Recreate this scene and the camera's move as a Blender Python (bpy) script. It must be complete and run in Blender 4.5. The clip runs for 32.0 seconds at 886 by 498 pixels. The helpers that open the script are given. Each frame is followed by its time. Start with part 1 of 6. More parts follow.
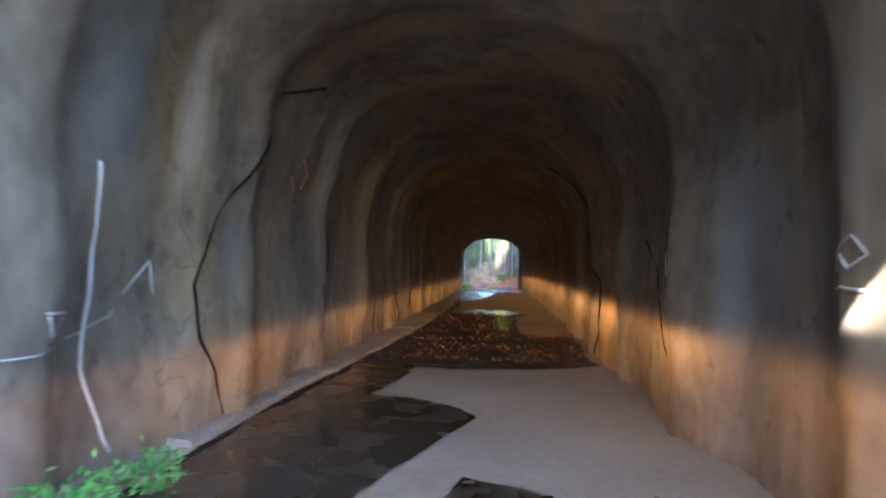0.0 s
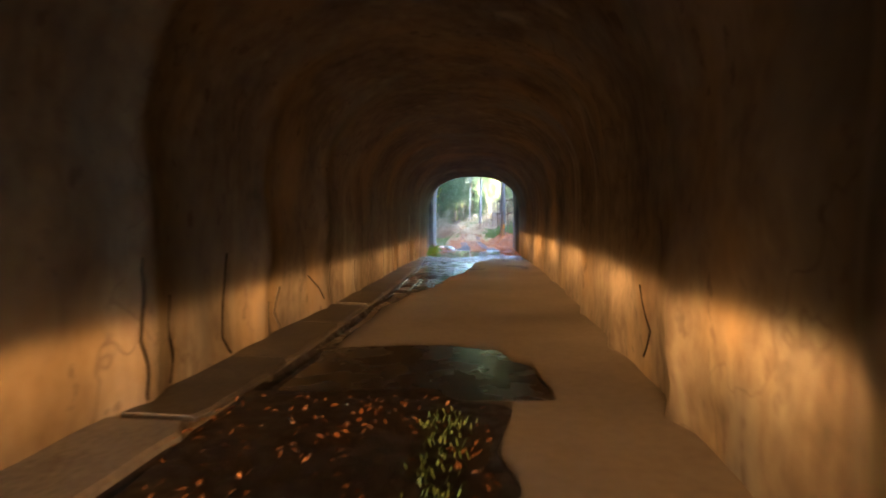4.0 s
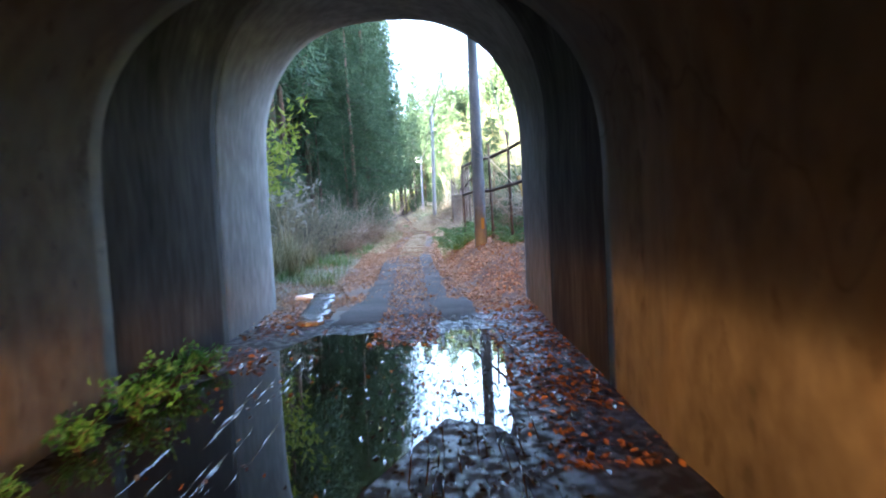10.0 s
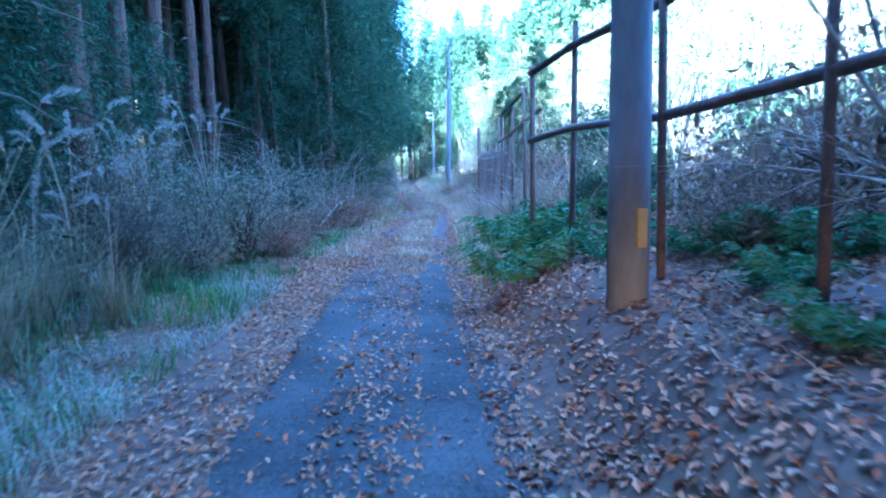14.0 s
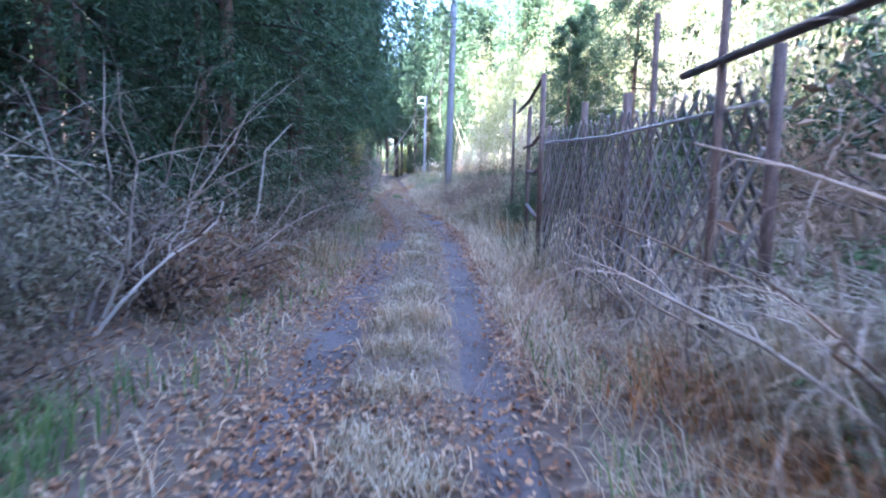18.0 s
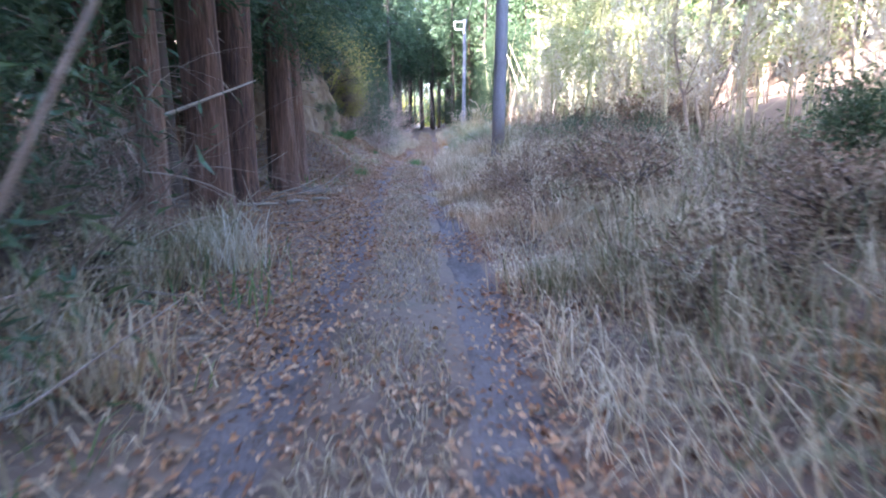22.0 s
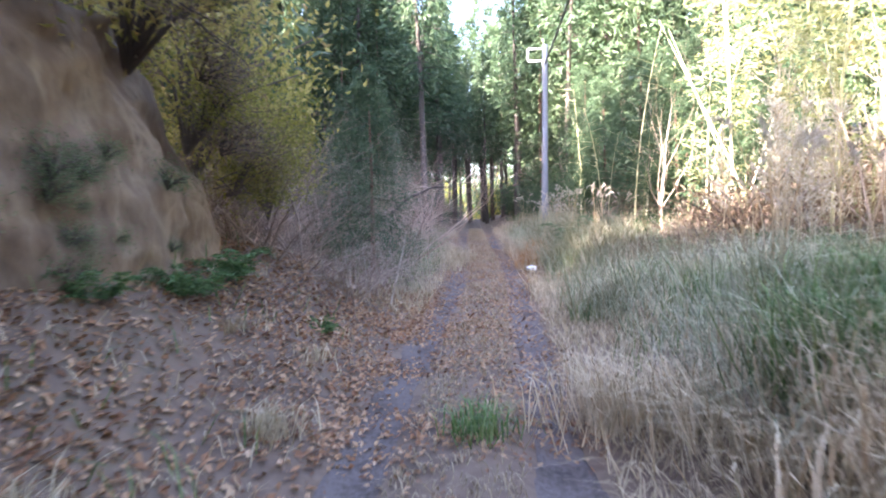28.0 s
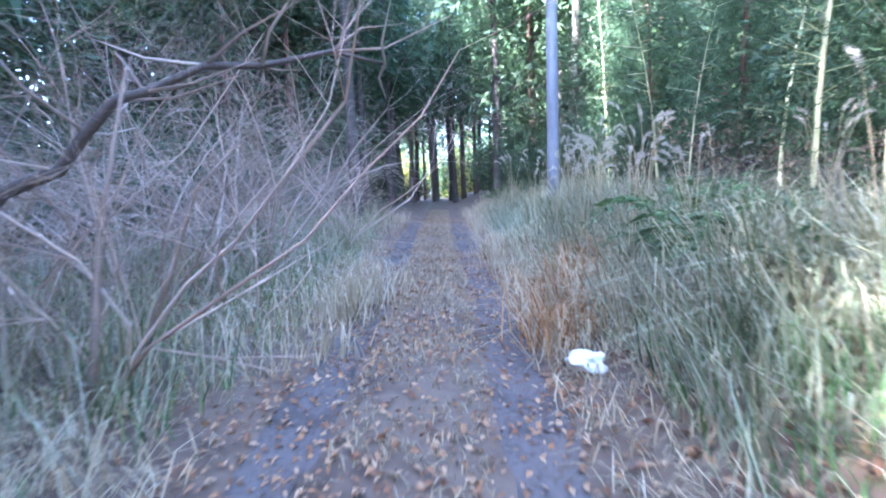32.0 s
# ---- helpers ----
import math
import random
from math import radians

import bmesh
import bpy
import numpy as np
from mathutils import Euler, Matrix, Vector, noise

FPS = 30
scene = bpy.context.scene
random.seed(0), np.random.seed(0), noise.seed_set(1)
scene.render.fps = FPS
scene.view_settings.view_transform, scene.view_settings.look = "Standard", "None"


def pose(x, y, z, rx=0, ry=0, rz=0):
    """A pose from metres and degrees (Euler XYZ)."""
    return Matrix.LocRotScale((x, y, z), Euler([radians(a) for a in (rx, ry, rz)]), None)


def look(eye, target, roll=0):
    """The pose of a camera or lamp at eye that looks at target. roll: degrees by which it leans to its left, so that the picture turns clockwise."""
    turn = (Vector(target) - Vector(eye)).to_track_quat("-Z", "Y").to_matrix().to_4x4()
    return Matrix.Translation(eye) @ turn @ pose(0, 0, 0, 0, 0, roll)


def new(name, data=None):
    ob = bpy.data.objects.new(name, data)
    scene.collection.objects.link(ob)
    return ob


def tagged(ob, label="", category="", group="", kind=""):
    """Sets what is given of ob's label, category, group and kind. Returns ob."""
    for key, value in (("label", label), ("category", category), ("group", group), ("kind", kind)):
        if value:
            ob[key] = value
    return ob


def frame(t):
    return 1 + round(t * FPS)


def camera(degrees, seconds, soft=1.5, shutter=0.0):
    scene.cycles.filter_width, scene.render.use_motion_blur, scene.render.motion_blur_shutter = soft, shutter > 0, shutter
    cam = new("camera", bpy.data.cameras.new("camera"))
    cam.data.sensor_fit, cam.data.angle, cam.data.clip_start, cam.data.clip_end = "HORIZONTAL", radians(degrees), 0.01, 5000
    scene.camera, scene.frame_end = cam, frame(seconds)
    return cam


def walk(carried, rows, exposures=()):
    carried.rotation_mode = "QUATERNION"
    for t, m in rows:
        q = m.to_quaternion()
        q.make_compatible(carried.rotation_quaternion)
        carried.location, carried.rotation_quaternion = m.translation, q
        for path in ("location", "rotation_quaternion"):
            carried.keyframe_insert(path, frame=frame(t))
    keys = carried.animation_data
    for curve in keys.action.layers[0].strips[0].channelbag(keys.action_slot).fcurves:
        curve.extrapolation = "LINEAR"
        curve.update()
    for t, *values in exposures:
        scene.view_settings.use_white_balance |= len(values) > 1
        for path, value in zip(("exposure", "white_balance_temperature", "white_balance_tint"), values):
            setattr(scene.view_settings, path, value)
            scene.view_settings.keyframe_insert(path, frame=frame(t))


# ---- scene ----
cam = camera(69.3, 32.0, 2.0, 0.4)
PATH = [
    (0.0, (-0.404, -0.000, 1.488), 1.51, -1.67, 3.84),
    (0.5, (-0.378, 1.662, 1.481), -2.16, -0.75, 2.49),
    (1.0, (-0.332, 3.309, 1.476), -2.86, 0.05, 2.54),
    (1.5, (-0.277, 4.994, 1.486), -3.71, -0.10, 2.61),
    (2.0, (-0.248, 6.794, 1.490), -3.64, -0.34, 3.11),
    (2.5, (-0.173, 8.729, 1.463), -1.27, 0.22, 3.77),
    (4.5, (0.395, 16.711, 1.528), -2.88, -0.21, 2.96),
    (5.0, (0.417, 18.771, 1.505), -2.10, -0.95, 2.65),
    (5.5, (0.456, 20.845, 1.480), -1.61, 0.15, 2.21),
    (6.0, (0.497, 22.926, 1.462), -1.78, 0.23, 2.65),
    (6.5, (0.534, 24.912, 1.442), -1.83, 1.39, 2.43),
    (7.0, (0.590, 26.810, 1.493), -2.42, 0.74, 2.45),
    (7.5, (0.623, 28.644, 1.506), -2.60, -0.05, 2.16),
    (8.0, (0.636, 30.473, 1.561), -3.30, 0.09, 1.81),
    (8.5, (0.652, 32.359, 1.513), -3.35, 1.30, 1.24),
    (9.0, (0.651, 34.189, 1.505), -3.34, 2.07, 0.85),
    (9.5, (0.651, 35.946, 1.497), -3.52, 2.45, 0.55),
    (10.0, (0.664, 37.584, 1.487), -3.58, 2.89, -0.29),
    (10.5, (0.680, 39.185, 1.475), -2.82, 3.19, -0.83),
    (11.0, (0.672, 40.723, 1.474), -3.11, 3.08, -0.83),
    (11.5, (0.639, 42.237, 1.457), -2.81, 2.71, -0.79),
    (12.0, (0.587, 43.671, 1.467), -3.46, 1.80, -0.10),
    (12.5, (0.543, 45.024, 1.426), -5.04, 1.33, 0.80),
    (13.0, (0.493, 46.261, 1.436), -6.05, 1.07, 1.36),
    (13.5, (0.429, 47.435, 1.473), -6.11, 0.69, 0.91),
    (14.0, (0.400, 48.578, 1.475), -6.60, 0.99, 0.69),
    (14.5, (0.294, 49.742, 1.502), -7.29, 0.60, -1.08),
    (16.5, (-0.224, 55.467, 1.565), -6.38, -1.41, -0.60),
    (17.0, (-0.230, 56.818, 1.579), -5.65, -3.24, -0.65),
    (17.5, (-0.225, 58.225, 1.544), -6.79, -1.64, -0.13),
    (18.0, (-0.218, 59.716, 1.512), -6.85, -1.00, -0.50),
    (18.5, (-0.204, 61.266, 1.446), -5.90, -0.51, -0.15),
    (19.0, (-0.201, 62.851, 1.386), -5.69, 0.45, 0.04),
    (19.5, (-0.174, 64.416, 1.371), -6.12, 0.19, -0.44),
    (20.0, (-0.099, 66.061, 1.404), -7.09, 1.06, -1.41),
    (20.5, (-0.030, 67.761, 1.461), -6.63, 0.99, -0.72),
    (21.0, (-0.002, 69.499, 1.470), -7.79, 0.62, 0.49),
    (21.5, (-0.029, 71.235, 1.457), -7.68, -0.23, 2.20),
    (22.0, (-0.119, 72.916, 1.474), -11.16, 0.08, 3.46),
    (22.5, (-0.245, 74.605, 1.497), -8.05, 1.44, 4.02),
    (23.0, (-0.386, 76.373, 1.486), -9.42, 1.41, 6.69),
    (23.5, (-0.539, 78.150, 1.446), -6.81, 0.11, 8.72),
    (24.0, (-0.683, 79.948, 1.420), -5.97, 1.50, 9.62),
    (24.5, (-0.959, 81.503, 1.446), -8.36, 0.92, 8.39),
    (26.5, (-1.657, 86.698, 1.473), -6.23, 0.28, 7.69),
    (27.0, (-1.820, 88.063, 1.500), -3.21, -0.00, 8.18),
    (27.5, (-1.953, 89.490, 1.521), -2.40, -0.01, 8.09),
    (28.0, (-2.084, 90.949, 1.556), -3.14, 1.05, 7.42),
    (28.5, (-2.208, 92.264, 1.567), -2.72, 1.01, 6.74),
    (29.0, (-2.364, 93.569, 1.533), -4.02, -0.23, 5.43),
    (29.5, (-2.408, 95.017, 1.523), -5.27, 0.62, 4.49),
    (30.0, (-2.429, 96.532, 1.493), -5.07, 1.91, 3.37),
    (30.5, (-2.439, 98.056, 1.445), -5.26, 1.50, 2.82),
    (31.0, (-2.457, 99.545, 1.388), -4.88, 1.74, 2.39),
    (31.5, (-2.480, 100.990, 1.347), -6.23, 2.18, 4.03),
    (32.0, (-2.523, 102.369, 1.349), -5.01, 2.03, 5.06),
]
EXPOSURES = [
    (0.0, 5.2, 5700, 11), (1.2, 5.4, 6200, 10), (2.5, 5.55, 6300, 10), (6.0, 5.55, 6300, 10), (9.0, 5.15, 6100, 10), (10.5, 5.0, 5800, 10), (11.2, 4.95, 5200, 10),
    (12.0, 5.0, 4900, 8), (13.2, 4.65, 3850, 5), (14.5, 4.55, 3700, 4), (17.0, 4.35, 4200, 14), (19.0, 4.45, 5500, 24), (20.0, 4.4, 5200, 22), (21.0, 4.35, 5200, 22), (22.0, 4.35, 5500, 23),
    (23.0, 4.15, 5900, 25), (24.0, 4.2, 6200, 25), (27.0, 4.15, 6200, 25), (28.0, 4.25, 6150, 25), (30.0, 4.25, 5700, 22), (31.0, 4.4, 5300, 18), (32.0, 4.5, 4850, 15)]
walk(cam, [(t, pose(*e, 90 + p, r, a)) for t, e, p, r, a in PATH], EXPOSURES)

# ---- world and sun ----
SUN_ELEVATION, SUN_AZIMUTH = 38.0, 222.0      # degrees; azimuth clockwise from +y, where the sun stands
world = bpy.data.worlds.new("sky")
scene.world = world
world.use_nodes = True
wn, wl = world.node_tree.nodes, world.node_tree.links
sky = wn.new("ShaderNodeTexSky")
sky.sky_type, sky.sun_disc = "NISHITA", False
sky.sun_elevation, sky.sun_rotation = radians(SUN_ELEVATION), radians(SUN_AZIMUTH)
sky.dust_density, sky.air_density = 2.0, 1.0
wl.new(sky.outputs["Color"], wn["Background"].inputs["Color"])
wn["Background"].inputs["Strength"].default_value = 0.14
sun = new("sun", bpy.data.lights.new("sun", "SUN"))
sun.data.energy, sun.data.angle, sun.data.color = 5.0, radians(0.5), (1.0, 0.93, 0.80)
az, el = radians(SUN_AZIMUTH), radians(SUN_ELEVATION)
sun_dir = Vector((math.sin(az) * math.cos(el), math.cos(az) * math.cos(el), math.sin(el)))
sun.matrix_world = look(sun_dir * 200, (0, 0, 0))

# unseen fixed lamps added along the unlit tunnel in place of the moving car's dipped headlamps: warm,
# with a flat upper edge and little light straight down
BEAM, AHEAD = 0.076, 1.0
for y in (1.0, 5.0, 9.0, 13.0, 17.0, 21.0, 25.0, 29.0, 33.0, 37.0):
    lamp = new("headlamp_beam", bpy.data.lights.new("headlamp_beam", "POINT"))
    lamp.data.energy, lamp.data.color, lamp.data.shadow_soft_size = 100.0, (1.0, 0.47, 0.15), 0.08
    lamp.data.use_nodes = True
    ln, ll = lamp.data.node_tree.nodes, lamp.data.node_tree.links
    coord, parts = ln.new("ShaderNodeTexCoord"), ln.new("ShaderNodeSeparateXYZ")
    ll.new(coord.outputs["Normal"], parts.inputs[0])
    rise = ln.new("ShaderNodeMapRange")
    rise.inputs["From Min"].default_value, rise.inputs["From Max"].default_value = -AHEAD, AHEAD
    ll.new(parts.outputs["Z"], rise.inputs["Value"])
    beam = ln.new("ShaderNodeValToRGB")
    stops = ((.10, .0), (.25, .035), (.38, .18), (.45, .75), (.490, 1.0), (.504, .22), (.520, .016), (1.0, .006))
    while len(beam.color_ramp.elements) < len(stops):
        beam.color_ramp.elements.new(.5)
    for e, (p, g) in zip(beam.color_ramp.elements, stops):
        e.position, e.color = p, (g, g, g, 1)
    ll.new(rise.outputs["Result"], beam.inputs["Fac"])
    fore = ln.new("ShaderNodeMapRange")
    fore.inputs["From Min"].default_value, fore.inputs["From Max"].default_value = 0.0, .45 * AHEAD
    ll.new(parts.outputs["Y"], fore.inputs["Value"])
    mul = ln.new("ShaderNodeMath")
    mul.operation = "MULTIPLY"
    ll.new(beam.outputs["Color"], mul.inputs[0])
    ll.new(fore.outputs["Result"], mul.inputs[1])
    side_gain = ln.new("ShaderNodeMapRange")       # added gain: dims the left wall and brightens the right, tuned by eye
    side_gain.inputs["From Min"].default_value, side_gain.inputs["From Max"].default_value = -1.0, 1.0
    side_gain.inputs["To Min"].default_value, side_gain.inputs["To Max"].default_value = .38, 1.65
    ll.new(parts.outputs["X"], side_gain.inputs["Value"])
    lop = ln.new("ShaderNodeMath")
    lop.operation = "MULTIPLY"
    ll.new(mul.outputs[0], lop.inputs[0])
    ll.new(side_gain.outputs["Result"], lop.inputs[1])
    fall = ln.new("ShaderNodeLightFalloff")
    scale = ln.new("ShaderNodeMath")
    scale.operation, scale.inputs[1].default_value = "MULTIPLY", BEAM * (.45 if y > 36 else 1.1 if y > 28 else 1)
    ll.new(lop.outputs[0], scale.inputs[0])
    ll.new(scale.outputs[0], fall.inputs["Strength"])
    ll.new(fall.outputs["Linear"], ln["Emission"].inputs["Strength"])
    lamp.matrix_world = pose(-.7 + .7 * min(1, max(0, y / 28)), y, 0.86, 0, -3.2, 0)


# ---- helpers for building ----
def smooth(a, b, v):
    v = np.clip((np.asarray(v, float) - a) / (b - a), 0, 1)
    return v * v * (3 - 2 * v)




def mesh_of(name, verts, faces, material, flat=True):
    me = bpy.data.meshes.new(name)
    me.from_pydata([tuple(v) for v in verts] if not isinstance(verts, list) else verts, [], faces if isinstance(faces, list) else faces.tolist())
    if material:
        me.materials.append(material)
    if not flat:
        me.shade_smooth()
    me.update()
    return me


def thing(name, me, label="", category="", group="", kind=""):
    return tagged(new(name, me), label, category, group, kind)


def piece(name, me, parent, label="", m=None, kind=""):
    ob = new(name, me)
    ob.parent = parent
    if m is not None:
        ob.matrix_basis = m
    return tagged(ob, label, kind=kind)


class Build:
    """Collects the faces of one mesh."""

    def __init__(self):
        self.v, self.f = [], []

    def tube(self, pts, radii, n=6, cap=True):
        pts = [Vector(p) for p in pts]
        if not hasattr(radii, "__len__"):
            radii = [radii] * len(pts)
        start, side = len(self.v), None
        for i, p in enumerate(pts):
            ahead = (pts[min(i + 1, len(pts) - 1)] - pts[max(i - 1, 0)]).normalized()
            if side is None:
                side = ahead.orthogonal().normalized()
            side = (side - ahead * side.dot(ahead)).normalized()
            up = ahead.cross(side)
            for k in range(n):
                a = 2 * math.pi * k / n
                self.v.append(tuple(p + (side * math.cos(a) + up * math.sin(a)) * radii[i]))
        for i in range(len(pts) - 1):
            for k in range(n):
                a, b = start + i * n + k, start + i * n + (k + 1) % n
                self.f.append((a, b, b + n, a + n))
        if cap:
            self.f.append(tuple(reversed(range(start, start + n))))
            end = start + (len(pts) - 1) * n
            self.f.append(tuple(range(end, end + n)))
        return self

    def box(self, size, m):
        s = len(self.v)
        for x, y, z in ((-1, -1, -1), (1, -1, -1), (1, 1, -1), (-1, 1, -1), (-1, -1, 1), (1, -1, 1), (1, 1, 1), (-1, 1, 1)):
            self.v.append(tuple(m @ Vector((x * size[0] / 2, y * size[1] / 2, z * size[2] / 2))))
        for f in ((3, 2, 1, 0), (4, 5, 6, 7), (0, 1, 5, 4), (1, 2, 6, 5), (2, 3, 7, 6), (3, 0, 4, 7)):
            self.f.append(tuple(s + i for i in f))
        return self

    def add(self, vf):
        s = len(self.v)
        self.v += [tuple(p) for p in vf[0].tolist()]
        self.f += [tuple(i + s for i in f) for f in vf[1]]
        return self

    def mesh(self, name, material, flat=False):
        return mesh_of(name, self.v, self.f, material, flat)


def unit(a):
    return a / np.maximum(np.linalg.norm(a, axis=1, keepdims=True), 1e-9)


def diamonds(base, way, length, width, rng, bend=0.15):
    """Pointed leaves: from base along way; each one quad of four corners."""
    n = len(base)
    way = unit(way)
    side = unit(np.cross(way, rng.normal(size=(n, 3))))
    length, width = np.broadcast_to(length, n)[:, None], np.broadcast_to(width, n)[:, None]
    out = np.cross(way, side)
    mid = base + way * length * 0.45 + out * length * bend
    v = np.stack([base, mid + side * width / 2, base + way * length, mid - side * width / 2], 1).reshape(-1, 3)
    f = np.arange(4 * n).reshape(-1, 4)
    return v, f.tolist()


def flat_leaves(base, size, rng, tilt=0.35):
    """Fallen leaves that lie on the ground, a little curled."""
    n = len(base)
    a = rng.uniform(0, 2 * math.pi, n)
    way = np.stack([np.cos(a), np.sin(a), rng.normal(0, tilt, n)], 1)
    side = np.stack([-np.sin(a), np.cos(a), rng.normal(0, tilt, n)], 1)
    s = np.broadcast_to(size, n)[:, None]
    up = np.array([[0, 0, 1.0]])
    v = np.stack([base - way * s * .5, base + side * s * .28 + up * s * .12, base + way * s * .5, base - side * s * .28 + up * s * .12], 1).reshape(-1, 3)
    return v, np.arange(4 * n).reshape(-1, 4).tolist()


def blades(base, height, width, lean, rng, curl=1.0):
    """Grass blades of two pieces and a tip, which bend over to one side."""
    n = len(base)
    a = rng.uniform(0, 2 * math.pi, n)
    out = np.stack([np.cos(a), np.sin(a), 0 * a], 1)
    side = np.stack([-np.sin(a), np.cos(a), 0 * a], 1)
    height, width, lean = [np.broadcast_to(q, n)[:, None] for q in (height, width, lean)]
    up = np.array([[0, 0, 1.0]])
    mid = base + up * height * 0.62 + out * height * lean * 0.35
    tip = base + up * height * (1 - 0.28 * lean * curl) + out * height * lean
    v = np.stack([base - side * width / 2, base + side * width / 2, mid + side * width * .4, mid - side * width * .4, tip], 1).reshape(-1, 3)
    k = 5 * np.arange(n)[:, None]
    return v, (k + np.array([[0, 1, 2, 3]])).tolist() + (k + np.array([[3, 2, 4]])).tolist()


def joined(*sets):
    v, f, s = [], [], 0
    for vv, ff in sets:
        v.append(vv)
        f += [[i + s for i in q] for q in ff]
        s += len(vv)
    return np.concatenate(v), f


# ---- materials ----
def surface(name, stops, scale=3.0, rough=0.85, bump=0.3, stretch=(1, 1, 1), fine=12.0, metal=0.0, spread=None, island=0.0, glow=0.0, coarse=0.45, wet=None, detail=6.0, spec=0.5, each=0.0):
    """A material whose colour runs over stops by noise at two sizes, with relief. island: how far each loose piece has a shade of its own."""
    m = bpy.data.materials.new(name)
    m.use_nodes = True
    n, l = m.node_tree.nodes, m.node_tree.links
    b = n["Principled BSDF"]
    tc = n.new("ShaderNodeTexCoord")
    mp = n.new("ShaderNodeMapping")
    mp.inputs["Scale"].default_value = stretch
    l.new(tc.outputs["Object"], mp.inputs["Vector"])
    big = n.new("ShaderNodeTexNoise")
    big.inputs["Scale"].default_value, big.inputs["Detail"].default_value = scale, detail
    small = n.new("ShaderNodeTexNoise")
    small.inputs["Scale"].default_value, small.inputs["Detail"].default_value = scale * fine, detail
    for t in (big, small):
        l.new(mp.outputs["Vector"], t.inputs["Vector"])
    mix = n.new("ShaderNodeMix")
    mix.inputs["Factor"].default_value = coarse
    l.new(big.outputs["Fac"], mix.inputs[2])
    l.new(small.outputs["Fac"], mix.inputs[3])
    value = mix.outputs[0]
    if island or each:
        rnd = n.new("ShaderNodeNewGeometry") if island else n.new("ShaderNodeObjectInfo")
        im = n.new("ShaderNodeMix")
        im.inputs["Factor"].default_value = island or each
        l.new(value, im.inputs[2])
        l.new(rnd.outputs["Random Per Island" if island else "Random"], im.inputs[3])
        value = im.outputs[0]
    ramp = n.new("ShaderNodeValToRGB")
    lo, hi = spread or ((0.2, 0.8) if island > 0.5 else (0.33, 0.67))
    while len(ramp.color_ramp.elements) < len(stops):
        ramp.color_ramp.elements.new(0.5)
    for i, c in enumerate(stops):
        e = ramp.color_ramp.elements[i]
        e.position, e.color = lo + (hi - lo) * i / max(1, len(stops) - 1), (*c, 1)
    l.new(value, ramp.inputs["Fac"])
    l.new(ramp.outputs["Color"], b.inputs["Base Color"])
    b.inputs["Roughness"].default_value, b.inputs["Metallic"].default_value = rough, metal
    b.inputs["Specular IOR Level"].default_value = spec
    if wet:
        wr = n.new("ShaderNodeMapRange")
        wr.inputs["From Min"].default_value, wr.inputs["From Max"].default_value = 0.42, 0.58
        wr.inputs["To Min"].default_value, wr.inputs["To Max"].default_value = wet
        l.new(big.outputs["Fac"], wr.inputs["Value"])
        l.new(wr.outputs["Result"], b.inputs["Roughness"])
    if bump:
        bp = n.new("ShaderNodeBump")
        bp.inputs["Strength"].default_value, bp.inputs["Distance"].default_value = bump, 0.03
        l.new(mix.outputs[0], bp.inputs["Height"])
        l.new(bp.outputs["Normal"], b.inputs["Normal"])
    return m


def leafy(name, stops, through_light=0.35, rough=0.55, scale=1.2):
    """Leaves: each of its own shade, and some light passes through them."""
    m = surface(name, stops, scale=scale, rough=rough, bump=0, island=0.6, spread=(0.2, 0.8), spec=0.3)
    n, l = m.node_tree.nodes, m.node_tree.links
    b, out = n["Principled BSDF"], n["Material Output"]
    tr = n.new("ShaderNodeBsdfTranslucent")
    ms = n.new("ShaderNodeMixShader")
    ms.inputs[0].default_value = through_light
    l.new(b.inputs["Base Color"].links[0].from_socket, tr.inputs["Color"])
    l.new(b.outputs[0], ms.inputs[1])
    l.new(tr.outputs[0], ms.inputs[2])
    l.new(ms.outputs[0], out.inputs["Surface"])
    return m


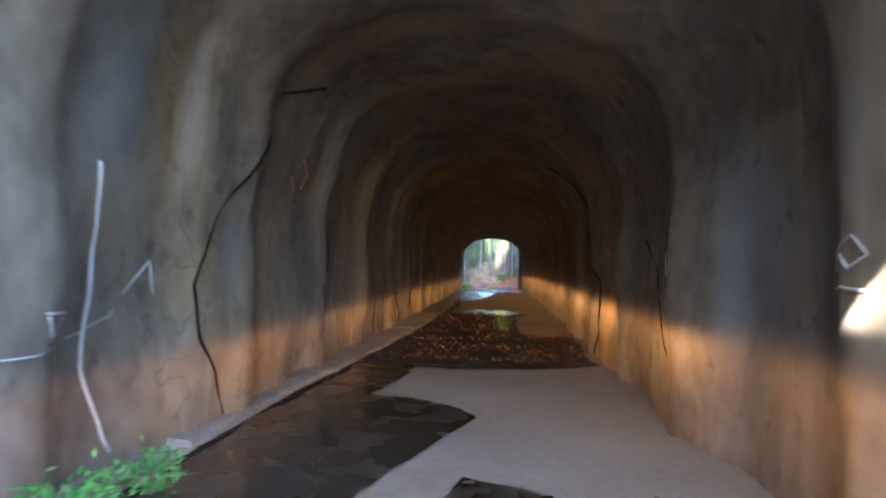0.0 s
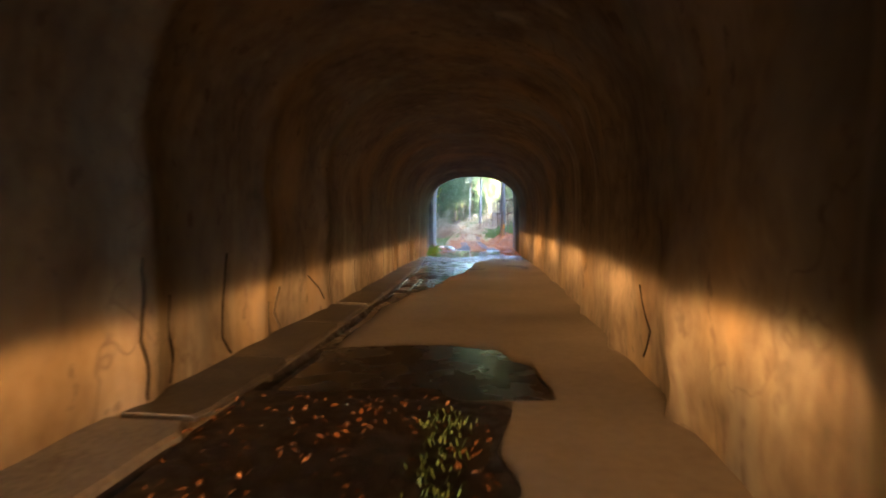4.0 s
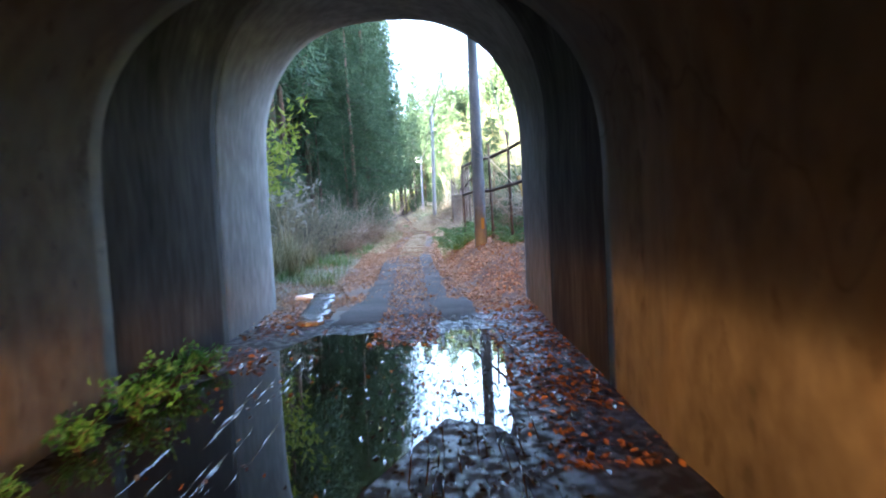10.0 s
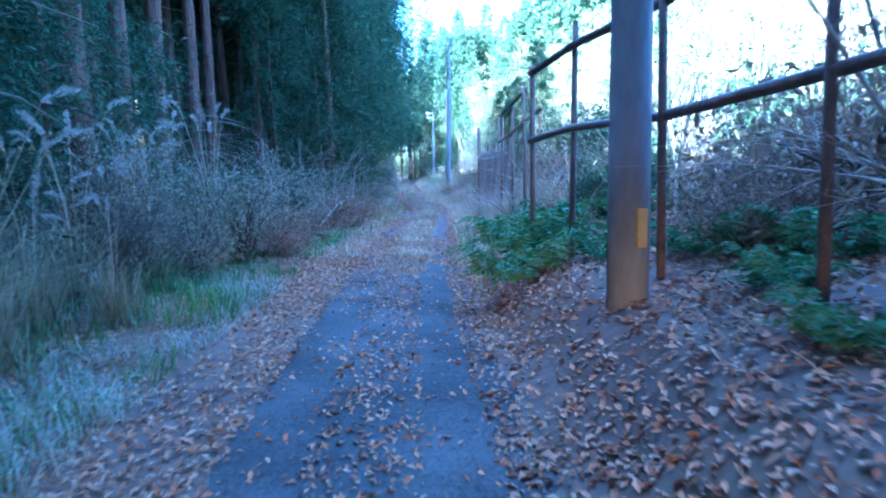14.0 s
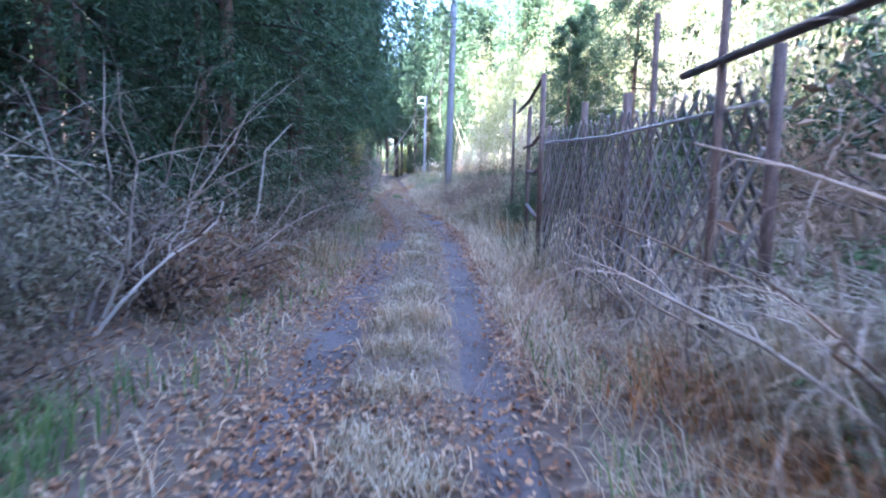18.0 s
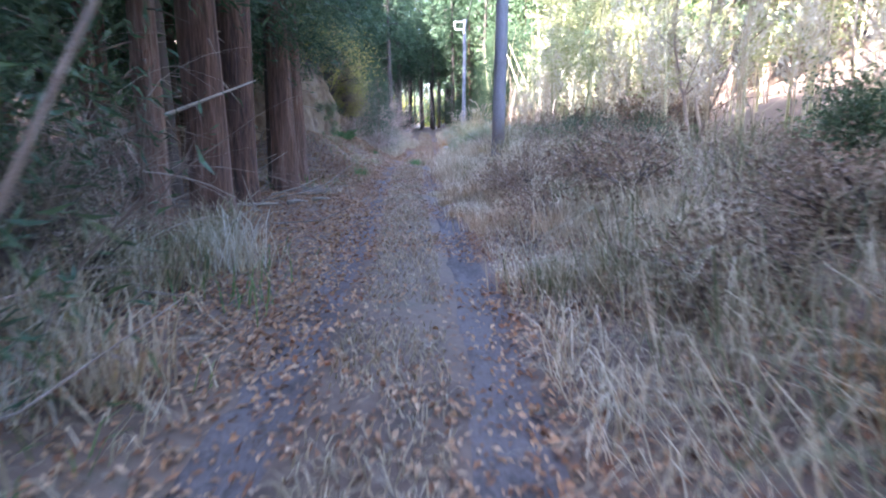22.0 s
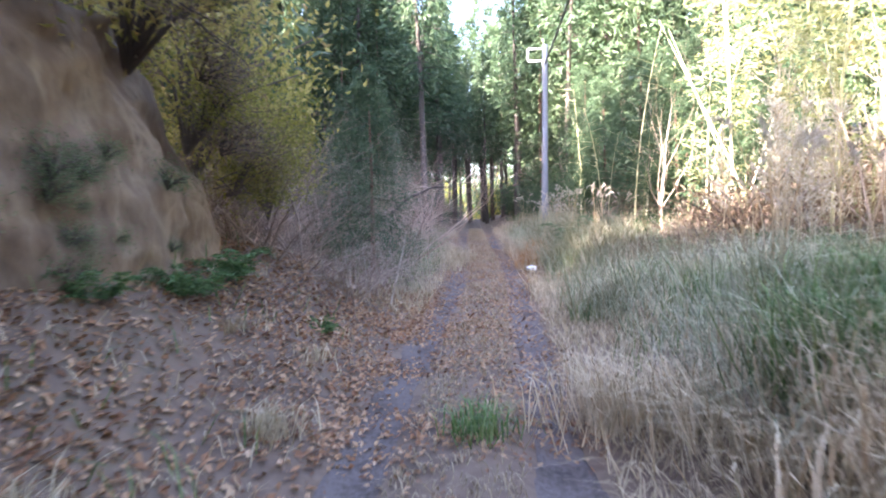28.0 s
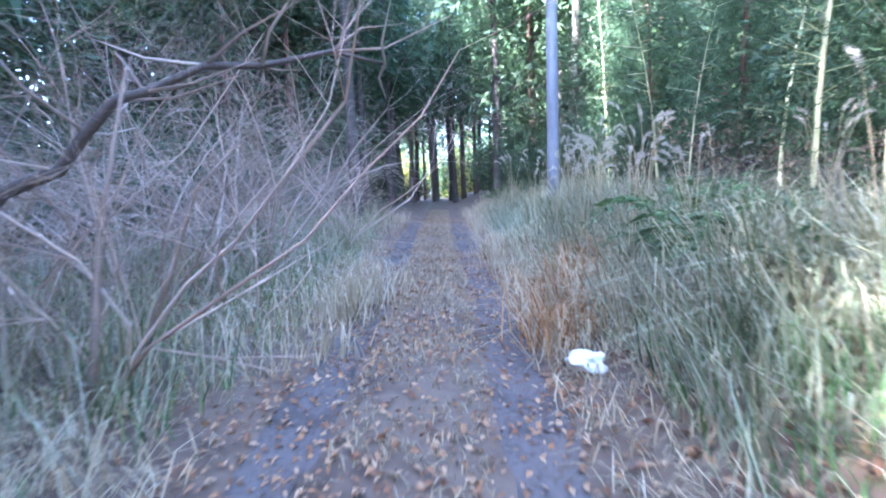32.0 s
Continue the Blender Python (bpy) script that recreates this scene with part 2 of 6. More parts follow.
M = {}
def lining_material():
    """Old concrete: sooty and pale mineral streaks that run down, and fine cracks."""
    m = surface("stained_concrete", [(.05, .042, .032), (.10, .083, .062), (.145, .124, .094), (.19, .168, .133)], scale=0.8, bump=0.5, stretch=(1, 1, .75), fine=7)
    n, l = m.node_tree.nodes, m.node_tree.links
    b = n["Principled BSDF"]
    base = b.inputs["Base Color"].links[0].from_socket
    tc = n.new("ShaderNodeTexCoord")

    def mask(kind, scale, stretch, lo, hi, detail=4.0):
        mp = n.new("ShaderNodeMapping")
        mp.inputs["Scale"].default_value = stretch
        l.new(tc.outputs["Object"], mp.inputs["Vector"])
        t = n.new(kind)
        t.inputs["Scale"].default_value = scale
        if kind == "ShaderNodeTexNoise":
            t.inputs["Detail"].default_value = detail
            value = t.outputs["Fac"]
        else:
            t.feature = "DISTANCE_TO_EDGE"
            value = t.outputs["Distance"]
        l.new(mp.outputs["Vector"], t.inputs["Vector"])
        r = n.new("ShaderNodeMapRange")
        r.inputs["From Min"].default_value, r.inputs["From Max"].default_value = lo, hi
        l.new(value, r.inputs["Value"])
        return r.outputs["Result"], mp

    def over(below, fac, colour, amount):
        mul = n.new("ShaderNodeMath")
        mul.operation = "MULTIPLY"
        mul.inputs[1].default_value = amount
        l.new(fac, mul.inputs[0])
        mx = n.new("ShaderNodeMix")
        mx.data_type = "RGBA"
        l.new(mul.outputs[0], mx.inputs["Factor"])
        l.new(below, mx.inputs[6])
        mx.inputs[7].default_value = (*colour, 1)
        return mx.outputs[2]

    pale, _ = mask("ShaderNodeTexNoise", 1.6, (1, 1, .10), .60, .72)
    dark_tone, _ = mask("ShaderNodeTexNoise", 1.1, (1, 1, .16), .56, .70)
    cracks, mp = mask("ShaderNodeTexVoronoi", .3, (1, .8, .5), .006, .0)
    warp = n.new("ShaderNodeTexNoise")
    warp.inputs["Scale"].default_value = 2.2
    l.new(tc.outputs["Object"], warp.inputs["Vector"])
    add = n.new("ShaderNodeVectorMath")
    l.new(tc.outputs["Object"], add.inputs[0])
    l.new(warp.outputs["Color"], add.inputs[1])
    l.new(add.outputs[0], mp.inputs["Vector"])
    tan, _ = mask("ShaderNodeTexNoise", .55, (1, 1, .7), .50, .64, 5.0)
    cool, _ = mask("ShaderNodeTexNoise", .7, (1.1, .9, .5), .54, .66, 5.0)
    blots, _ = mask("ShaderNodeTexNoise", 4.5, (1, 1, .8), .62, .70, 6.0)
    c = over(base, tan, (.27, .19, .09), .55)
    c = over(c, cool, (.13, .145, .155), .6)
    c = over(c, blots, (.035, .028, .022), .55)
    c = over(c, dark_tone, (.03, .024, .02), .5)
    c = over(c, pale, (.36, .35, .32), .35)
    c = over(c, cracks, (.025, .02, .016), .4)
    l.new(c, b.inputs["Base Color"])
    return m


M["lining"] = lining_material()
# much darker than the lining before it and the ring after it
M["dark_tone"] = surface("near_black_concrete", [(.014, .012, .011), (.035, .031, .028), (.06, .055, .05), (.12, .115, .105)], scale=1.3, bump=0.35, stretch=(1, 1, .25), fine=6, spread=(.35, .75), spec=0.12)
M["portal"] = surface("grey_portal_concrete", [(.075, .072, .066), (.13, .125, .115), (.20, .195, .18)], scale=0.9, bump=0.25, stretch=(1, 1, .5), fine=8)
M["floor"] = surface("concrete_floor", [(.12, .10, .078), (.165, .14, .11), (.205, .178, .143)], scale=0.5, bump=0.03, fine=20, coarse=.3)
M["ledge"] = surface("concrete_ledge", [(.09, .078, .062), (.15, .132, .107), (.20, .18, .15)], scale=1.6, bump=0.25)
M["ledge_dark"] = surface("dark_concrete_ledge", [(.022, .018, .014), (.045, .037, .028), (.08, .066, .05)], scale=1.6, rough=0.7, bump=0.3)
M["wet"] = surface("wet_concrete", [(.016, .013, .010), (.034, .027, .02)], scale=2.5, rough=0.2, bump=0.05, wet=(0.14, 0.34))
M["damp"] = surface("damp_concrete", [(.02, .016, .012), (.04, .032, .023)], scale=3, rough=0.75, bump=0.15)
# dark of the cracks; also painted along folds to stand for their shade
M["crack_fold_shade"] = surface("crack_fold_shade", [(.004, .003, .003), (.010, .008, .006)], scale=9, rough=0.95, bump=0.3, spec=0.1)
M["mud"] = surface("wet_mud", [(.010, .007, .005), (.026, .018, .012)], scale=5, rough=0.5, bump=0.3, wet=(0.45, 0.9), spec=0.25)
M["slick"] = surface("slick_wet_mud", [(.010, .008, .006), (.026, .020, .015)], scale=11, rough=0.5, bump=0.3, wet=(0.3, 0.85), spec=0.3)
M["film"] = surface("water_film", [(.015, .013, .010), (.03, .026, .02)], scale=5, rough=0.12, bump=0.1, spec=0.7)
M["water"] = surface("puddle_water", [(.008, .009, .006), (.014, .014, .009)], scale=2, rough=0.015, bump=0.012, fine=3, spec=0.6)
M["asphalt"] = surface("worn_asphalt", [(.034, .031, .028), (.062, .057, .052), (.10, .093, .085)], scale=1.3, rough=0.9, bump=0.9, fine=34, spec=0.2, spread=(.38, .62))
M["soil"] = surface("forest_soil", [(.05, .031, .019), (.088, .055, .034), (.13, .086, .055), (.08, .062, .035)], scale=0.9, bump=0.9, fine=9)
M["rut"] = surface("bare_earth_rut", [(.045, .034, .029), (.08, .063, .055), (.12, .098, .088), (.085, .06, .043)], scale=1.6, bump=1.0, fine=18, spread=(.36, .64), spec=0.2)
M["cliff"] = surface("earth_cliff_face", [(.075, .048, .027), (.122, .080, .046), (.160, .108, .064), (.225, .165, .105), (.105, .068, .039)], scale=1.1, bump=2.0, stretch=(1, 1, .55), fine=6)
M["hill"] = surface("hill_soil", [(.05, .05, .025), (.10, .09, .05)], scale=0.3, bump=0.8)
M["bark"] = surface("cedar_bark", [(.03, .017, .012), (.095, .048, .03), (.18, .10, .066), (.30, .22, .17)], scale=3.0, bump=2.4, stretch=(3.4, 3.4, .3), fine=5, each=0.15)
M["bark_dark"] = surface("dark_bark", [(.045, .035, .028), (.10, .075, .06)], scale=3.5, bump=1.0, stretch=(3, 3, .22), fine=6, each=0.3)
M["twig"] = surface("dead_twig", [(.17, .125, .09), (.29, .225, .17), (.40, .33, .265)], scale=5, bump=0.3, each=0.5)
M["twig_mid"] = surface("brown_twig", [(.19, .13, .095), (.31, .225, .17), (.43, .335, .265)], scale=5, bump=0.3, each=0.4)
M["frost"] = leafy("bleached_short_grass", [(.22, .22, .15), (.34, .33, .25), (.45, .43, .35), (.18, .22, .12)], 0.3)
M["twig_dark"] = surface("dark_twig", [(.06, .045, .035), (.13, .10, .08)], scale=5, bump=0.3, each=0.4)
M["deadwood"] = surface("bleached_deadwood", [(.17, .14, .11), (.27, .23, .185), (.38, .33, .27)], scale=4, bump=0.8, stretch=(2, 2, 2))
M["pole"] = surface("weathered_steel_pole", [(.13, .135, .155), (.22, .225, .25)], scale=2, rough=0.6, bump=0.15, stretch=(1, 1, .3))
M["yellow"] = surface("faded_yellow_plastic", [(.34, .19, .04), (.48, .29, .07)], scale=3, rough=0.55, bump=0.1)
M["rust"] = surface("rusty_pipe", [(.045, .033, .03), (.10, .07, .06), (.15, .105, .085)], scale=6, rough=0.75, bump=0.5)
# lit and shaded copies of the slat wood, the light put into the colour
M["slat"] = surface("weathered_slat_lit", [(.14, .13, .125), (.26, .25, .245), (.40, .39, .39)], scale=4, bump=0.4, each=0.3)
M["slat_shaded"] = surface("weathered_slat_shaded", [(.035, .03, .028), (.08, .07, .065), (.14, .125, .12)], scale=4, bump=0.4, each=0.3)
M["cedar"] = leafy("cedar_needles", [(.03, .058, .028), (.05, .09, .042), (.075, .12, .055), (.11, .15, .075)], 0.35)
M["cedar_far"] = leafy("far_conifer_needles", [(.035, .06, .028), (.06, .095, .042), (.10, .14, .06)], 0.3)
M["evergreen"] = leafy("evergreen_leaves", [(.025, .05, .022), (.05, .085, .038), (.085, .12, .055)], 0.25, 0.5)
M["fern"] = leafy("fern_green", [(.04, .09, .025), (.075, .15, .045), (.12, .20, .07)], 0.35)
M["yellow_leaf"] = leafy("yellow_green_leaves", [(.15, .17, .03), (.27, .26, .055), (.38, .32, .08)], 0.45)
M["bamboo_leaf"] = leafy("bamboo_leaves", [(.20, .22, .08), (.34, .34, .14), (.48, .46, .24)], 0.4)
M["brown_leaf"] = leafy("withered_leaves", [(.11, .07, .042), (.20, .135, .085), (.28, .205, .14), (.15, .14, .08)], 0.3)
M["wet_stone"] = surface("wet_stone", [(.06, .06, .06), (.12, .12, .12)], scale=5, rough=0.25, bump=0.5)
M["bamboo"] = surface("bamboo_culm", [(.24, .24, .11), (.40, .38, .20), (.50, .46, .28)], scale=4, rough=0.45, bump=0.1, each=0.5)
M["dry"] = leafy("dry_grass_blades", [(.28, .215, .125), (.42, .34, .21), (.56, .47, .32), (.36, .25, .13)], 0.3)
M["dry_flat"] = leafy("flattened_dry_grass", [(.19, .14, .08), (.29, .225, .135), (.40, .325, .21), (.24, .16, .085)], 0.3)
M["green_grass"] = leafy("green_grass_blades", [(.05, .11, .03), (.10, .18, .05), (.19, .25, .09)], 0.35)
M["mixed_grass"] = leafy("weedy_grass_blades", [(.09, .11, .045), (.19, .18, .09), (.33, .28, .17), (.42, .34, .22)], 0.35)
M["pale_weed"] = leafy("bleached_weed", [(.40, .35, .24), (.55, .50, .38), (.66, .62, .52)], 0.4)
M["plume"] = leafy("pampas_plumes", [(.33, .285, .23), (.50, .44, .37)], 0.4)
M["lime_leaf"] = leafy("bright_yellow_green_leaves", [(.20, .26, .035), (.32, .37, .06), (.45, .44, .10)], 0.5)
M["litter"] = leafy("fallen_leaves", [(.13, .056, .026), (.23, .112, .052), (.33, .185, .092), (.41, .275, .165)], 0.1, 0.7)
M["wet_litter"] = leafy("wet_fallen_leaves", [(.06, .025, .012), (.14, .06, .025), (.26, .12, .05)], 0.05, 0.25)
M["white"] = surface("white_plastic_bag", [(.62, .62, .60), (.82, .82, .80)], scale=6, rough=0.5, bump=0.3)
M["chalk"] = surface("chalk_marks", [(.24, .24, .23), (.36, .36, .34)], scale=20, bump=0)
M["moss"] = leafy("moss_weed", [(.05, .09, .03), (.10, .15, .05)], 0.2)
M["red"] = surface("faded_red_paint", [(.20, .05, .03), (.34, .09, .06)], scale=8, bump=0)
M["wire"] = surface("cable_sheath", [(.12, .12, .13), (.20, .20, .21)], scale=8, bump=0)

# ---- the plan ----
def road_x(y):
    """Middle of the road."""
    return np.interp(y, [-80, 0, 10, 20, 28, 40, 47, 51, 55, 61, 75, 80, 86, 92, 98, 102, 108, 118, 135, 175, 260],
                     [-4, -.72, -.6, -.3, -.05, 0, .12, .0, -.25, -.45, -.5, -.95, -1.7, -2.35, -2.7, -2.8, -3.15, -4.15, -5.6, -8.5, -14])


def soft_road_x(y):
    y = np.asarray(y, float)
    return sum(road_x(y + d) * w for d, w in ((-3, .15), (-1.5, .2), (0, .3), (1.5, .2), (3, .15)))


def height(x, y):
    """The ground."""
    x, y = np.asarray(x, float), np.asarray(y, float)
    d = x - soft_road_x(y)
    z = 0.021 * np.clip(y - 101, 0, 40)
    out = smooth(56, 62, y)
    z = z - 0.07 * out * (np.exp(-((d - .65) / .2) ** 2) + np.exp(-((d + .65) / .2) ** 2)) + .03 * out * np.exp(-(d / .35) ** 2)
    near, far = smooth(47.5, 50, y), smooth(74, 82, y)
    right = near * (1 - far) * (smooth(1.2, 4.8, d) * 1.0 + np.clip(d - 4.8, 0, 60) * .16)
    right = right + near * (1 - smooth(56.5, 60.5, y)) * smooth(.95, 1.75, d) * (1 - smooth(2.2, 4.8, d)) * .5
    right = right + far * (smooth(1.0, 2.8, d) * (.55 + .32 * (1 - smooth(93, 98, y))) + np.clip(d - 8, 0, 80) * .34)
    cliff = smooth(88.5, 92.5, y) * (1 - smooth(99, 105, y))
    left = near * (smooth(1.6, 5, -d) * .3 + np.clip(-d - 6, 0, 60) * .10)
    left = left + cliff * smooth(.8, 3.2, -d) * 1.05 + smooth(88.5, 92.5, y) * (1 - smooth(96.5, 99.5, y)) * 2.1 * smooth(4.6, 6.2, -d)
    lumps = .06 * np.sin(x * 1.7 + np.sin(y * .9)) * np.sin(y * 1.3 + x * .4) * smooth(1.0, 2.0, np.abs(d))
    # unseen banks before the south mouth, added to keep the sun out
    z = z + (1 - smooth(-.5, 3.5, y)) * (12 * smooth(2.7, 7, -(x + .7)) + 4 * smooth(3.2, 8, x + .7))
    mouth = (1 - smooth(3.2, 4.5, np.abs(x + .7)) * (y < 2)) * smooth(-7, -3.5, y) * (1 - smooth(46.4, 47.6, y))
    return (z + right + left + lumps) * (1 - mouth) - .12 * mouth * np.exp(-((x + .3) / 6) ** 4)


def ground_points(n, y0, y1, d0, d1, seed, lift=0.0):
    rng = np.random.default_rng(seed)
    y = rng.uniform(y0, y1, n)
    x = soft_road_x(y) + rng.uniform(d0, d1, n)
    return np.stack([x, y, height(x, y) + lift], 1), rng


def cliff_top(y):
    """Height of the earth cliff's upper edge."""
    return float(3.4 - 1.6 * smooth(96.5, 98.5, y))


# ---- ground ----
gx = np.concatenate([[-2600, -900, -300, -140], np.arange(-80, -14, 4.0), np.arange(-14, -7, 1.0), np.arange(-7, 5, .12), np.arange(5, 14, 1.0), np.arange(14, 80, 4.0), [140, 300, 900, 2600]])
gy = np.concatenate([[-2600, -600, -160], np.arange(-80, 46, 4.0), np.arange(46, 125, .3), np.arange(125, 190, 2.0), [220, 300, 500, 1000, 2600]])
xx, yy = np.meshgrid(gx, gy)
bend = np.where(np.abs(xx) < 14, soft_road_x(np.clip(yy, -80, 200)) * (yy > 40), 0)
xs = xx + bend
zz = height(np.clip(xs, -90, 90), np.clip(yy, -80, 260))
nx, ny = len(gx), len(gy)
gv = np.stack([xs, yy, zz], -1).reshape(-1, 3)
k = (np.arange(ny - 1)[:, None] * nx + np.arange(nx - 1)[None]).reshape(-1)
ground_mesh = mesh_of("ground", gv, np.stack([k, k + 1, k + 1 + nx, k + nx], 1), M["soil"], False)
thing("ground", ground_mesh, "brown forest soil strewn with leaf litter and dry grass", "ground", kind="structure")


def strip(name, y0, y1, step, d0, d1, cols, lift, material, edge=0.0, label="", category="road"):
    """A sheet laid on the ground along the road, with a ragged edge."""
    ys = np.arange(y0, y1 + step / 2, step)
    v, f = [], []
    for i, y in enumerate(ys):
        for j in range(cols + 1):
            u = j / cols
            rag = edge * (noise.noise((y * 1.1, j * 9.0, d0)) + .6 * noise.noise((y * 3.3, j * 5.0, d1)))
            d = d0 + (d1 - d0) * u + (rag if j in (0, cols) else 0)
            x = float(soft_road_x(y)) + d
            v.append((x, y, float(height(x, y)) + (lift if 0 < j < cols else -.012)))
    for i in range(len(ys) - 1):
        for j in range(cols):
            a = i * (cols + 1) + j
            f.append((a, a + 1, a + cols + 2, a + cols + 1))
    return thing(name, mesh_of(name, v, f, material, False), label, category, kind="structure")


strip("asphalt_road", 46.9, 60.6, .25, -.90, .97, 10, .012, M["asphalt"], .16, "narrow worn dark asphalt lane with ragged leaf-covered edges")
strip("wheel_rut", 58, 123, .22, -.88, -.43, 6, .010, M["rut"], .20, "bare grey-brown earth wheel rut of a forest track", "track")
strip("wheel_rut", 58, 123, .22, .42, .88, 6, .010, M["rut"], .20, "bare grey-brown earth wheel rut of a forest track", "track")


# ---- tunnel ----
def tunnel_x(y):
    return float(np.interp(y, [-8, 0, 5, 10, 20, 28, 40, 48], [-.8, -.74, -.7, -.6, -.3, -.07, 0, 0]))


def section(hw, crown, n=34, power=2.5):
    """Half-round tunnel outline from the left foot over the crown to the right foot."""
    spring, pts = crown * .5, []
    low = 7
    for i in range(low):
        z = spring * i / low
        pts.append((-hw + .05 * (1 - i / low) * 0, z))
    for i in range(n + 1):
        a = math.pi * (1 - i / n)
        c, s = math.cos(a), math.sin(a)
        pts.append((hw * math.copysign(abs(c) ** (2 / power), c), spring + (crown - spring) * abs(s) ** (2 / power)))
    for i in range(low - 1, -1, -1):
        pts.append((hw, spring * i / low))
    return pts


def mouth_step(y):
    """The first metres are a wider ring; the bore narrows behind it."""
    return 1 + .055 * (1 - float(smooth(4.9, 5.3, y)))


def lining_place(px, pz, y, rough, hw, crown, ribs):
    """A place on the lining's inner face, from its even outline."""
    q = noise.noise((px * .9 + 5, y * .55, pz * .9)) * rough * 1.3 + noise.noise((px * 2.6, y * 1.9, pz * 2.6 + 3)) * rough * .5
    q += ribs * max(0, math.sin(y * 2 * math.pi / 2.7 + .7 * noise.noise((px, 3.1, pz)))) ** 6 * rough * 6
    wide, low = 1.0, 0.0
    if hw > 2:
        wide, low = mouth_step(y) * (1 - .081 * float(smooth(34, 42, y))), .10 * float(smooth(8, 32, y)) + .07 * float(smooth(36, 42, y))
    z = pz * (1 - .6 * q / crown) * (1 - low * min(1, pz / 2)) * (mouth_step(y) if hw > 2 else 1) if pz > 0 else -.02
    return (tunnel_x(y) + px * (1 - q / max(hw, 1)) * wide, y, z)


def lining_point(side, y, z):
    """A place on the main lining's inner face, at any height."""
    hw, crown, power = 2.12, 4.05, 2.5
    spring = crown * .5
    u = min(1, max(0, (z - spring) / (crown - spring)))
    return lining_place(side * hw * (1 - u ** power) ** (1 / power), max(z, .001), y, LINING_ROUGH(y), hw, crown, .25)


def LINING_ROUGH(y):
    return .085 * (1 - .62 * float(smooth(14, 30, y))) * (1 - .75 * float(smooth(38, 42, y)))


def lining(name, y0, y1, step, hw, crown, rough, thick, label, material, ribs=0.0):
    ys = np.arange(y0, y1 + step / 2, step)
    prof = section(hw, crown)
    out = section(hw + thick, crown + thick)
    n, v, f = len(prof), [], []
    for y in ys:
        w = rough(y) if callable(rough) else rough
        v += [lining_place(px, pz, y, w, hw, crown, ribs) for (px, pz) in prof]
    m = len(v)
    for y in ys:
        cx = tunnel_x(y)
        for (px, pz) in out:
            v.append((cx + px, y, pz - (.3 if pz == 0 else 0)))
    for i in range(len(ys) - 1):
        for j in range(n - 1):
            a = i * n + j
            f.append((a, a + n, a + n + 1, a + 1))
            f.append((m + a, m + a + 1, m + a + n + 1, m + a + n))
    last = (len(ys) - 1) * n
    for j in range(n - 1):
        f.append((j, j + 1, m + j + 1, m + j))
        f.append((last + j + 1, last + j, m + last + j, m + last + j + 1))
    return thing(name, mesh_of(name, v, f, material, False), label, "tunnel", kind="structure")


lining("tunnel_lining_south", .6, 42.6, .2, 2.12, 4.05, LINING_ROUGH, .9, "rough stained concrete and rock lining of a narrow road tunnel", M["lining"], 0.25)
lining("tunnel_lining_north", 42.45, 45.3, .2, 1.958, 4.384, .015, .6, "near-black streaked concrete lining behind the tunnel mouth", M["dark_tone"])
lining("tunnel_portal_north", 45.15, 47.45, .2, 1.962, 4.388, .015, .66, "smoother grey concrete ring at the tunnel mouth, stained by damp", M["portal"])

# the hill that the tunnel goes through, open along its bore
hv, hf = [], []
hys = np.concatenate([[.5], np.arange(2, 46, 2.5), [47.5]])
for y in hys:
    # unseen height, raised so that the hill shades the bank beyond the mouth
    cx, rise = tunnel_x(y), 7 + 13 * float(smooth(0, 30, y)) - 3 * float(smooth(38, 48, y))
    for i in range(25):
        a = math.pi * i / 24
        hv.append((cx - 40 * math.cos(a), y, -.3 + max(0, rise * math.sin(a) ** .8) + .5 * noise.noise((i, y * .3, 2))))
base = len(hv)
for i in range(len(hys) - 1):
    for j in range(24):
        a = i * 25 + j
        hf.append((a, a + 1, a + 26, a + 25))
for row, y, flip in ((0, .5, False), (len(hys) - 1, 47.5, True)):
    ring = section(2.5, 4.75, 24 - 14)
    s = len(hv)
    for (px, pz) in ring:
        hv.append((tunnel_x(y) + px, y, pz - .35 if pz == 0 else pz))
    n = len(ring)
    for j in range(24):
        a, b = row * 25 + j, row * 25 + j + 1
        p, q = s + round(j * (n - 1) / 24), s + round((j + 1) * (n - 1) / 24)
        face = (a, b, q, p) if p != q else (a, b, p)
        hf.append(face if flip else tuple(reversed(face)))
thing("tunnel_hill", mesh_of("tunnel_hill", hv, hf, M["hill"], False), "wooded earth hill pierced by the tunnel", "hill", kind="structure")

# tunnel floor: concrete slab, broken ledge slabs along one wall, and the gutter between them
def gutter_x(y):
    return float(np.interp(y, [-3, 4, 7.4, 10, 16, 22, 28, 34, 40, 44], [-2.62, -2.58, -2.45, -2.2, -1.78, -1.6, -1.52, -1.6, -1.74, -1.8]))


fv, ff = [], []
fys = np.arange(-2.6, 47.5, .25)
for y in fys:
    cx, g = tunnel_x(y), gutter_x(y)
    for x, dz in ((cx - 2.5, 0), (g - .09, 0), (g - .055, -.075), (g + .055, -.075), (g + .09, 0), (g + .5, 0), (cx - .6, 0), (cx, 0), (cx + .6, 0), (cx + 1.2, 0), (cx + 1.7, 0), (cx + 2.4, .05)):
        fv.append((x + .015 * noise.noise((x * 2, y * 2.3, 7)), y, .012 * noise.noise((x - cx, y * .4, 1)) + dz))
for i in range(len(fys) - 1):
    for j in range(11):
        a = i * 12 + j
        ff.append((a, a + 1, a + 13, a + 12))
thing("floor", mesh_of("floor", fv, ff, M["floor"], False), "pale worn concrete road slab through the tunnel, with a gutter", "floor", kind="structure")
# shade of the gutter, put into a dark strip because the lamps reach it
gv2, gf2 = [], []
gys = np.arange(3.0, 40, .2)
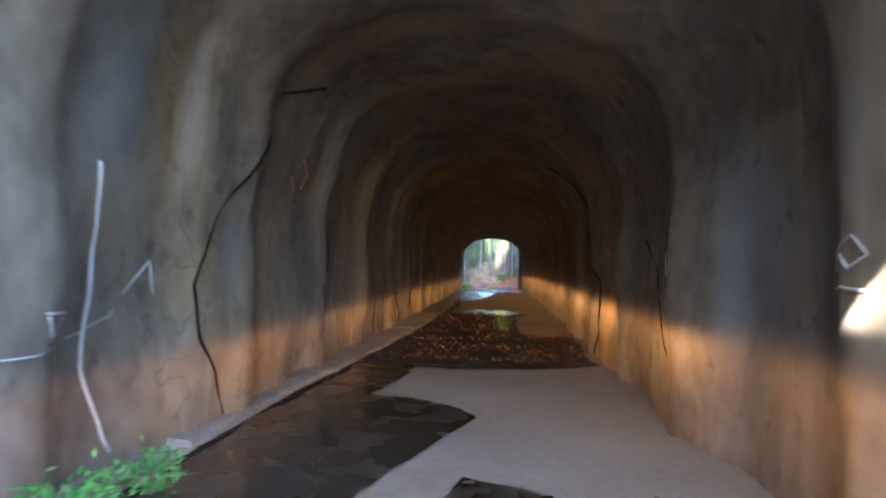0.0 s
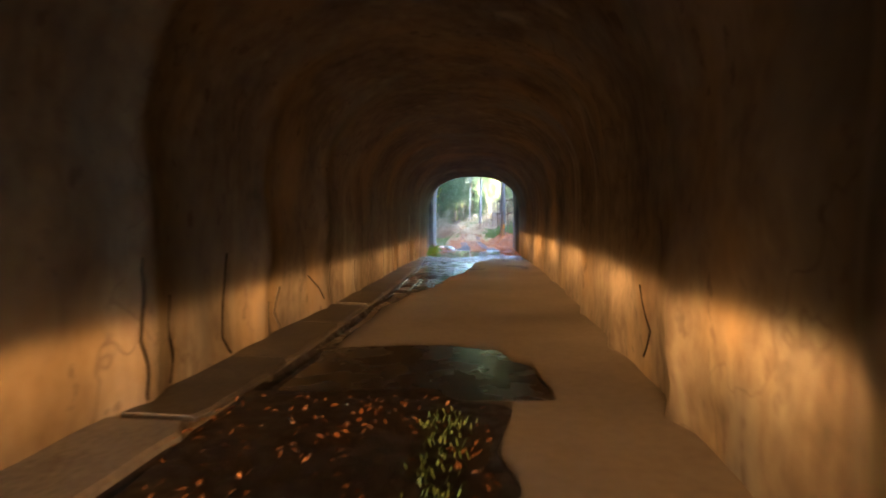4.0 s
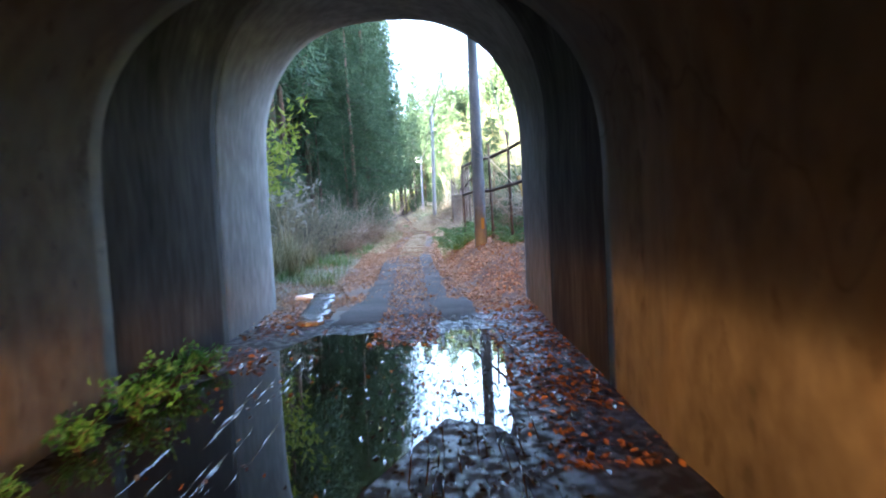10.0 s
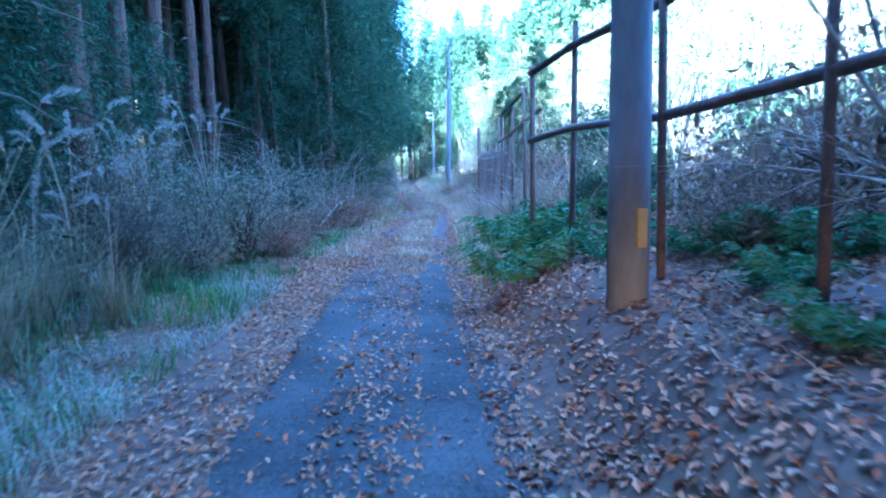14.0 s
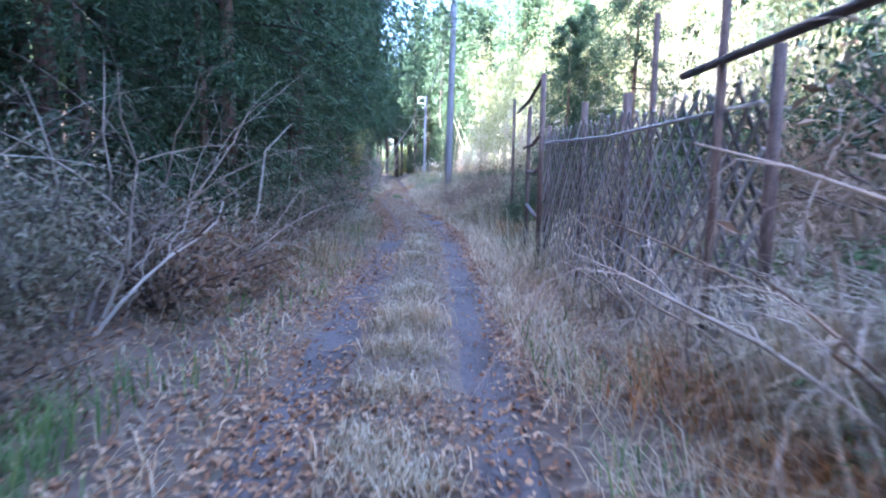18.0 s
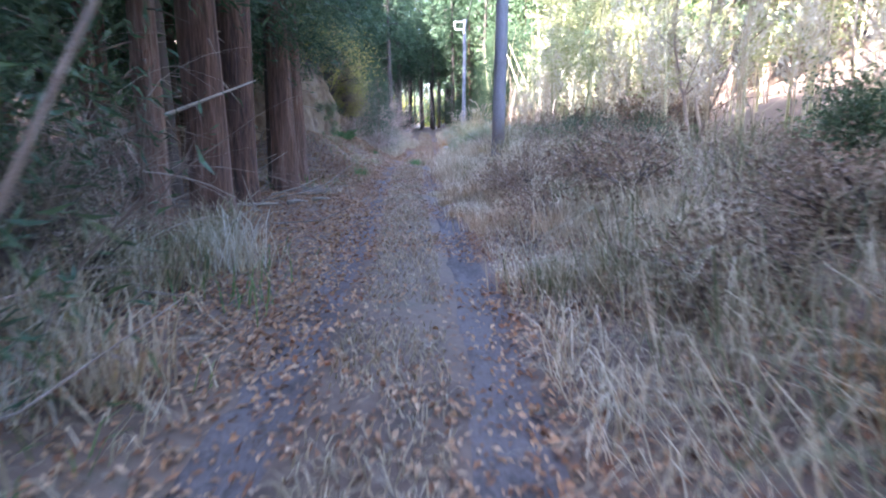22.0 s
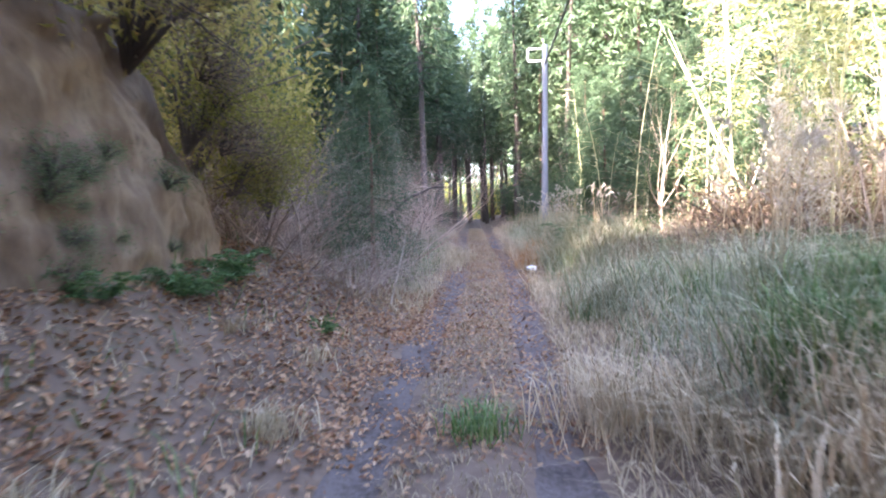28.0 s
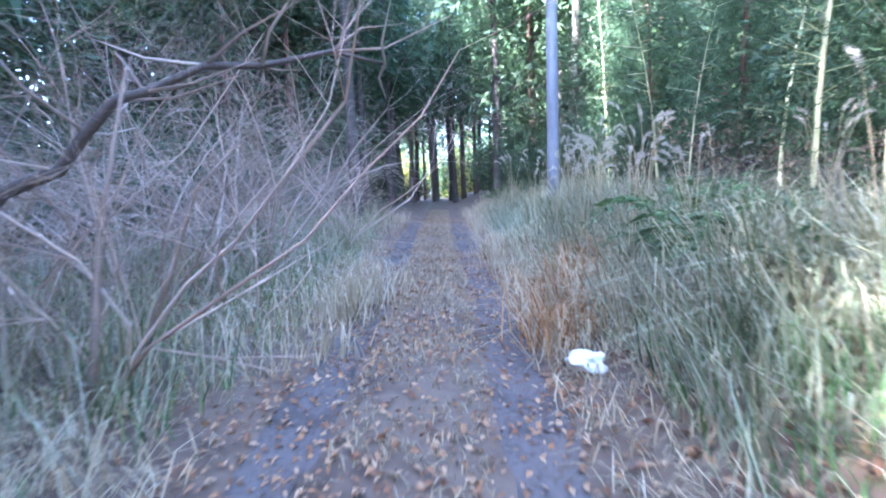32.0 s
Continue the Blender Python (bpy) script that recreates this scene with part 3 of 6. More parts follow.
for y in gys:
    g = gutter_x(y)
    rag = .05 * noise.noise((y * 1.7, 5, 2)) + .03 * noise.noise((y * 5, 5, 2))
    for x, z in ((g - .085, .002), (g - .05, -.06), (g + .05, -.06), (g + .085, .004), (g + .10, .019), (g + .19 + rag, .0195)):
        gv2.append((x, y, z))
for i in range(len(gys) - 1):
    gf2 += [(i * 6 + j, i * 6 + j + 1, i * 6 + j + 7, i * 6 + j + 6) for j in range(5)]
thing("gutter_silt", mesh_of("gutter_silt", gv2, gf2, M["mud"], False), "black wet strip in the gutter and along its edge, shade put into its colour", "gutter", kind="structure")
R3 = random.Random(17)
y = .8
while y < 38:
    ln = R3.uniform(1.4, 2.3)
    b, n = Build(), 9
    for i in range(n + 1):
        yy3 = y + ln * i / n
        inner = lining_point(-1, yy3, .05)[0] - .1
        edge = gutter_x(yy3) - .10 + .05 * noise.noise((yy3 * 2.1, 3, 1)) + .03 * noise.noise((yy3 * 7, 3, 1)) - (.05 if i in (0, n) else 0)
        top = .055 + .012 * noise.noise((yy3, 1, 1))
        b.v += [(inner, yy3, -.02), (inner, yy3, top + .02), (edge - .03, yy3, top), (edge, yy3, top - .025), (edge + .01, yy3, -.03)]
    for i in range(n):
        for j in range(4):
            a = i * 5 + j
            b.f.append((a, a + 1, a + 6, a + 5))
    b.f += [(4, 3, 2, 1, 0), tuple(n * 5 + j for j in range(5))]
    # slabs from y 17.5 on take the darker of the two materials
    thing("ledge_slab", b.mesh("ledge_slab", M["ledge"] if y < 17.5 else M["ledge_dark"], True), "low pale concrete ledge slab along the tunnel wall" if y < 17.5 else "low dark concrete ledge slab along the tunnel wall", "kerb", "ledge slabs along the tunnel wall")
    y += ln + (.02 if R3.random() < .7 else R3.uniform(.1, .35))


def patch(name, outline, lift, material, label, rag=.12, seed=1.0, category="stain", kind="structure", z=None, cuts=7):
    """A flat spot with a ragged outline."""
    pts = []
    for i, p in enumerate(outline):
        q = outline[(i + 1) % len(outline)]
        for c in range(cuts):
            u = c / cuts
            x, y = p[0] + (q[0] - p[0]) * u, p[1] + (q[1] - p[1]) * u
            s = rag * (noise.noise((x * 1.9 + seed, y * 1.3, seed)) + .5 * noise.noise((x * 6, y * 5, seed)))
            pts.append((x + s, y + s * 1.5))
    level = lift if z is None else z

    def spans(y):
        cuts_x = []
        for (xa, ya), (xb, yb) in zip(pts, pts[1:] + pts[:1]):
            if (ya > y) != (yb > y):
                cuts_x.append(xa + (xb - xa) * (y - ya) / (yb - ya))
        cuts_x.sort()
        return list(zip(cuts_x[::2], cuts_x[1::2]))

    v, f = [], []
    rows = np.arange(min(q[1] for q in pts) + .003, max(q[1] for q in pts), .07)
    for y0, y1 in zip(rows, rows[1:]):
        s0, s1 = spans(y0), spans(y1)
        if len(s0) != len(s1):
            s0 = s1 = spans((y0 + y1) / 2)
        for (a0, b0), (a1, b1) in zip(s0, s1):
            f.append(tuple(range(len(v), len(v) + 4)))
            v += [(a0, y0, level), (b0, y0, level), (b1, y1, level), (a1, y1, level)]
    me = bpy.data.meshes.new(name)
    me.from_pydata(v, [], f)
    me.materials.append(material)
    return thing(name, me, label, category, kind=kind)


patch("wet_stain", [(-2.55, 1.0), (-1.3, 3.0), (-1.05, 4.6), (-.45, 6.3), (-.95, 6.9), (-1.6, 7.3), (-1.45, 8.4), (-1.3, 9.6), (-2.15, 10.5), (-2.5, 6)], .020, M["wet"], "dark wet stain on the concrete floor", .15, 1)
patch("wet_stain", [(-1.2, 1.2), (1.2, 1.2), (1.15, 4.0), (.75, 4.3), (.45, 3.9), (.1, 4.0), (-.2, 4.5), (-.5, 4.6)], .021, M["wet"], "dark wet stain on the concrete floor", .12, 2)
patch("mud_patch", [(-2.3, 9.6), (-1.4, 9.2), (0, 9.4), (1.35, 9.9), (1.5, 14.1), (.40, 14.4), (.50, 19.6), (-.2, 20.3), (-1.7, 20.2), (-1.75, 17), (-2.05, 12.5)], .024, M["mud"], "broken floor filled with dark wet mud and dead leaves", .16, 3, "mud")
patch("wet_stain", [(-1.45, 19.8), (.95, 19.9), (.85, 21.2), (.4, 22.0), (-.4, 22.3), (-1.5, 22.0)], .022, M["wet"], "dark wet stain on the concrete floor", .1, 4)
patch("wet_stain", [(-1.52, 22), (-1.4, 22.6), (-1.35, 26.0), (-1.2, 27.2), (-.75, 29.0), (-.55, 31), (-.1, 33.5), (.05, 36), (.1, 37.4), (-.1, 38.5), (-1.7, 38.5), (-1.5, 30)], .021, M["wet"], "long wet streak beside the gutter", .16, 5)
patch("wet_stain", [(1.0, 35.4), (1.5, 34.7), (1.75, 33.9), (1.85, 34.5), (1.6, 35.4), (1.25, 35.8)], .022, M["damp"], "small damp spot on the concrete floor", .2, 6)
patch("wet_stain", [(-.1, 33.6), (.35, 33.8), (.5, 34.25), (.1, 34.2), (-.2, 33.95)], .023, M["damp"], "small damp spot on the concrete floor", .15, 7)
patch("wet_stain", [(.05, 34.7), (.3, 34.7), (.32, 34.95), (.05, 34.95)], .023, M["damp"], "small damp spot on the concrete floor", .1, 7)
patch("mud_patch", [(-1.95, 37.6), (-.6, 37.3), (.2, 36.9), (.5, 38.2), (.75, 39.2), (1.2, 39.0), (1.75, 38.0), (2.05, 37.6), (2.1, 46.4), (-1.95, 46.4)], .026, M["slick"], "wet black mud and leaves at the tunnel mouth", .2, 8, "mud", cuts=10)
patch("puddle", [(-1.7, 40.6), (-.9, 39.7), (-.2, 40.0), (.2, 40.9), (.65, 42.0), (1.05, 41.6), (1.25, 43.4), (1.15, 45.1), (.75, 45.3), (.5, 44.4), (.1, 44.6), (-.1, 45.3), (-.9, 45.3), (-1.25, 44.3), (-1.7, 43.0)], .031, M["water"], "still shallow puddle that mirrors the trees", .12, 9, "puddle")
patch("asphalt_apron", [(-.85, 45.9), (0, 46.1), (1.1, 45.8), (1.1, 47.2), (1.02, 48.0), (-.72, 48.0), (-.78, 47.2)], .034, M["asphalt"], "worn dark asphalt at the tunnel mouth", .12, 12, "road")

# ---- trees and plants ----
def cedar_meshes(seed, tall, bare, spread, sprays, leaf, material=None, bark=None, stout=.0085, low=.45, thin=.2, deads=12):
    """Trunk, dead lower branches and crown of a conifer that stands at the origin."""
    rng = np.random.default_rng(seed)
    lean = rng.normal(0, .012, 2)
    r0 = tall * stout + .04
    zs = np.concatenate([[0, .15, .5], np.linspace(1.2, tall * .97, 9)])
    pts = [(lean[0] * z + .05 * math.sin(z * .5 + seed), lean[1] * z + .05 * math.cos(z * .43 + seed), z - (.15 if z == 0 else 0)) for z in zs]
    trunk = Build().tube(pts, [r0 * (1.35 if z < .1 else 1.12 if z < .3 else 1 - .93 * z / tall) for z in zs], 10).mesh("trunk", bark or M["bark"])
    dead = Build()
    for _ in range(int(deads + bare * deads / 6)):
        z, a = rng.uniform(1.2, max(bare * 1.3, 2)), rng.uniform(0, 2 * math.pi)
        ln = rng.uniform(.3, 1.5)
        c, s = math.cos(a), math.sin(a)
        x0, y0 = lean[0] * z, lean[1] * z
        dr = rng.uniform(-.5, .15)
        dead.tube([(x0, y0, z), (x0 + c * ln * .5, y0 + s * ln * .5, z + ln * dr * .3), (x0 + c * ln, y0 + s * ln + rng.normal(0, .1), z + ln * dr)], [.018, .012, .004], 4, False)
    deadm = dead.mesh("dead_branch", M["twig"])
    n_b = max(30, int((tall - bare) * 7))
    per = sprays // n_b
    base, way, size = [], [], []
    limbs = Build()
    for i in range(n_b):
        u = (i + rng.uniform(0, 1)) / n_b
        z = bare + (tall - bare) * u
        ln = spread * (1 - u) ** .75 * rng.uniform(.65, 1.15) * min(1, low + u * 5) + .25
        a = i * 2.4 + rng.normal(0, .3)
        out = np.array([math.cos(a), math.sin(a), 0])
        t = rng.uniform(.15, 1, per) ** .7
        sag = rng.uniform(.15, .5)
        p = out * (t * ln)[:, None] + np.array([0, 0, 1.0]) * (z - sag * ln * t ** 1.5 + .25 * ln * t ** 4 * sag)[:, None]
        p += rng.normal(0, .10 * ln + .05, (per, 3)) * (.35 + t[:, None])
        w = out * .55 + rng.normal(0, .55, (per, 3)) + np.array([0, 0, -.35])
        base.append(p), way.append(w), size.append(rng.uniform(.6, 1.25, per) * leaf)
        if i % 2:
            continue
        limbs.tube([(0, 0, z), tuple(out * ln * .5 + np.array([0, 0, z - sag * ln * .3])), tuple(out * ln * .9 + np.array([0, 0, z - sag * ln * .8]))], [.03 * (1 - u) + .01, .02 * (1 - u) + .006, .004], 3, False)
    base, way, size = np.concatenate(base), np.concatenate(way), np.concatenate(size)
    v, f = diamonds(base, way, size, size * thin, rng)
    crown = mesh_of("crown", v, f, material or M["cedar"])
    limbm = limbs.mesh("limbs", M["bark_dark"])
    return trunk, deadm, crown, limbm


def wood(name, trees, label):
    """Many far trees as one mesh; trees are (meshes, x, y, z, turn, scale)."""
    vs, fs, mats, s = [], [], [], 0
    used = []
    for meshes, x, y, z, turn, scale in trees:
        m = np.array(pose(x, y, z, 0, 0, turn) @ Matrix.Scale(scale, 4))
        for me in (meshes[0], meshes[2]):
            co = np.empty(len(me.vertices) * 3, "f")
            me.vertices.foreach_get("co", co)
            vs.append(co.reshape(-1, 3) @ m[:3, :3].T + m[:3, 3])
            if me.materials[0] not in used:
                used.append(me.materials[0])
            for p in me.polygons:
                fs.append([i + s for i in p.vertices])
            mats += [used.index(me.materials[0])] * len(me.polygons)
            s += len(me.vertices)
    me = mesh_of(name, np.concatenate(vs), fs, None)
    for mat in used:
        me.materials.append(mat)
    me.polygons.foreach_set("material_index", mats)
    return thing(name, me, label, "woods", kind="stuff")


def cedar(meshes, x, y, turn, scale, label, group, z=None):
    ob = thing("cedar_tree", None, label, "tree", group)
    ob.matrix_basis = pose(x, y, float(height(x, y)) - .03 if z is None else z, 0, 0, turn) @ Matrix.Scale(scale, 4)
    for nm, me in zip(("trunk", "deadwood", "crown", "bough_wood"), meshes):
        piece(nm, me, ob, kind="" if nm in ("trunk", "crown") else "stuff")
    return ob


R2 = random.Random(5)
R4 = random.Random(23)
tall_kinds = [cedar_meshes(11 + i, 17 + 2 * i, 6.5 + i, 2.1, 3000, .62, thin=.15) for i in range(3)]
# the same cedars with bark painted darker, for trunks that stand in shade
tall_shaded = [cedar_meshes(11 + i, 17 + 2 * i, 6.5 + i, 2.1, 3000, .62, thin=.15, bark=M["bark_dark"]) for i in range(3)]
big_kind = cedar_meshes(21, 19, 7, 2.4, 4000, .42, stout=.0135, deads=4)
low_kinds = [cedar_meshes(31 + i, 15 + i, 2.9 + .3 * i, 3.1, 30000, .21, low=.5, thin=.15) for i in range(2)]
coarse_kinds = [cedar_meshes(55 + i, 19 + 2 * i, 3.0, 3.0, 1100, 1.15, M["cedar_far"], thin=.26) for i in range(2)]
tall_coarse = [cedar_meshes(58 + i, 17 + 2 * i, 6.5 + i, 2.1, 1000, .9, thin=.22) for i in range(3)]
hang_kind = cedar_meshes(45, 9, 1.0, 2.3, 20000, .19, low=.6, thin=.15)
over_kind = cedar_meshes(47, 16, 4.7, 4.7, 46000, .20, low=.55, thin=.15, bark=M["bark_dark"], stout=.006)
far_kinds = [cedar_meshes(51 + i, 19 + 2 * i, 3.0, 3.0, 3200, .80, M["cedar_far"], thin=.17) for i in range(2)]

# plantation of cedars on one side of the track
spots = []
for y in np.arange(48.5, 90, 2.2):
    for col in range(7):
        x = float(soft_road_x(y)) - 4.4 - col * 2.0 - R2.uniform(0, 1.3)
        yy2 = y + R2.uniform(-.8, .8)
        if y < 55 and col < 2:
            continue
        if col > 3 and R2.random() < .5:
            continue
        spots.append((x, yy2))
wood("plantation_woods", [(tall_coarse[i % 3], x, y, float(height(x, y)), R2.uniform(0, 360), R2.uniform(.8, 1.1)) for i, (x, y) in enumerate(spots) if x < -10.5], "dark inner rows of the cedar plantation")
for i, (x, y) in enumerate(q for q in spots if q[0] >= -10.5):
    cedar(tall_kinds[i % 3], x, y, R2.uniform(0, 360), R2.uniform(.8, 1.15) * (.75 if y > 79 else 1), "tall slim cedar with red-brown bark and dead lower branches", "cedars of the plantation")
# cedars whose green boughs hang low beside the track
for x, y, k, s in ((-3.6, 70.2, 0, .85), (-3.3, 73.5, 1, 1.15), (-4.0, 80.2, 1, 1.0), (-5.5, 84.9, 1, .95), (-6.1, 88.6, 0, .9), (-7.2, 90.6, 1, .85)):
    cedar(low_kinds[k], x, y, R2.uniform(0, 360), s, "cedar with dense green boughs that hang over the track", "cedars beside the track")
for x, y, turn, sc in ((-4.35, 78.2, 20, 1.2), (-4.5, 74.0, 140, 1.15), (-5.6, 87.7, 260, .95), (-5.1, 82.9, 80, 1.08), (-4.7, 86.9, 310, .74), (-5.3, 90.0, 40, .7)):
    cedar(over_kind, x, y, turn, sc, "broad cedar whose dense boughs reach over the track", "cedars beside the track")
cedar(hang_kind, -4.75, 101.8, 70, .42, "young dense dark green cedar beside the track", "young cedars")
cedar(hang_kind, -5.5, 103.2, 10, .42, "young dense dark green cedar beside the track", "young cedars")
for x, y, sc in ((-3.9, 73.2, .8), (-4.0, 70.2, .8), (-4.2, 75.4, .95), (-4.7, 77.6, .9), (-4.9, 71.6, .9), (-5.0, 68.6, .8), (-11, 56, 1.0), (-12.5, 59, 1.1), (-10.8, 62, 1.0), (-12, 65, 1.1), (-11, 68.5, 1.0), (-9.8, 72, 1.0), (-13, 71, 1.1), (-11.5, 53, 1.0), (-14, 62, 1.2), (-9.2, 76, .9), (-5.7, 55.4, .8), (-5.4, 57.8, .8), (-6.0, 60.0, .85), (-6.6, 53.6, .8)):
    cedar(hang_kind, x, y, R2.uniform(0, 360), sc, "cedar with dark boughs almost down to the ground", "cedars beside the track")
for x, y, sc in ((2.5, 73.6, .48), (3.1, 74.6, .5), (3.7, 73.0, .6)):
    cedar(hang_kind, x, y, R2.uniform(0, 360), sc, "young dense dark green cedar beside the track", "young cedars")
# crowns added to keep sun off the near end of the cliff
for i in range(8):
    y = R2.uniform(82, 91)
    cedar(far_kinds[i % 2], R2.uniform(-12.5, -8), y, R2.uniform(0, 360), R2.uniform(.55, .7), "dense cedar behind the big trunks, added to shade the cliff's end", "cedars of the plantation")
# sun blockers, added where the track ahead came out sunlit
for x, y, sc in ((-9.5, 103, .9), (-11, 101, .9), (-13, 99.5, 1.0), (-10.5, 105, .9), (-12.5, 103, 1.0), (-15, 97, 1.0)):
    cedar(far_kinds[int(y) % 2], x, y, R2.uniform(0, 360), sc, "dark cedar above the earth cliff, placed to shade the track", "cedars above the cliff")
# big trunks close to the track
for x, y, s in ((-3.86, 81.5, 1.0), (-4.25, 83.8, 1.1), (-4.3, 86.3, .95), (-4.6, 88.2, .9)):
    cedar(big_kind, x, y, R2.uniform(0, 360), s, "large cedar with peeling red-brown bark at the track's edge", "cedars beside the track")
# dark cedars where the track enters the wood; beyond them a sunlit clearing, then the far wood
for i in range(46):
    y = R2.uniform(121, 140)
    x = float(soft_road_x(y)) + R2.choice((-1, 1)) * R2.uniform(2.1, 11)
    cedar(tall_shaded[i % 3], x, y, R2.uniform(0, 360), R2.uniform(.75, 1.0), "dark cedar where the track enters the wood", "cedars at the end of the track")
for i in range(24):
    y = R2.uniform(139, 144)
    x = float(soft_road_x(y)) + (i - 11.5) * 1.25 + R2.uniform(-.4, .4)
    cedar(tall_shaded[i % 3], x, y, R2.uniform(0, 360), R2.uniform(.66, .8), "dark cedar where the track enters the wood", "cedars at the end of the track")
spots = []
for i in range(46):
    y = R2.uniform(174, 192)
    x = float(soft_road_x(y)) + R2.gauss(0, 20)
    spots.append((coarse_kinds[i % 2], x, y, float(height(x, y)), R2.uniform(0, 360), R2.uniform(.7, 1.0)))
for i in range(18):
    y = R2.uniform(147, 154)
    x = float(soft_road_x(y)) + (i - 8.5) * 1.0
    near = abs(i - 8.5) < 5
    cedar((tall_shaded if near else far_kinds)[i % 2], x, y, R2.uniform(0, 360), R2.uniform(.62, .78), "dark cedar where the track enters the wood", "cedars at the end of the track")
for i in range(16):
    y = R4.uniform(144, 147)
    x = float(soft_road_x(y)) + (i - 7.5) * 1.15 + R4.uniform(-.4, .4)
    cedar(tall_shaded[i % 3], x, y, R4.uniform(0, 360), R4.uniform(.9, 1.1), "dark cedar where the track enters the wood", "cedars at the end of the track")
wood("far_woods", spots, "far conifer wood beyond the sunlit clearing")
spots = []
for i in range(46):
    y, x = R2.uniform(70, 140), R2.uniform(20, 52)
    spots.append((coarse_kinds[i % 2], x, y, float(height(x, y)), R2.uniform(0, 360), R2.uniform(.4, .68)))
for i in range(64):
    y, x = R4.uniform(96, 140), R4.uniform(9, 40)
    spots.append((coarse_kinds[i % 2], x, y, float(height(x, y)), R4.uniform(0, 360), R4.uniform(.75, 1.05)))
for i in range(26):
    y, x = R2.uniform(60, 92), R2.uniform(12, 26)
    spots.append((coarse_kinds[i % 2], x, y, float(height(x, y)), R2.uniform(0, 360), R2.uniform(.36, .6)))
wood("left_woods", [(coarse_kinds[i % 2], R2.uniform(-27, -17), R2.uniform(92, 140), 2.0, R2.uniform(0, 360), R2.uniform(.6, .9)) for i in range(24)] + [(coarse_kinds[i % 2], R2.uniform(-26, -17), R2.uniform(49, 70), 1.0, R2.uniform(0, 360), R2.uniform(.6, .9)) for i in range(16)] + [(coarse_kinds[i % 2], R4.uniform(-30, -15), R4.uniform(47, 78), 1.0, R4.uniform(0, 360), R4.uniform(.7, 1.0)) for i in range(46)], "dense conifer wood behind the plantation")
for i in range(16):
    y, x = R4.uniform(62, 86), R4.uniform(12, 19)
    spots.append((coarse_kinds[i % 2], x, y, float(height(x, y)), R4.uniform(0, 360), R4.uniform(.55, .75)))
wood("slope_woods", spots, "conifer wood on the sunlit far slope")
for i in range(14):
    y = R2.uniform(110, 126)
    x = float(soft_road_x(y)) + R2.uniform(6.5, 16)
    cedar(far_kinds[i % 2], x, y, R2.uniform(0, 360), R2.uniform(.55, .9), "dark conifer behind the green bamboo", "conifers behind the bamboo")
# trees behind the view, added to lengthen the hill's shadow
wood("hill_woods", [(tall_coarse[i % 3], R2.uniform(-16, 14), R2.uniform(30, 44), 13, R2.uniform(0, 360), .8) for i in range(12)], "unseen cedar wood added on the hill above the tunnel to shade the bank")
# out of view; blocks direct sun into the south mouth
wood("south_woods", [(tall_coarse[i % 3] if i % 2 else coarse_kinds[0], R4.uniform(-30, -9), R4.uniform(-34, -10), 10, R4.uniform(0, 360), R4.uniform(.7, 1.0)) for i in range(44)], "unseen conifer wood added before the tunnel's other mouth to block the sun")
# fills a gap in the tree line through which sun fell on the road
for i in range(20):
    y = R2.uniform(90.5, 98)
    x = float(soft_road_x(y)) - R2.uniform(5.8, 12)
    cedar(tall_shaded[i % 3], x, y, R2.uniform(0, 360), R2.uniform(.5, .66), "young cedar above the earth cliff, added to shade the road", "cedars above the cliff")
# added to throw shade across the track onto the far thicket
for i in range(7):
    cedar(far_kinds[i % 2], R4.uniform(-21, -11), R4.uniform(105, 113), R4.uniform(0, 360), R4.uniform(.95, 1.15), "tall dense cedar on the slope above the track, added to cast shade", "cedars above the cliff")
# set dense so that their shadows cover the track
for i in range(46):
    y = R2.uniform(96, 126)
    x = float(soft_road_x(y)) - R2.uniform(6.6, 22)
    cedar(tall_shaded[i % 3] if i % 2 else far_kinds[0], x, y, R2.uniform(0, 360), R2.uniform(.85, 1.15), "dark cedar above the earth cliff, placed to shade the track", "cedars above the cliff")
for i in range(40):
    y = R2.uniform(122, 143)
    x = float(soft_road_x(y)) + R2.choice((-1, 1)) * R2.uniform(3.2, 13)
    cedar(far_kinds[i % 2], x, y, R2.uniform(0, 360), R2.uniform(.45, .75), "dense dark cedar where the track enters the wood", "cedars at the end of the track")
for i in range(16):
    y = R2.uniform(88, 120)
    cedar(far_kinds[i % 2], R2.uniform(14, 25), y, R2.uniform(0, 360), R2.uniform(.6, .85), "tall conifer behind the bamboo thicket", "conifers behind the bamboo")
for i in range(10):
    y = R2.uniform(50, 64)
    cedar(far_kinds[i % 2], R2.uniform(-17, -9), y, R2.uniform(0, 360), R2.uniform(.6, .85), "dense cedar behind the plantation's edge", "cedars of the plantation")


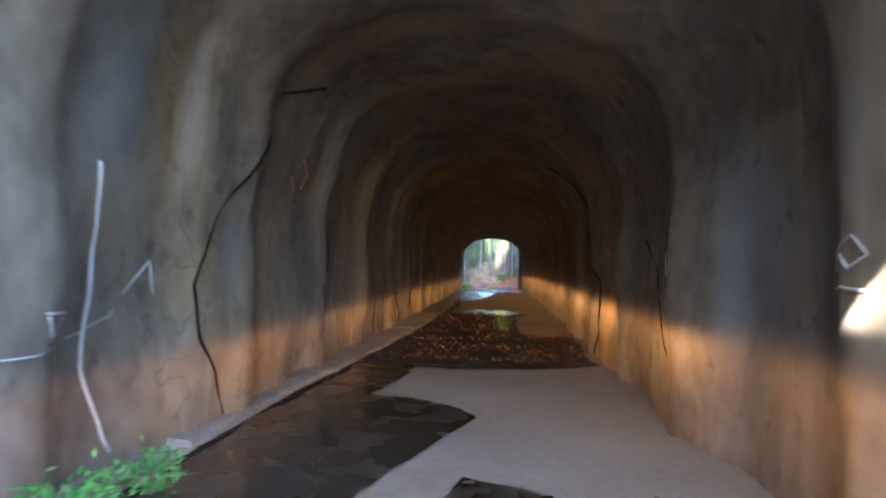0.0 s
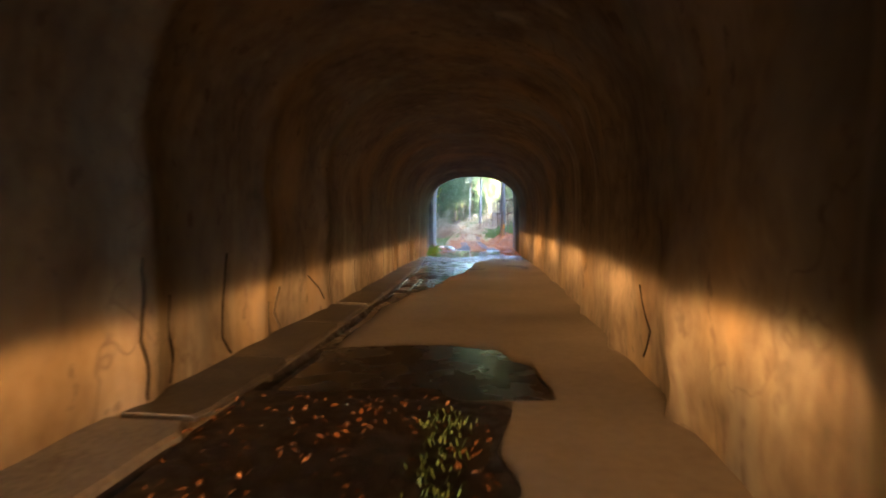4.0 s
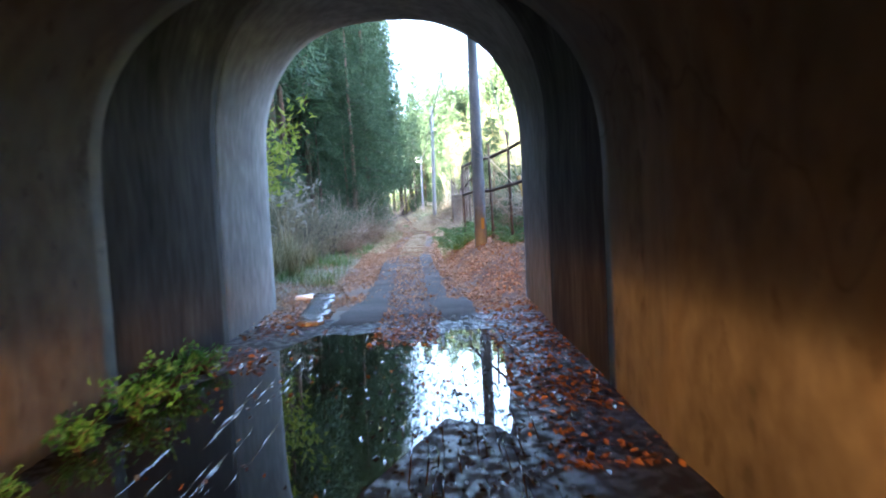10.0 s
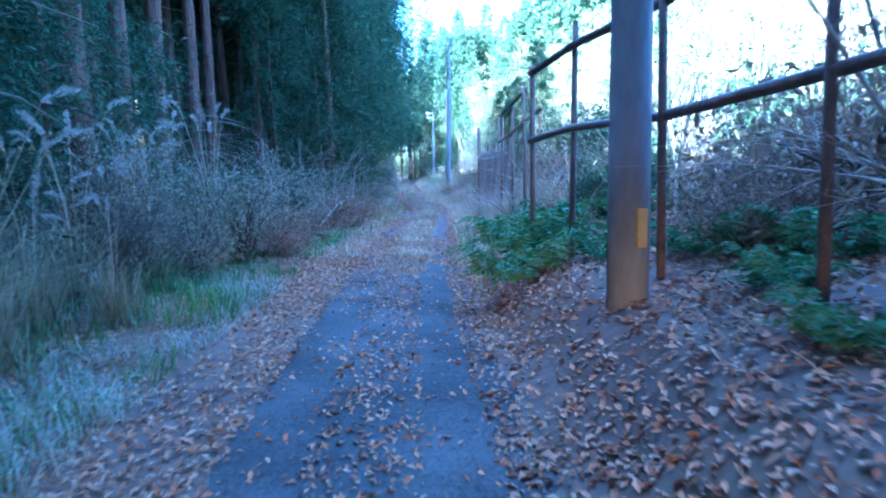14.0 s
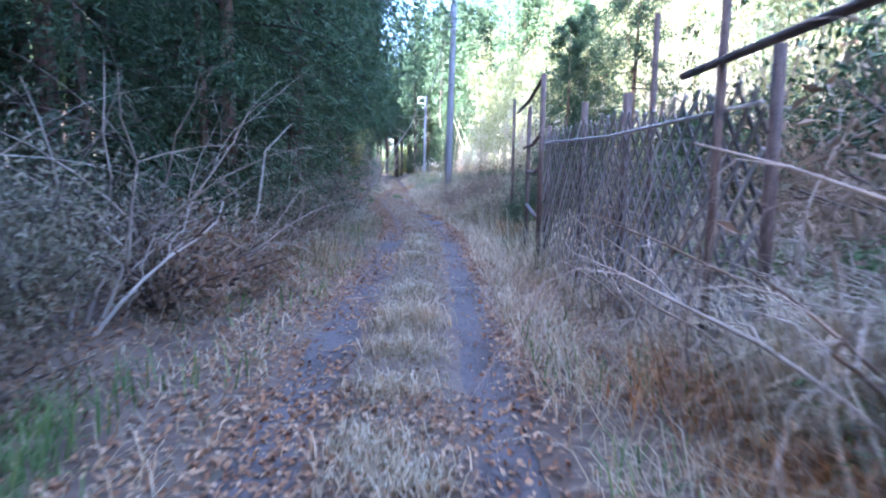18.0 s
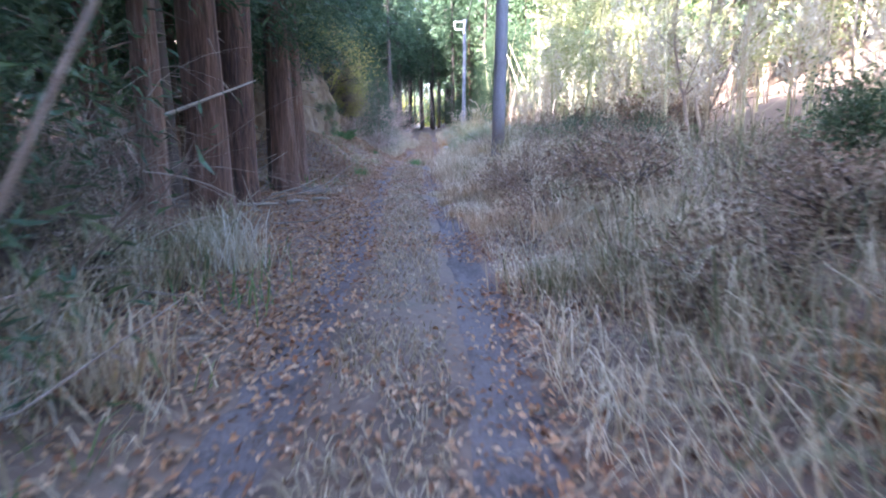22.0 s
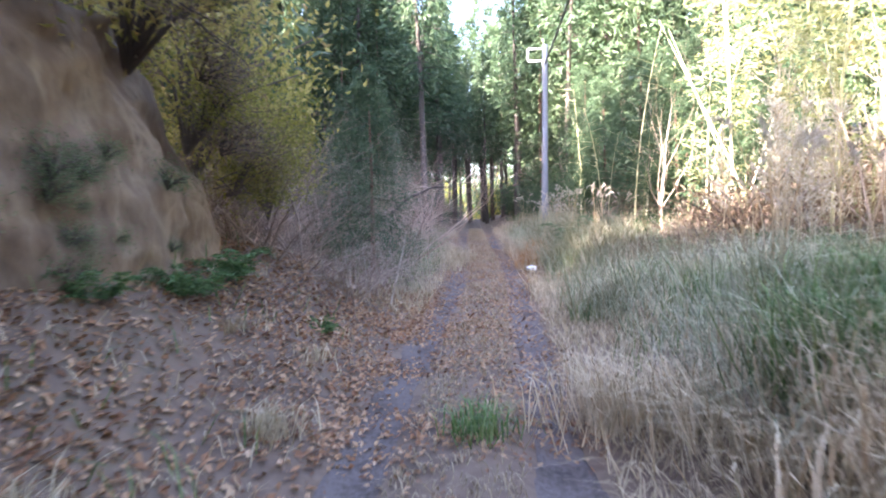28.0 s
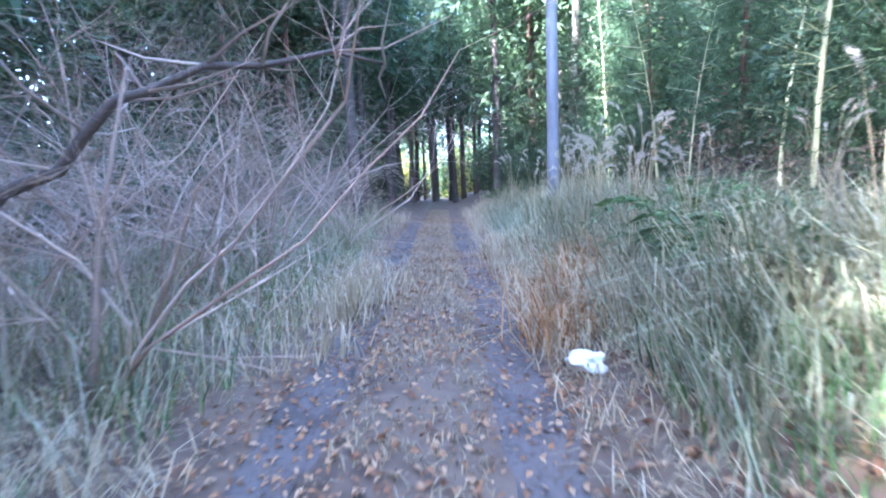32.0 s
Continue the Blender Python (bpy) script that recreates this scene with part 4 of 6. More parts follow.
def shrub_meshes(seed, tall, spread, stems, material, depth=3, arch=.3, curl=.18, stout=1.0):
    """The main stems of a leafless shrub, each by itself, and the tangle of its twigs."""
    rng = random.Random(seed)
    twigs, mains = Build(), []

    def grow(p, w, ln, r, level):
        pts, rad = [p], [r]
        q, d = Vector(p), Vector(w).normalized()
        segs = (4, 3, 2, 1, 1)[level] if curl < .2 else (6, 5, 3, 2, 1)[level]
        for s in range(segs):
            d = (d + Vector((rng.gauss(0, curl), rng.gauss(0, curl), -arch * .25 * (level + .4) + .05))).normalized()
            q = q + d * ln / segs
            pts.append(tuple(q)), rad.append(r * (1 - .8 * (s + 1) / max(segs, 4)))
        if level == 0:
            mains.append(Build().tube(pts, rad, 5, False).mesh("stem", material))
        else:
            twigs.tube(pts, rad, 3, False)
        if level < depth:
            for _ in range(rng.randint(4, 6) if level < 2 else rng.randint(3, 4) if level < 3 else rng.randint(2, 3)):
                i = rng.randint(1, len(pts) - 1)
                t = (d + Vector((rng.gauss(0, .65), rng.gauss(0, .65), rng.gauss(.1, .45)))).normalized()
                grow(pts[i], t, ln * rng.uniform(.38, .66), rad[i] * .6, level + 1)

    for _ in range(stems):
        a = rng.uniform(0, 6.28)
        grow((rng.gauss(0, .12), rng.gauss(0, .12), -.05), (math.cos(a) * spread, math.sin(a) * spread, 1), tall * rng.uniform(.5, .8), (.008 + tall * .0045) * stout, 0)
    return mains, twigs.mesh("twig_tangle", material)


shrubs_pale = [shrub_meshes(60 + i, 2.6, .75, 4, M["twig"], 3) for i in range(3)]
shrubs_big = [shrub_meshes(64 + i, 3.4, .8, 4, M["twig_mid"], 4, .4) for i in range(3)]
shrubs_dark = [shrub_meshes(70 + i, 2.2, .6, 4, M["twig_dark"], 3) for i in range(3)]
saplings = [shrub_meshes(80 + i, 4.2, .22, 2, M["twig"], 2, .05) for i in range(3)]


def plant(name, kind, x, y, turn, scale, label, category, group="", lift=-.02):
    ob = stand(name, None, x, y, turn, scale, label, category, group, lift)
    for me in kind[0]:
        piece("stem", me, ob)
    piece("twig_tangle", kind[1], ob, kind="stuff")
    return ob


def stand(name, me, x, y, turn, scale, label, category, group="", lift=-.02, tilt=0.0):
    ob = thing(name, me, label, category, group)
    ob.matrix_basis = pose(x, y, float(height(x, y)) + lift, tilt, 0, turn) @ Matrix.Scale(scale, 4)
    return ob


def scatter(n, seed, y0, y1, d0, d1):
    r = random.Random(seed)
    for _ in range(n):
        y = r.uniform(y0, y1)
        yield float(soft_road_x(y)) + r.uniform(d0, d1), y, r.uniform(0, 360), r.uniform(.7, 1.25), r.randint(0, 2)


for x, y, a, s, k in scatter(26, 31, 58, 80, -5.5, -2.4):
    plant("bare_shrub", shrubs_pale[k], x, y, a, s * .8, "leafless pale brush at the wood's edge", "shrub", "undergrowth shrubs")
for x, y, a, s, k in scatter(12, 91, 72, 80, -4.6, -2.5):
    plant("bare_shrub", shrubs_pale[k], x, y, a, s * .85, "leafless pale brush at the wood's edge", "shrub", "undergrowth shrubs")
for x, y, a, s, k in scatter(30, 1, 55, 79, -5.0, -2.9):
    plant("bare_shrub", shrubs_dark[k], x, y, a, s * .75, "leafless dark undergrowth shrub at the wood's edge", "shrub", "undergrowth shrubs")
for x, y, a, s, k in scatter(34, 2, 104.5, 124, -6.8, -2.3):
    plant("bare_shrub", (shrubs_pale if k == 2 else shrubs_big)[k], x, y, a, s * .85, "leafless pale shrub with a tangle of thin twigs", "shrub", "bare shrubs beside the track")
for x, y, a, s, k in scatter(20, 3, 50, 70, 3.0, 7):
    plant("bare_shrub", shrubs_pale[k], x, y, a, s * 1.0, "leafless thicket shrub on the bank", "shrub", "shrubs of the bank")
for x, y, a, s, k in scatter(40, 4, 49, 78, 3.5, 14):
    plant("bare_sapling", saplings[k], x, y, a, s, "thin bare sapling behind the fence", "sapling", "saplings of the bank")
for x, y, a, s, k in scatter(46, 5, 84, 125, 4.0, 18):
    plant("bare_sapling", saplings[k], x, y, a, s * 1.2, "thin pale bare sapling in the thicket", "sapling", "saplings of the thicket")


def bamboo_meshes(seed, tall, leaf=None):
    rng = np.random.default_rng(seed)
    a = rng.uniform(0, 6.28)
    lean = np.array([math.cos(a), math.sin(a)]) * rng.uniform(.05, .22)
    zs = np.linspace(0, tall, 9)
    pts = [(lean[0] * z ** 2 / tall, lean[1] * z ** 2 / tall, z - .05) for z in zs]
    culm = Build().tube(pts, [.032 * (1 - .8 * z / tall) for z in zs], 6, False)
    side, base, way = Build(), [], []
    for _ in range(26):
        z = rng.uniform(tall * .25, tall)
        c = np.array([lean[0] * z ** 2 / tall, lean[1] * z ** 2 / tall, z])
        b = rng.uniform(0, 6.28)
        ln = rng.uniform(.3, .9)
        out = np.array([math.cos(b), math.sin(b), rng.uniform(.1, .5)])
        side.tube([tuple(c), tuple(c + out * ln)], [.008, .002], 3, False)
        n = 26
        t = rng.uniform(.3, 1.1, n)
        base.append(c + out * (t * ln)[:, None] + rng.normal(0, .10, (n, 3)))
        way.append(out + rng.normal(0, .6, (n, 3)) + np.array([0, 0, -.5]))
    base, way = np.concatenate(base), np.concatenate(way)
    v, f = diamonds(base, way, rng.uniform(.12, .24, len(base)), .035, rng)
    return culm.mesh("culm", M["bamboo"]), mesh_of("foliage", v, f, leaf or M["bamboo_leaf"]), side.mesh("side_growth", M["bamboo"])


bamboos = [bamboo_meshes(90 + i, 5.0 + i * .7) for i in range(4)] + [bamboo_meshes(96 + i, 4.5 + i, M["evergreen"]) for i in range(2)]


def bamboo(x, y, turn, scale, k, label, group):
    ob = stand("bamboo", None, x, y, turn, scale, label, "bamboo", group)
    piece("culm", bamboos[k][0], ob), piece("foliage", bamboos[k][1], ob), piece("side_growth", bamboos[k][2], ob, kind="stuff")


for x, y, a, s, k in scatter(80, 6, 84, 110, 4.4, 15):
    bamboo(x, y, a, s * 1.15, (k + int(a)) % 4, "slender yellow-green bamboo in the sunlit thicket", "bamboos of the thicket")
# darker green leaves replace the yellow ones here, in place of cast shade
for x, y, a, s, k in scatter(40, 43, 106, 126, 4.0, 12):
    bamboo(x, y, a, s, 4 + k % 2, "slender green bamboo, its shade put into darker leaves", "green bamboos")
for x, y, a, s, k in scatter(36, 7, 56, 84, 6.5, 17):
    bamboo(x, y, a, s, k, "slender yellow-green bamboo behind the fence", "bamboos behind the fence")


def weed_meshes(seed, tall):
    """A tall dried weed: a straight stalk with short upward sprays of pale withered leaves."""
    rng = np.random.default_rng(seed)
    stalk = Build().tube([(0, 0, -.05), (rng.normal(0, .05), rng.normal(0, .05), tall * .5), (rng.normal(0, .15), rng.normal(0, .15), tall)], [.014, .010, .004], 5, False)
    side, base, way = Build(), [], []
    for i in range(24):
        u = rng.uniform(.3, 1)
        z, a = tall * u, rng.uniform(0, 6.28)
        ln = rng.uniform(.25, .6) * (1.25 - u * .7)
        c, out = np.array([0, 0, z]), np.array([math.cos(a) * .55, math.sin(a) * .55, .9])
        side.tube([tuple(c), tuple(c + out * ln)], [.006, .002], 3, False)
        t = rng.uniform(.15, 1.05, 14)
        base.append(c + out * (t * ln)[:, None] + rng.normal(0, .025, (14, 3)))
        way.append(out + rng.normal(0, .45, (14, 3)))
    base, way = np.concatenate(base), np.concatenate(way)
    v, f = diamonds(base, way, rng.uniform(.06, .13, len(base)), .026, rng)
    return stalk.mesh("stalk", M["dry"]), mesh_of("foliage", v, f, M["pale_weed"]), side.mesh("side_growth", M["dry"])


weeds = [weed_meshes(700 + i, 2.2 + .5 * i) for i in range(3)]
for x, y, a, s, k in list(scatter(64, 41, 92, 106, 4.2, 10)) + list(scatter(30, 42, 78, 92, 5.0, 11)):
    ob = stand("dried_weed", None, x, y, a, s * 1.1, "tall bleached dried weed in the sunlit thicket", "weed", "dried weeds of the thicket")
    piece("stalk", weeds[k][0], ob), piece("foliage", weeds[k][1], ob), piece("side_growth", weeds[k][2], ob, kind="stuff")


for x, y, a, s, k in scatter(22, 43, 59, 77, 6.5, 12):
    bamboo(x, y, a, s * 1.1, (k + int(a)) % 4, "slender yellow-green bamboo behind the pipe fence", "bamboos behind the fence")


def bush_meshes(seed, tall, wide, n, leaf, material, inner=.35):
    rng = np.random.default_rng(seed)
    b = Build()
    base, way = [], []
    for i in range(16):
        a, u = rng.uniform(0, 6.28), rng.uniform(.3, 1)
        end = np.array([math.cos(a) * wide * u, math.sin(a) * wide * u, tall * rng.uniform(.45, 1)])
        b.tube([(0, 0, -.05), tuple(end * [.35, .35, .6]), tuple(end)], [.03, .018, .006], 4, False)
        m = n // 16
        t = rng.uniform(inner, 1.08, m)[:, None]
        base.append(end * t * [1, 1, 1] + rng.normal(0, .16 * wide + .05, (m, 3)))
        way.append(rng.normal(0, .7, (m, 3)) + end / np.linalg.norm(end) * .5)
    base, way = np.concatenate(base), np.concatenate(way)
    base[:, 2] = np.maximum(base[:, 2], .03)
    v, f = diamonds(base, way, rng.uniform(.7, 1.3, len(base)) * leaf, leaf * .42, rng)
    return b.mesh("stem_growth", M["twig_dark"]), mesh_of("foliage", v, f, material)


def bush(name, meshes, x, y, turn, scale, label, category, group="", lift=-.02):
    ob = stand(name, None, x, y, turn, scale, label, category, group, lift)
    piece("stem_growth", meshes[0], ob, kind="stuff"), piece("foliage", meshes[1], ob)
    return ob


def frond_meshes(seed, count, reach, material):
    """A fern: arching fronds with leaflets along both sides."""
    rng = np.random.default_rng(seed)
    ribs, base, way, size = Build(), [], [], []
    for i in range(count):
        a, ln = i * 2.4 + rng.normal(0, .3), reach * rng.uniform(.55, 1.15)
        up = rng.uniform(.7, 1.9)
        out, side = np.array([math.cos(a), math.sin(a), 0]), np.array([-math.sin(a), math.cos(a), 0])
        foot = out * rng.uniform(0, .25) * reach + side * rng.normal(0, .15) * reach
        t = np.linspace(.12, 1, 19)
        path = foot + out * (t * ln * .85)[:, None] + np.array([0, 0, 1.0]) * (ln * (up * t - (up * .75 + .1) * t ** 2))[:, None]
        ribs.tube([tuple(foot), tuple(path[6]), tuple(path[12]), tuple(path[18])], [.006, .005, .004, .002], 3, False)
        for s in (-1, 1):
            base.append(path + rng.normal(0, .008, path.shape))
            way.append(side * s + out * .45 + np.array([0, 0, -.25]) + rng.normal(0, .15, path.shape))
            size.append(ln * .26 * (1.05 - t) ** .7 * rng.uniform(.8, 1.2, 19))
    base, way, size = np.concatenate(base), np.concatenate(way), np.concatenate(size)
    v, f = diamonds(base, way, size, size * .22, rng)
    return ribs.mesh("stem_growth", M["moss"]), mesh_of("foliage", v, f, material)


fern_kind = frond_meshes(101, 34, .95, M["fern"])
ever_kind = bush_meshes(102, 1.6, 1.2, 3800, .105, M["evergreen"])
yellow_kind = bush_meshes(103, 3.4, 1.6, 1700, .15, M["yellow_leaf"])
M["creeper"] = leafy("grey_green_creeper_leaves", [(.07, .11, .045), (.13, .18, .08), (.21, .25, .13)], 0.35)
vine_kind = bush_meshes(109, .7, .7, 900, .065, M["creeper"])
weed_kind = frond_meshes(104, 22, .8, M["moss"])
brush_kind = bush_meshes(105, 1.1, 1.0, 1200, .10, M["brown_leaf"])
for x, y, a, s, k in scatter(40, 32, 56, 79, -5.2, -2.3):
    bush("withered_bush", brush_kind, x, y, a, s * .8, "withered brown-leaved bush at the wood's edge", "bush", "withered bushes")
for x, y, a, s, k in scatter(26, 33, 50.5, 70, 3.4, 11):
    bush("withered_bush", brush_kind, x, y, a, s * 1.1, "withered brown-leaved bush on the bank", "bush", "withered bushes")
for x, y, a, s, k in scatter(18, 35, 76, 89, 1.7, 4.2):
    bush("withered_bush", brush_kind, x, y, a, s * .48, "withered brown bracken in the verge", "bush", "withered bushes")
for x, y, a, s, k in scatter(26, 34, 90, 122, 4.0, 12):
    bush("withered_bush", brush_kind, x, y, a, s * 1.3, "withered brown-leaved bush in the thicket", "bush", "withered bushes")
for x, y, s in ((1.2, 55.4, 1.0), (1.4, 56.6, 1.05), (1.4, 58.2, .9), (2.5, 53.8, .7), (3.0, 53.0, .65), (2.1, 51.3, .4), (2.9, 50.9, .45), (3.4, 52.3, .6), (1.9, 54.6, .6), (1.75, 60.4, .55), (2.1, 58, .9), (2.3, 61.9, .7), (2.4, 52.4, .45), (2.9, 51.6, .4), (2.2, 50.6, .35), (2.2, 63.4, .6)):
    bush("fern_bush", fern_kind, x, y, R2.uniform(0, 360), s, "bright green fern and bamboo-grass bush on the verge", "bush", "green bushes of the verge")
for x, y, a, s, k in scatter(5, 8, 56, 84, -4.8, -3.4):
    bush("evergreen_bush", ever_kind, x, y, a, s * .85, "dark evergreen undergrowth bush", "bush", "evergreen bushes")
for x, y, a, s, k in scatter(12, 9, 62, 84, 4.4, 9):
    bush("evergreen_bush", ever_kind, x, y, a, s * 1.1, "dark evergreen bush behind the fence", "bush", "evergreen bushes")
for x, y, a, s, k in scatter(60, 10, 84, 126, 2.2, 9):
    bush("weed_bush", weed_kind, x, y, a, s * 1.2, "low green weed bush in the verge", "bush", "weeds of the verge")
for x, y, s in ((-7.2, 101, .7),):
    bush("yellow_bamboo_clump", yellow_kind, x, y, R2.uniform(0, 360), s, "yellow-green leafy clump that hangs beside the cliff", "bush")
bush("yellow_leaved_tree", bush_meshes(107, 3.7, 1.05, 1000, .17, M["lime_leaf"], .7), -3.9, 50.3, 0, 1.0, "small leaning tree with yellow-green leaves by the tunnel mouth", "tree").matrix_basis = pose(-4.4, 50.4, 1.0, 0, 36, 0)


M["sasa"] = leafy("bamboo_grass_leaves", [(.12, .115, .07), (.20, .185, .115), (.28, .25, .165), (.36, .30, .21)], 0.35)
sasa_kinds = [bush_meshes(120 + i, 1.4 + .3 * i, .75, 1500, .085, M["sasa"], .3) for i in range(2)]
for x, y, a, s, k in list(scatter(24, 81, 55.5, 68, -4.9, -2.5)) + list(scatter(20, 82, 70, 78, -4.4, -2.5)):
    bush("bamboo_grass", sasa_kinds[k % 2], x, y, a, s * .95, "grey-green bamboo grass with long narrow leaves", "bush", "bamboo grass of the wood's edge")
ever_kind_far, yellow_far = bush_meshes(112, 1.6, 1.2, 1600, .2, M["evergreen"]), bush_meshes(113, 1.8, 1.2, 1200, .2, M["yellow_leaf"])
for i in range(40):
    y = R2.uniform(161, 175)
    bush("undergrowth_bush", yellow_far if i % 3 else ever_kind_far, float(soft_road_x(y)) + R2.uniform(-14, 14), y, R2.uniform(0, 360), 2.1, "undergrowth bush deep in the far wood", "bush", "undergrowth of the far wood")


for x, y, a, sc, k in scatter(12, 51, 98.8, 103.5, -4.4, -2.6):
    plant("bare_shrub", (shrubs_big if k else shrubs_pale)[k], x, y, a, sc * .7, "leafless pale shrub with a tangle of thin twigs", "shrub", "bare shrubs beside the track")
M["twig_rosy"] = surface("rosy_grey_twig", [(.28, .175, .125), (.43, .295, .22), (.55, .41, .32)], scale=5, bump=0.3, each=0.4)
bare_kinds = [shrub_meshes(160 + i, 4.8, .95, (4, 4, 5)[i], M["twig_rosy"], (3, 3, 4)[i], .2, .3, .62) for i in range(3)]
for x, y, turn, sc, k in ((-6.3, 100.5, 60, .62, 0), (-6.0, 101.9, 210, .58, 2), (-6.7, 102.4, 330, .68, 1), (-6.9, 101.1, 20, .75, 2), (-5.15, 106.3, 130, .95, 1), (-4.85, 107.9, 300, .75, 0), (-6.0, 107.4, 0, .95, 0), (-7.2, 109.5, 90, 1.1, 1), (-5.7, 110.6, 200, .95, 2), (-6.6, 112.8, 40, 1.05, 0), (-5.8, 114.8, 140, 1.0, 1), (-8.0, 106.2, 250, 1.0, 2), (-8.3, 112, 310, 1.1, 0), (-6.9, 104.9, 30, .8, 1), (-6.0, 117.4, 70, 1.0, 2)):
    plant("bare_tree", bare_kinds[k], x, y, turn, sc, "leafless many-stemmed small tree with a haze of rosy grey twigs", "tree", "bare trees beside the track")
arch_kinds = [shrub_meshes(170 + i, 2.0, 1.7, 7, M["twig_mid"], 3, .8) for i in range(2)]
for x, y, turn, sc, k in ((-5.0, 100.4, 0, .95, 0), (-4.9, 101.2, 120, .9, 1), (-5.3, 99.6, 240, .9, 1), (-4.8, 100.9, 60, .8, 0), (-5.1, 101.8, 300, .85, 1), (-4.7, 100.1, 200, .7, 0)):
    plant("arching_shrub", arch_kinds[k], x, y, turn, sc, "leafless shrub of pale branches that arch towards the track", "shrub", "bare shrubs beside the track")
edge_kinds = [shrub_meshes(190 + i, 3.7, .8, 4, M["twig"], 2, .5, .24) for i in range(2)]
for x, y, turn, sc, k in ((-3.0, 66.4, 40, 1.0, 0), (-3.3, 64.9, 150, .95, 1), (-3.5, 63.0, 260, 1.0, 0), (-3.9, 67.6, 10, 1.1, 1), (-3.0, 70.4, 90, .8, 1), (-3.1, 76.6, 200, .8, 0), (-3.4, 79.2, 320, .85, 1), (-3.6, 61.0, 70, .9, 1)):
    plant("arching_shrub", edge_kinds[k], x, y, turn, sc, "leafless shrub of pale branches that arch out of the wood's edge", "shrub", "bare shrubs of the wood's edge")
tangle_kinds = [shrub_meshes(180 + i, 2.6, .9, 9, M["twig"], 3, .85, .24) for i in range(2)]
for x, y, turn, sc, k in ((1.95, 62.2, 0, 1.0, 0), (1.75, 63.0, 130, 1.05, 1), (2.4, 62.0, 220, 1.15, 0), (1.55, 63.9, 60, .9, 1), (1.6, 64.9, 300, .9, 0), (2.4, 63.4, 170, 1.2, 1), (2.9, 62.3, 20, 1.2, 0), (1.4, 66.0, 110, .6, 1)):
    plant("vine_tangle", tangle_kinds[k], x, y, turn, sc, "grey tangle of dead vines before the lattice fence", "shrub", "dead vines at the lattice fence")
for x, y, turn, sc, k in ((-4.7, 82.7, 0, .42, 0), (-4.9, 85.1, 100, .45, 1), (-4.9, 87.2, 200, .4, 0), (-5.6, 83.9, 300, .5, 1), (-5.6, 86.2, 50, .5, 0)):
    plant("bare_shrub", edge_kinds[k], x, y, turn, sc, "dead pale brush between the big cedar trunks", "shrub", "brush between the trunks")
for x, y, turn, sc in ((2.2, 110.2, 0, .62), (3.4, 112.4, 80, .75), (1.9, 114.6, 160, .7), (3.0, 117.2, 220, .8), (4.6, 109.2, 300, .7), (1.2, 118.8, 20, .75), (5.6, 113.8, 50, .9), (.6, 121.5, 190, .8)):
    cedar(hang_kind, x, y, turn, sc, "dark dense conifer behind the tall grass", "conifers behind the bamboo")
for x, y, sc in ((-5.9, 108.6, 2.1), (-6.2, 112, 2.0)):
    plant("bare_shrub", shrubs_big[int(y) % 3], x, y, R2.uniform(0, 360), sc * .62, "large leafless shrub with arching pale branches", "shrub", "bare shrubs beside the track")
for x, y, a, sc, k in scatter(12, 52, 106, 126, -9.5, -5.5):
    bush("evergreen_bush", ever_kind, x, y, a, sc * 1.2, "dark evergreen undergrowth bush", "bush", "evergreen bushes")
for i in range(16):
    y = R2.uniform(91.5, 99.5)
    x = float(soft_road_x(y)) - 3.9 - R2.uniform(0, .9)
    bush("cliff_top_bush", (yellow_kind, brush_kind, yellow_kind, brush_kind)[i % 4], x, y, R2.uniform(0, 360), (.4, .9, .45, .8)[i % 4], "leafy bush that hangs over the cliff's edge", "bush", "bushes of the cliff's edge").location.z = cliff_top(y) - .15
for x, y, sc in ((-5.1, 96.3, .4), (-5.2, 95.2, .3), (-5.2, 97.3, .42), (-4.3, 97.6, .2)):
    bush("fern_bush", fern_kind, x, y, R2.uniform(0, 360), sc, "green fern clump at the foot of the cliff", "bush", "ferns below the cliff").scale *= 1.3


for x, y, a, sc, k in list(scatter(16, 61, 118, 142, -9, -2.6)) + list(scatter(16, 62, 120, 142, 2.6, 9)):
    bush("evergreen_bush", ever_kind, x, y, a, sc * 1.3, "dark evergreen undergrowth where the track enters the wood", "bush", "evergreen bushes")
for x, y, a, sc, k in scatter(6, 63, 52, 56, 2.6, 4.6):
    bush("withered_bush", brush_kind, x, y, a, sc * .5, "withered brown-leaved bush on the bank", "bush", "withered bushes")
for x, y, a, sc, k in scatter(8, 64, 52, 60, 2.4, 5):
    plant("bare_shrub", shrubs_dark[k], x, y, a, sc * .55, "leafless thicket shrub on the bank", "shrub", "shrubs of the bank")
for x, y, a, sc, k in scatter(22, 65, 78, 93, 1.6, 4.5):
    plant("bare_shrub", (shrubs_dark if k else shrubs_pale)[k], x, y, a, sc * .42, "low leafless brush in the verge", "shrub", "brush of the verge")
for x, y, a, sc, k in scatter(12, 66, 98.5, 104.5, -4.6, -2.4):
    plant("bare_shrub", shrubs_big[k], x, y, a, sc * .6, "leafless brown shrub at the foot of the slope", "shrub", "bare shrubs beside the track")


for x, y, sc in ((1.7, 74.0, .5), (2.3, 75.0, .5), (2.9, 73, .6)):
    bush("evergreen_bush", ever_kind, x, y, R2.uniform(0, 360), sc, "dark evergreen bush past the gate frame", "bush", "evergreen bushes")
for x, y, a, sc, k in scatter(26, 67, 57, 71, 2.6, 5.5):
    bush(*((("withered_bush", brush_kind) if k else ("evergreen_bush", ever_kind))), x, y, a, sc * .55, "tangled bush below the pipe fence", "bush", "bushes below the fence")
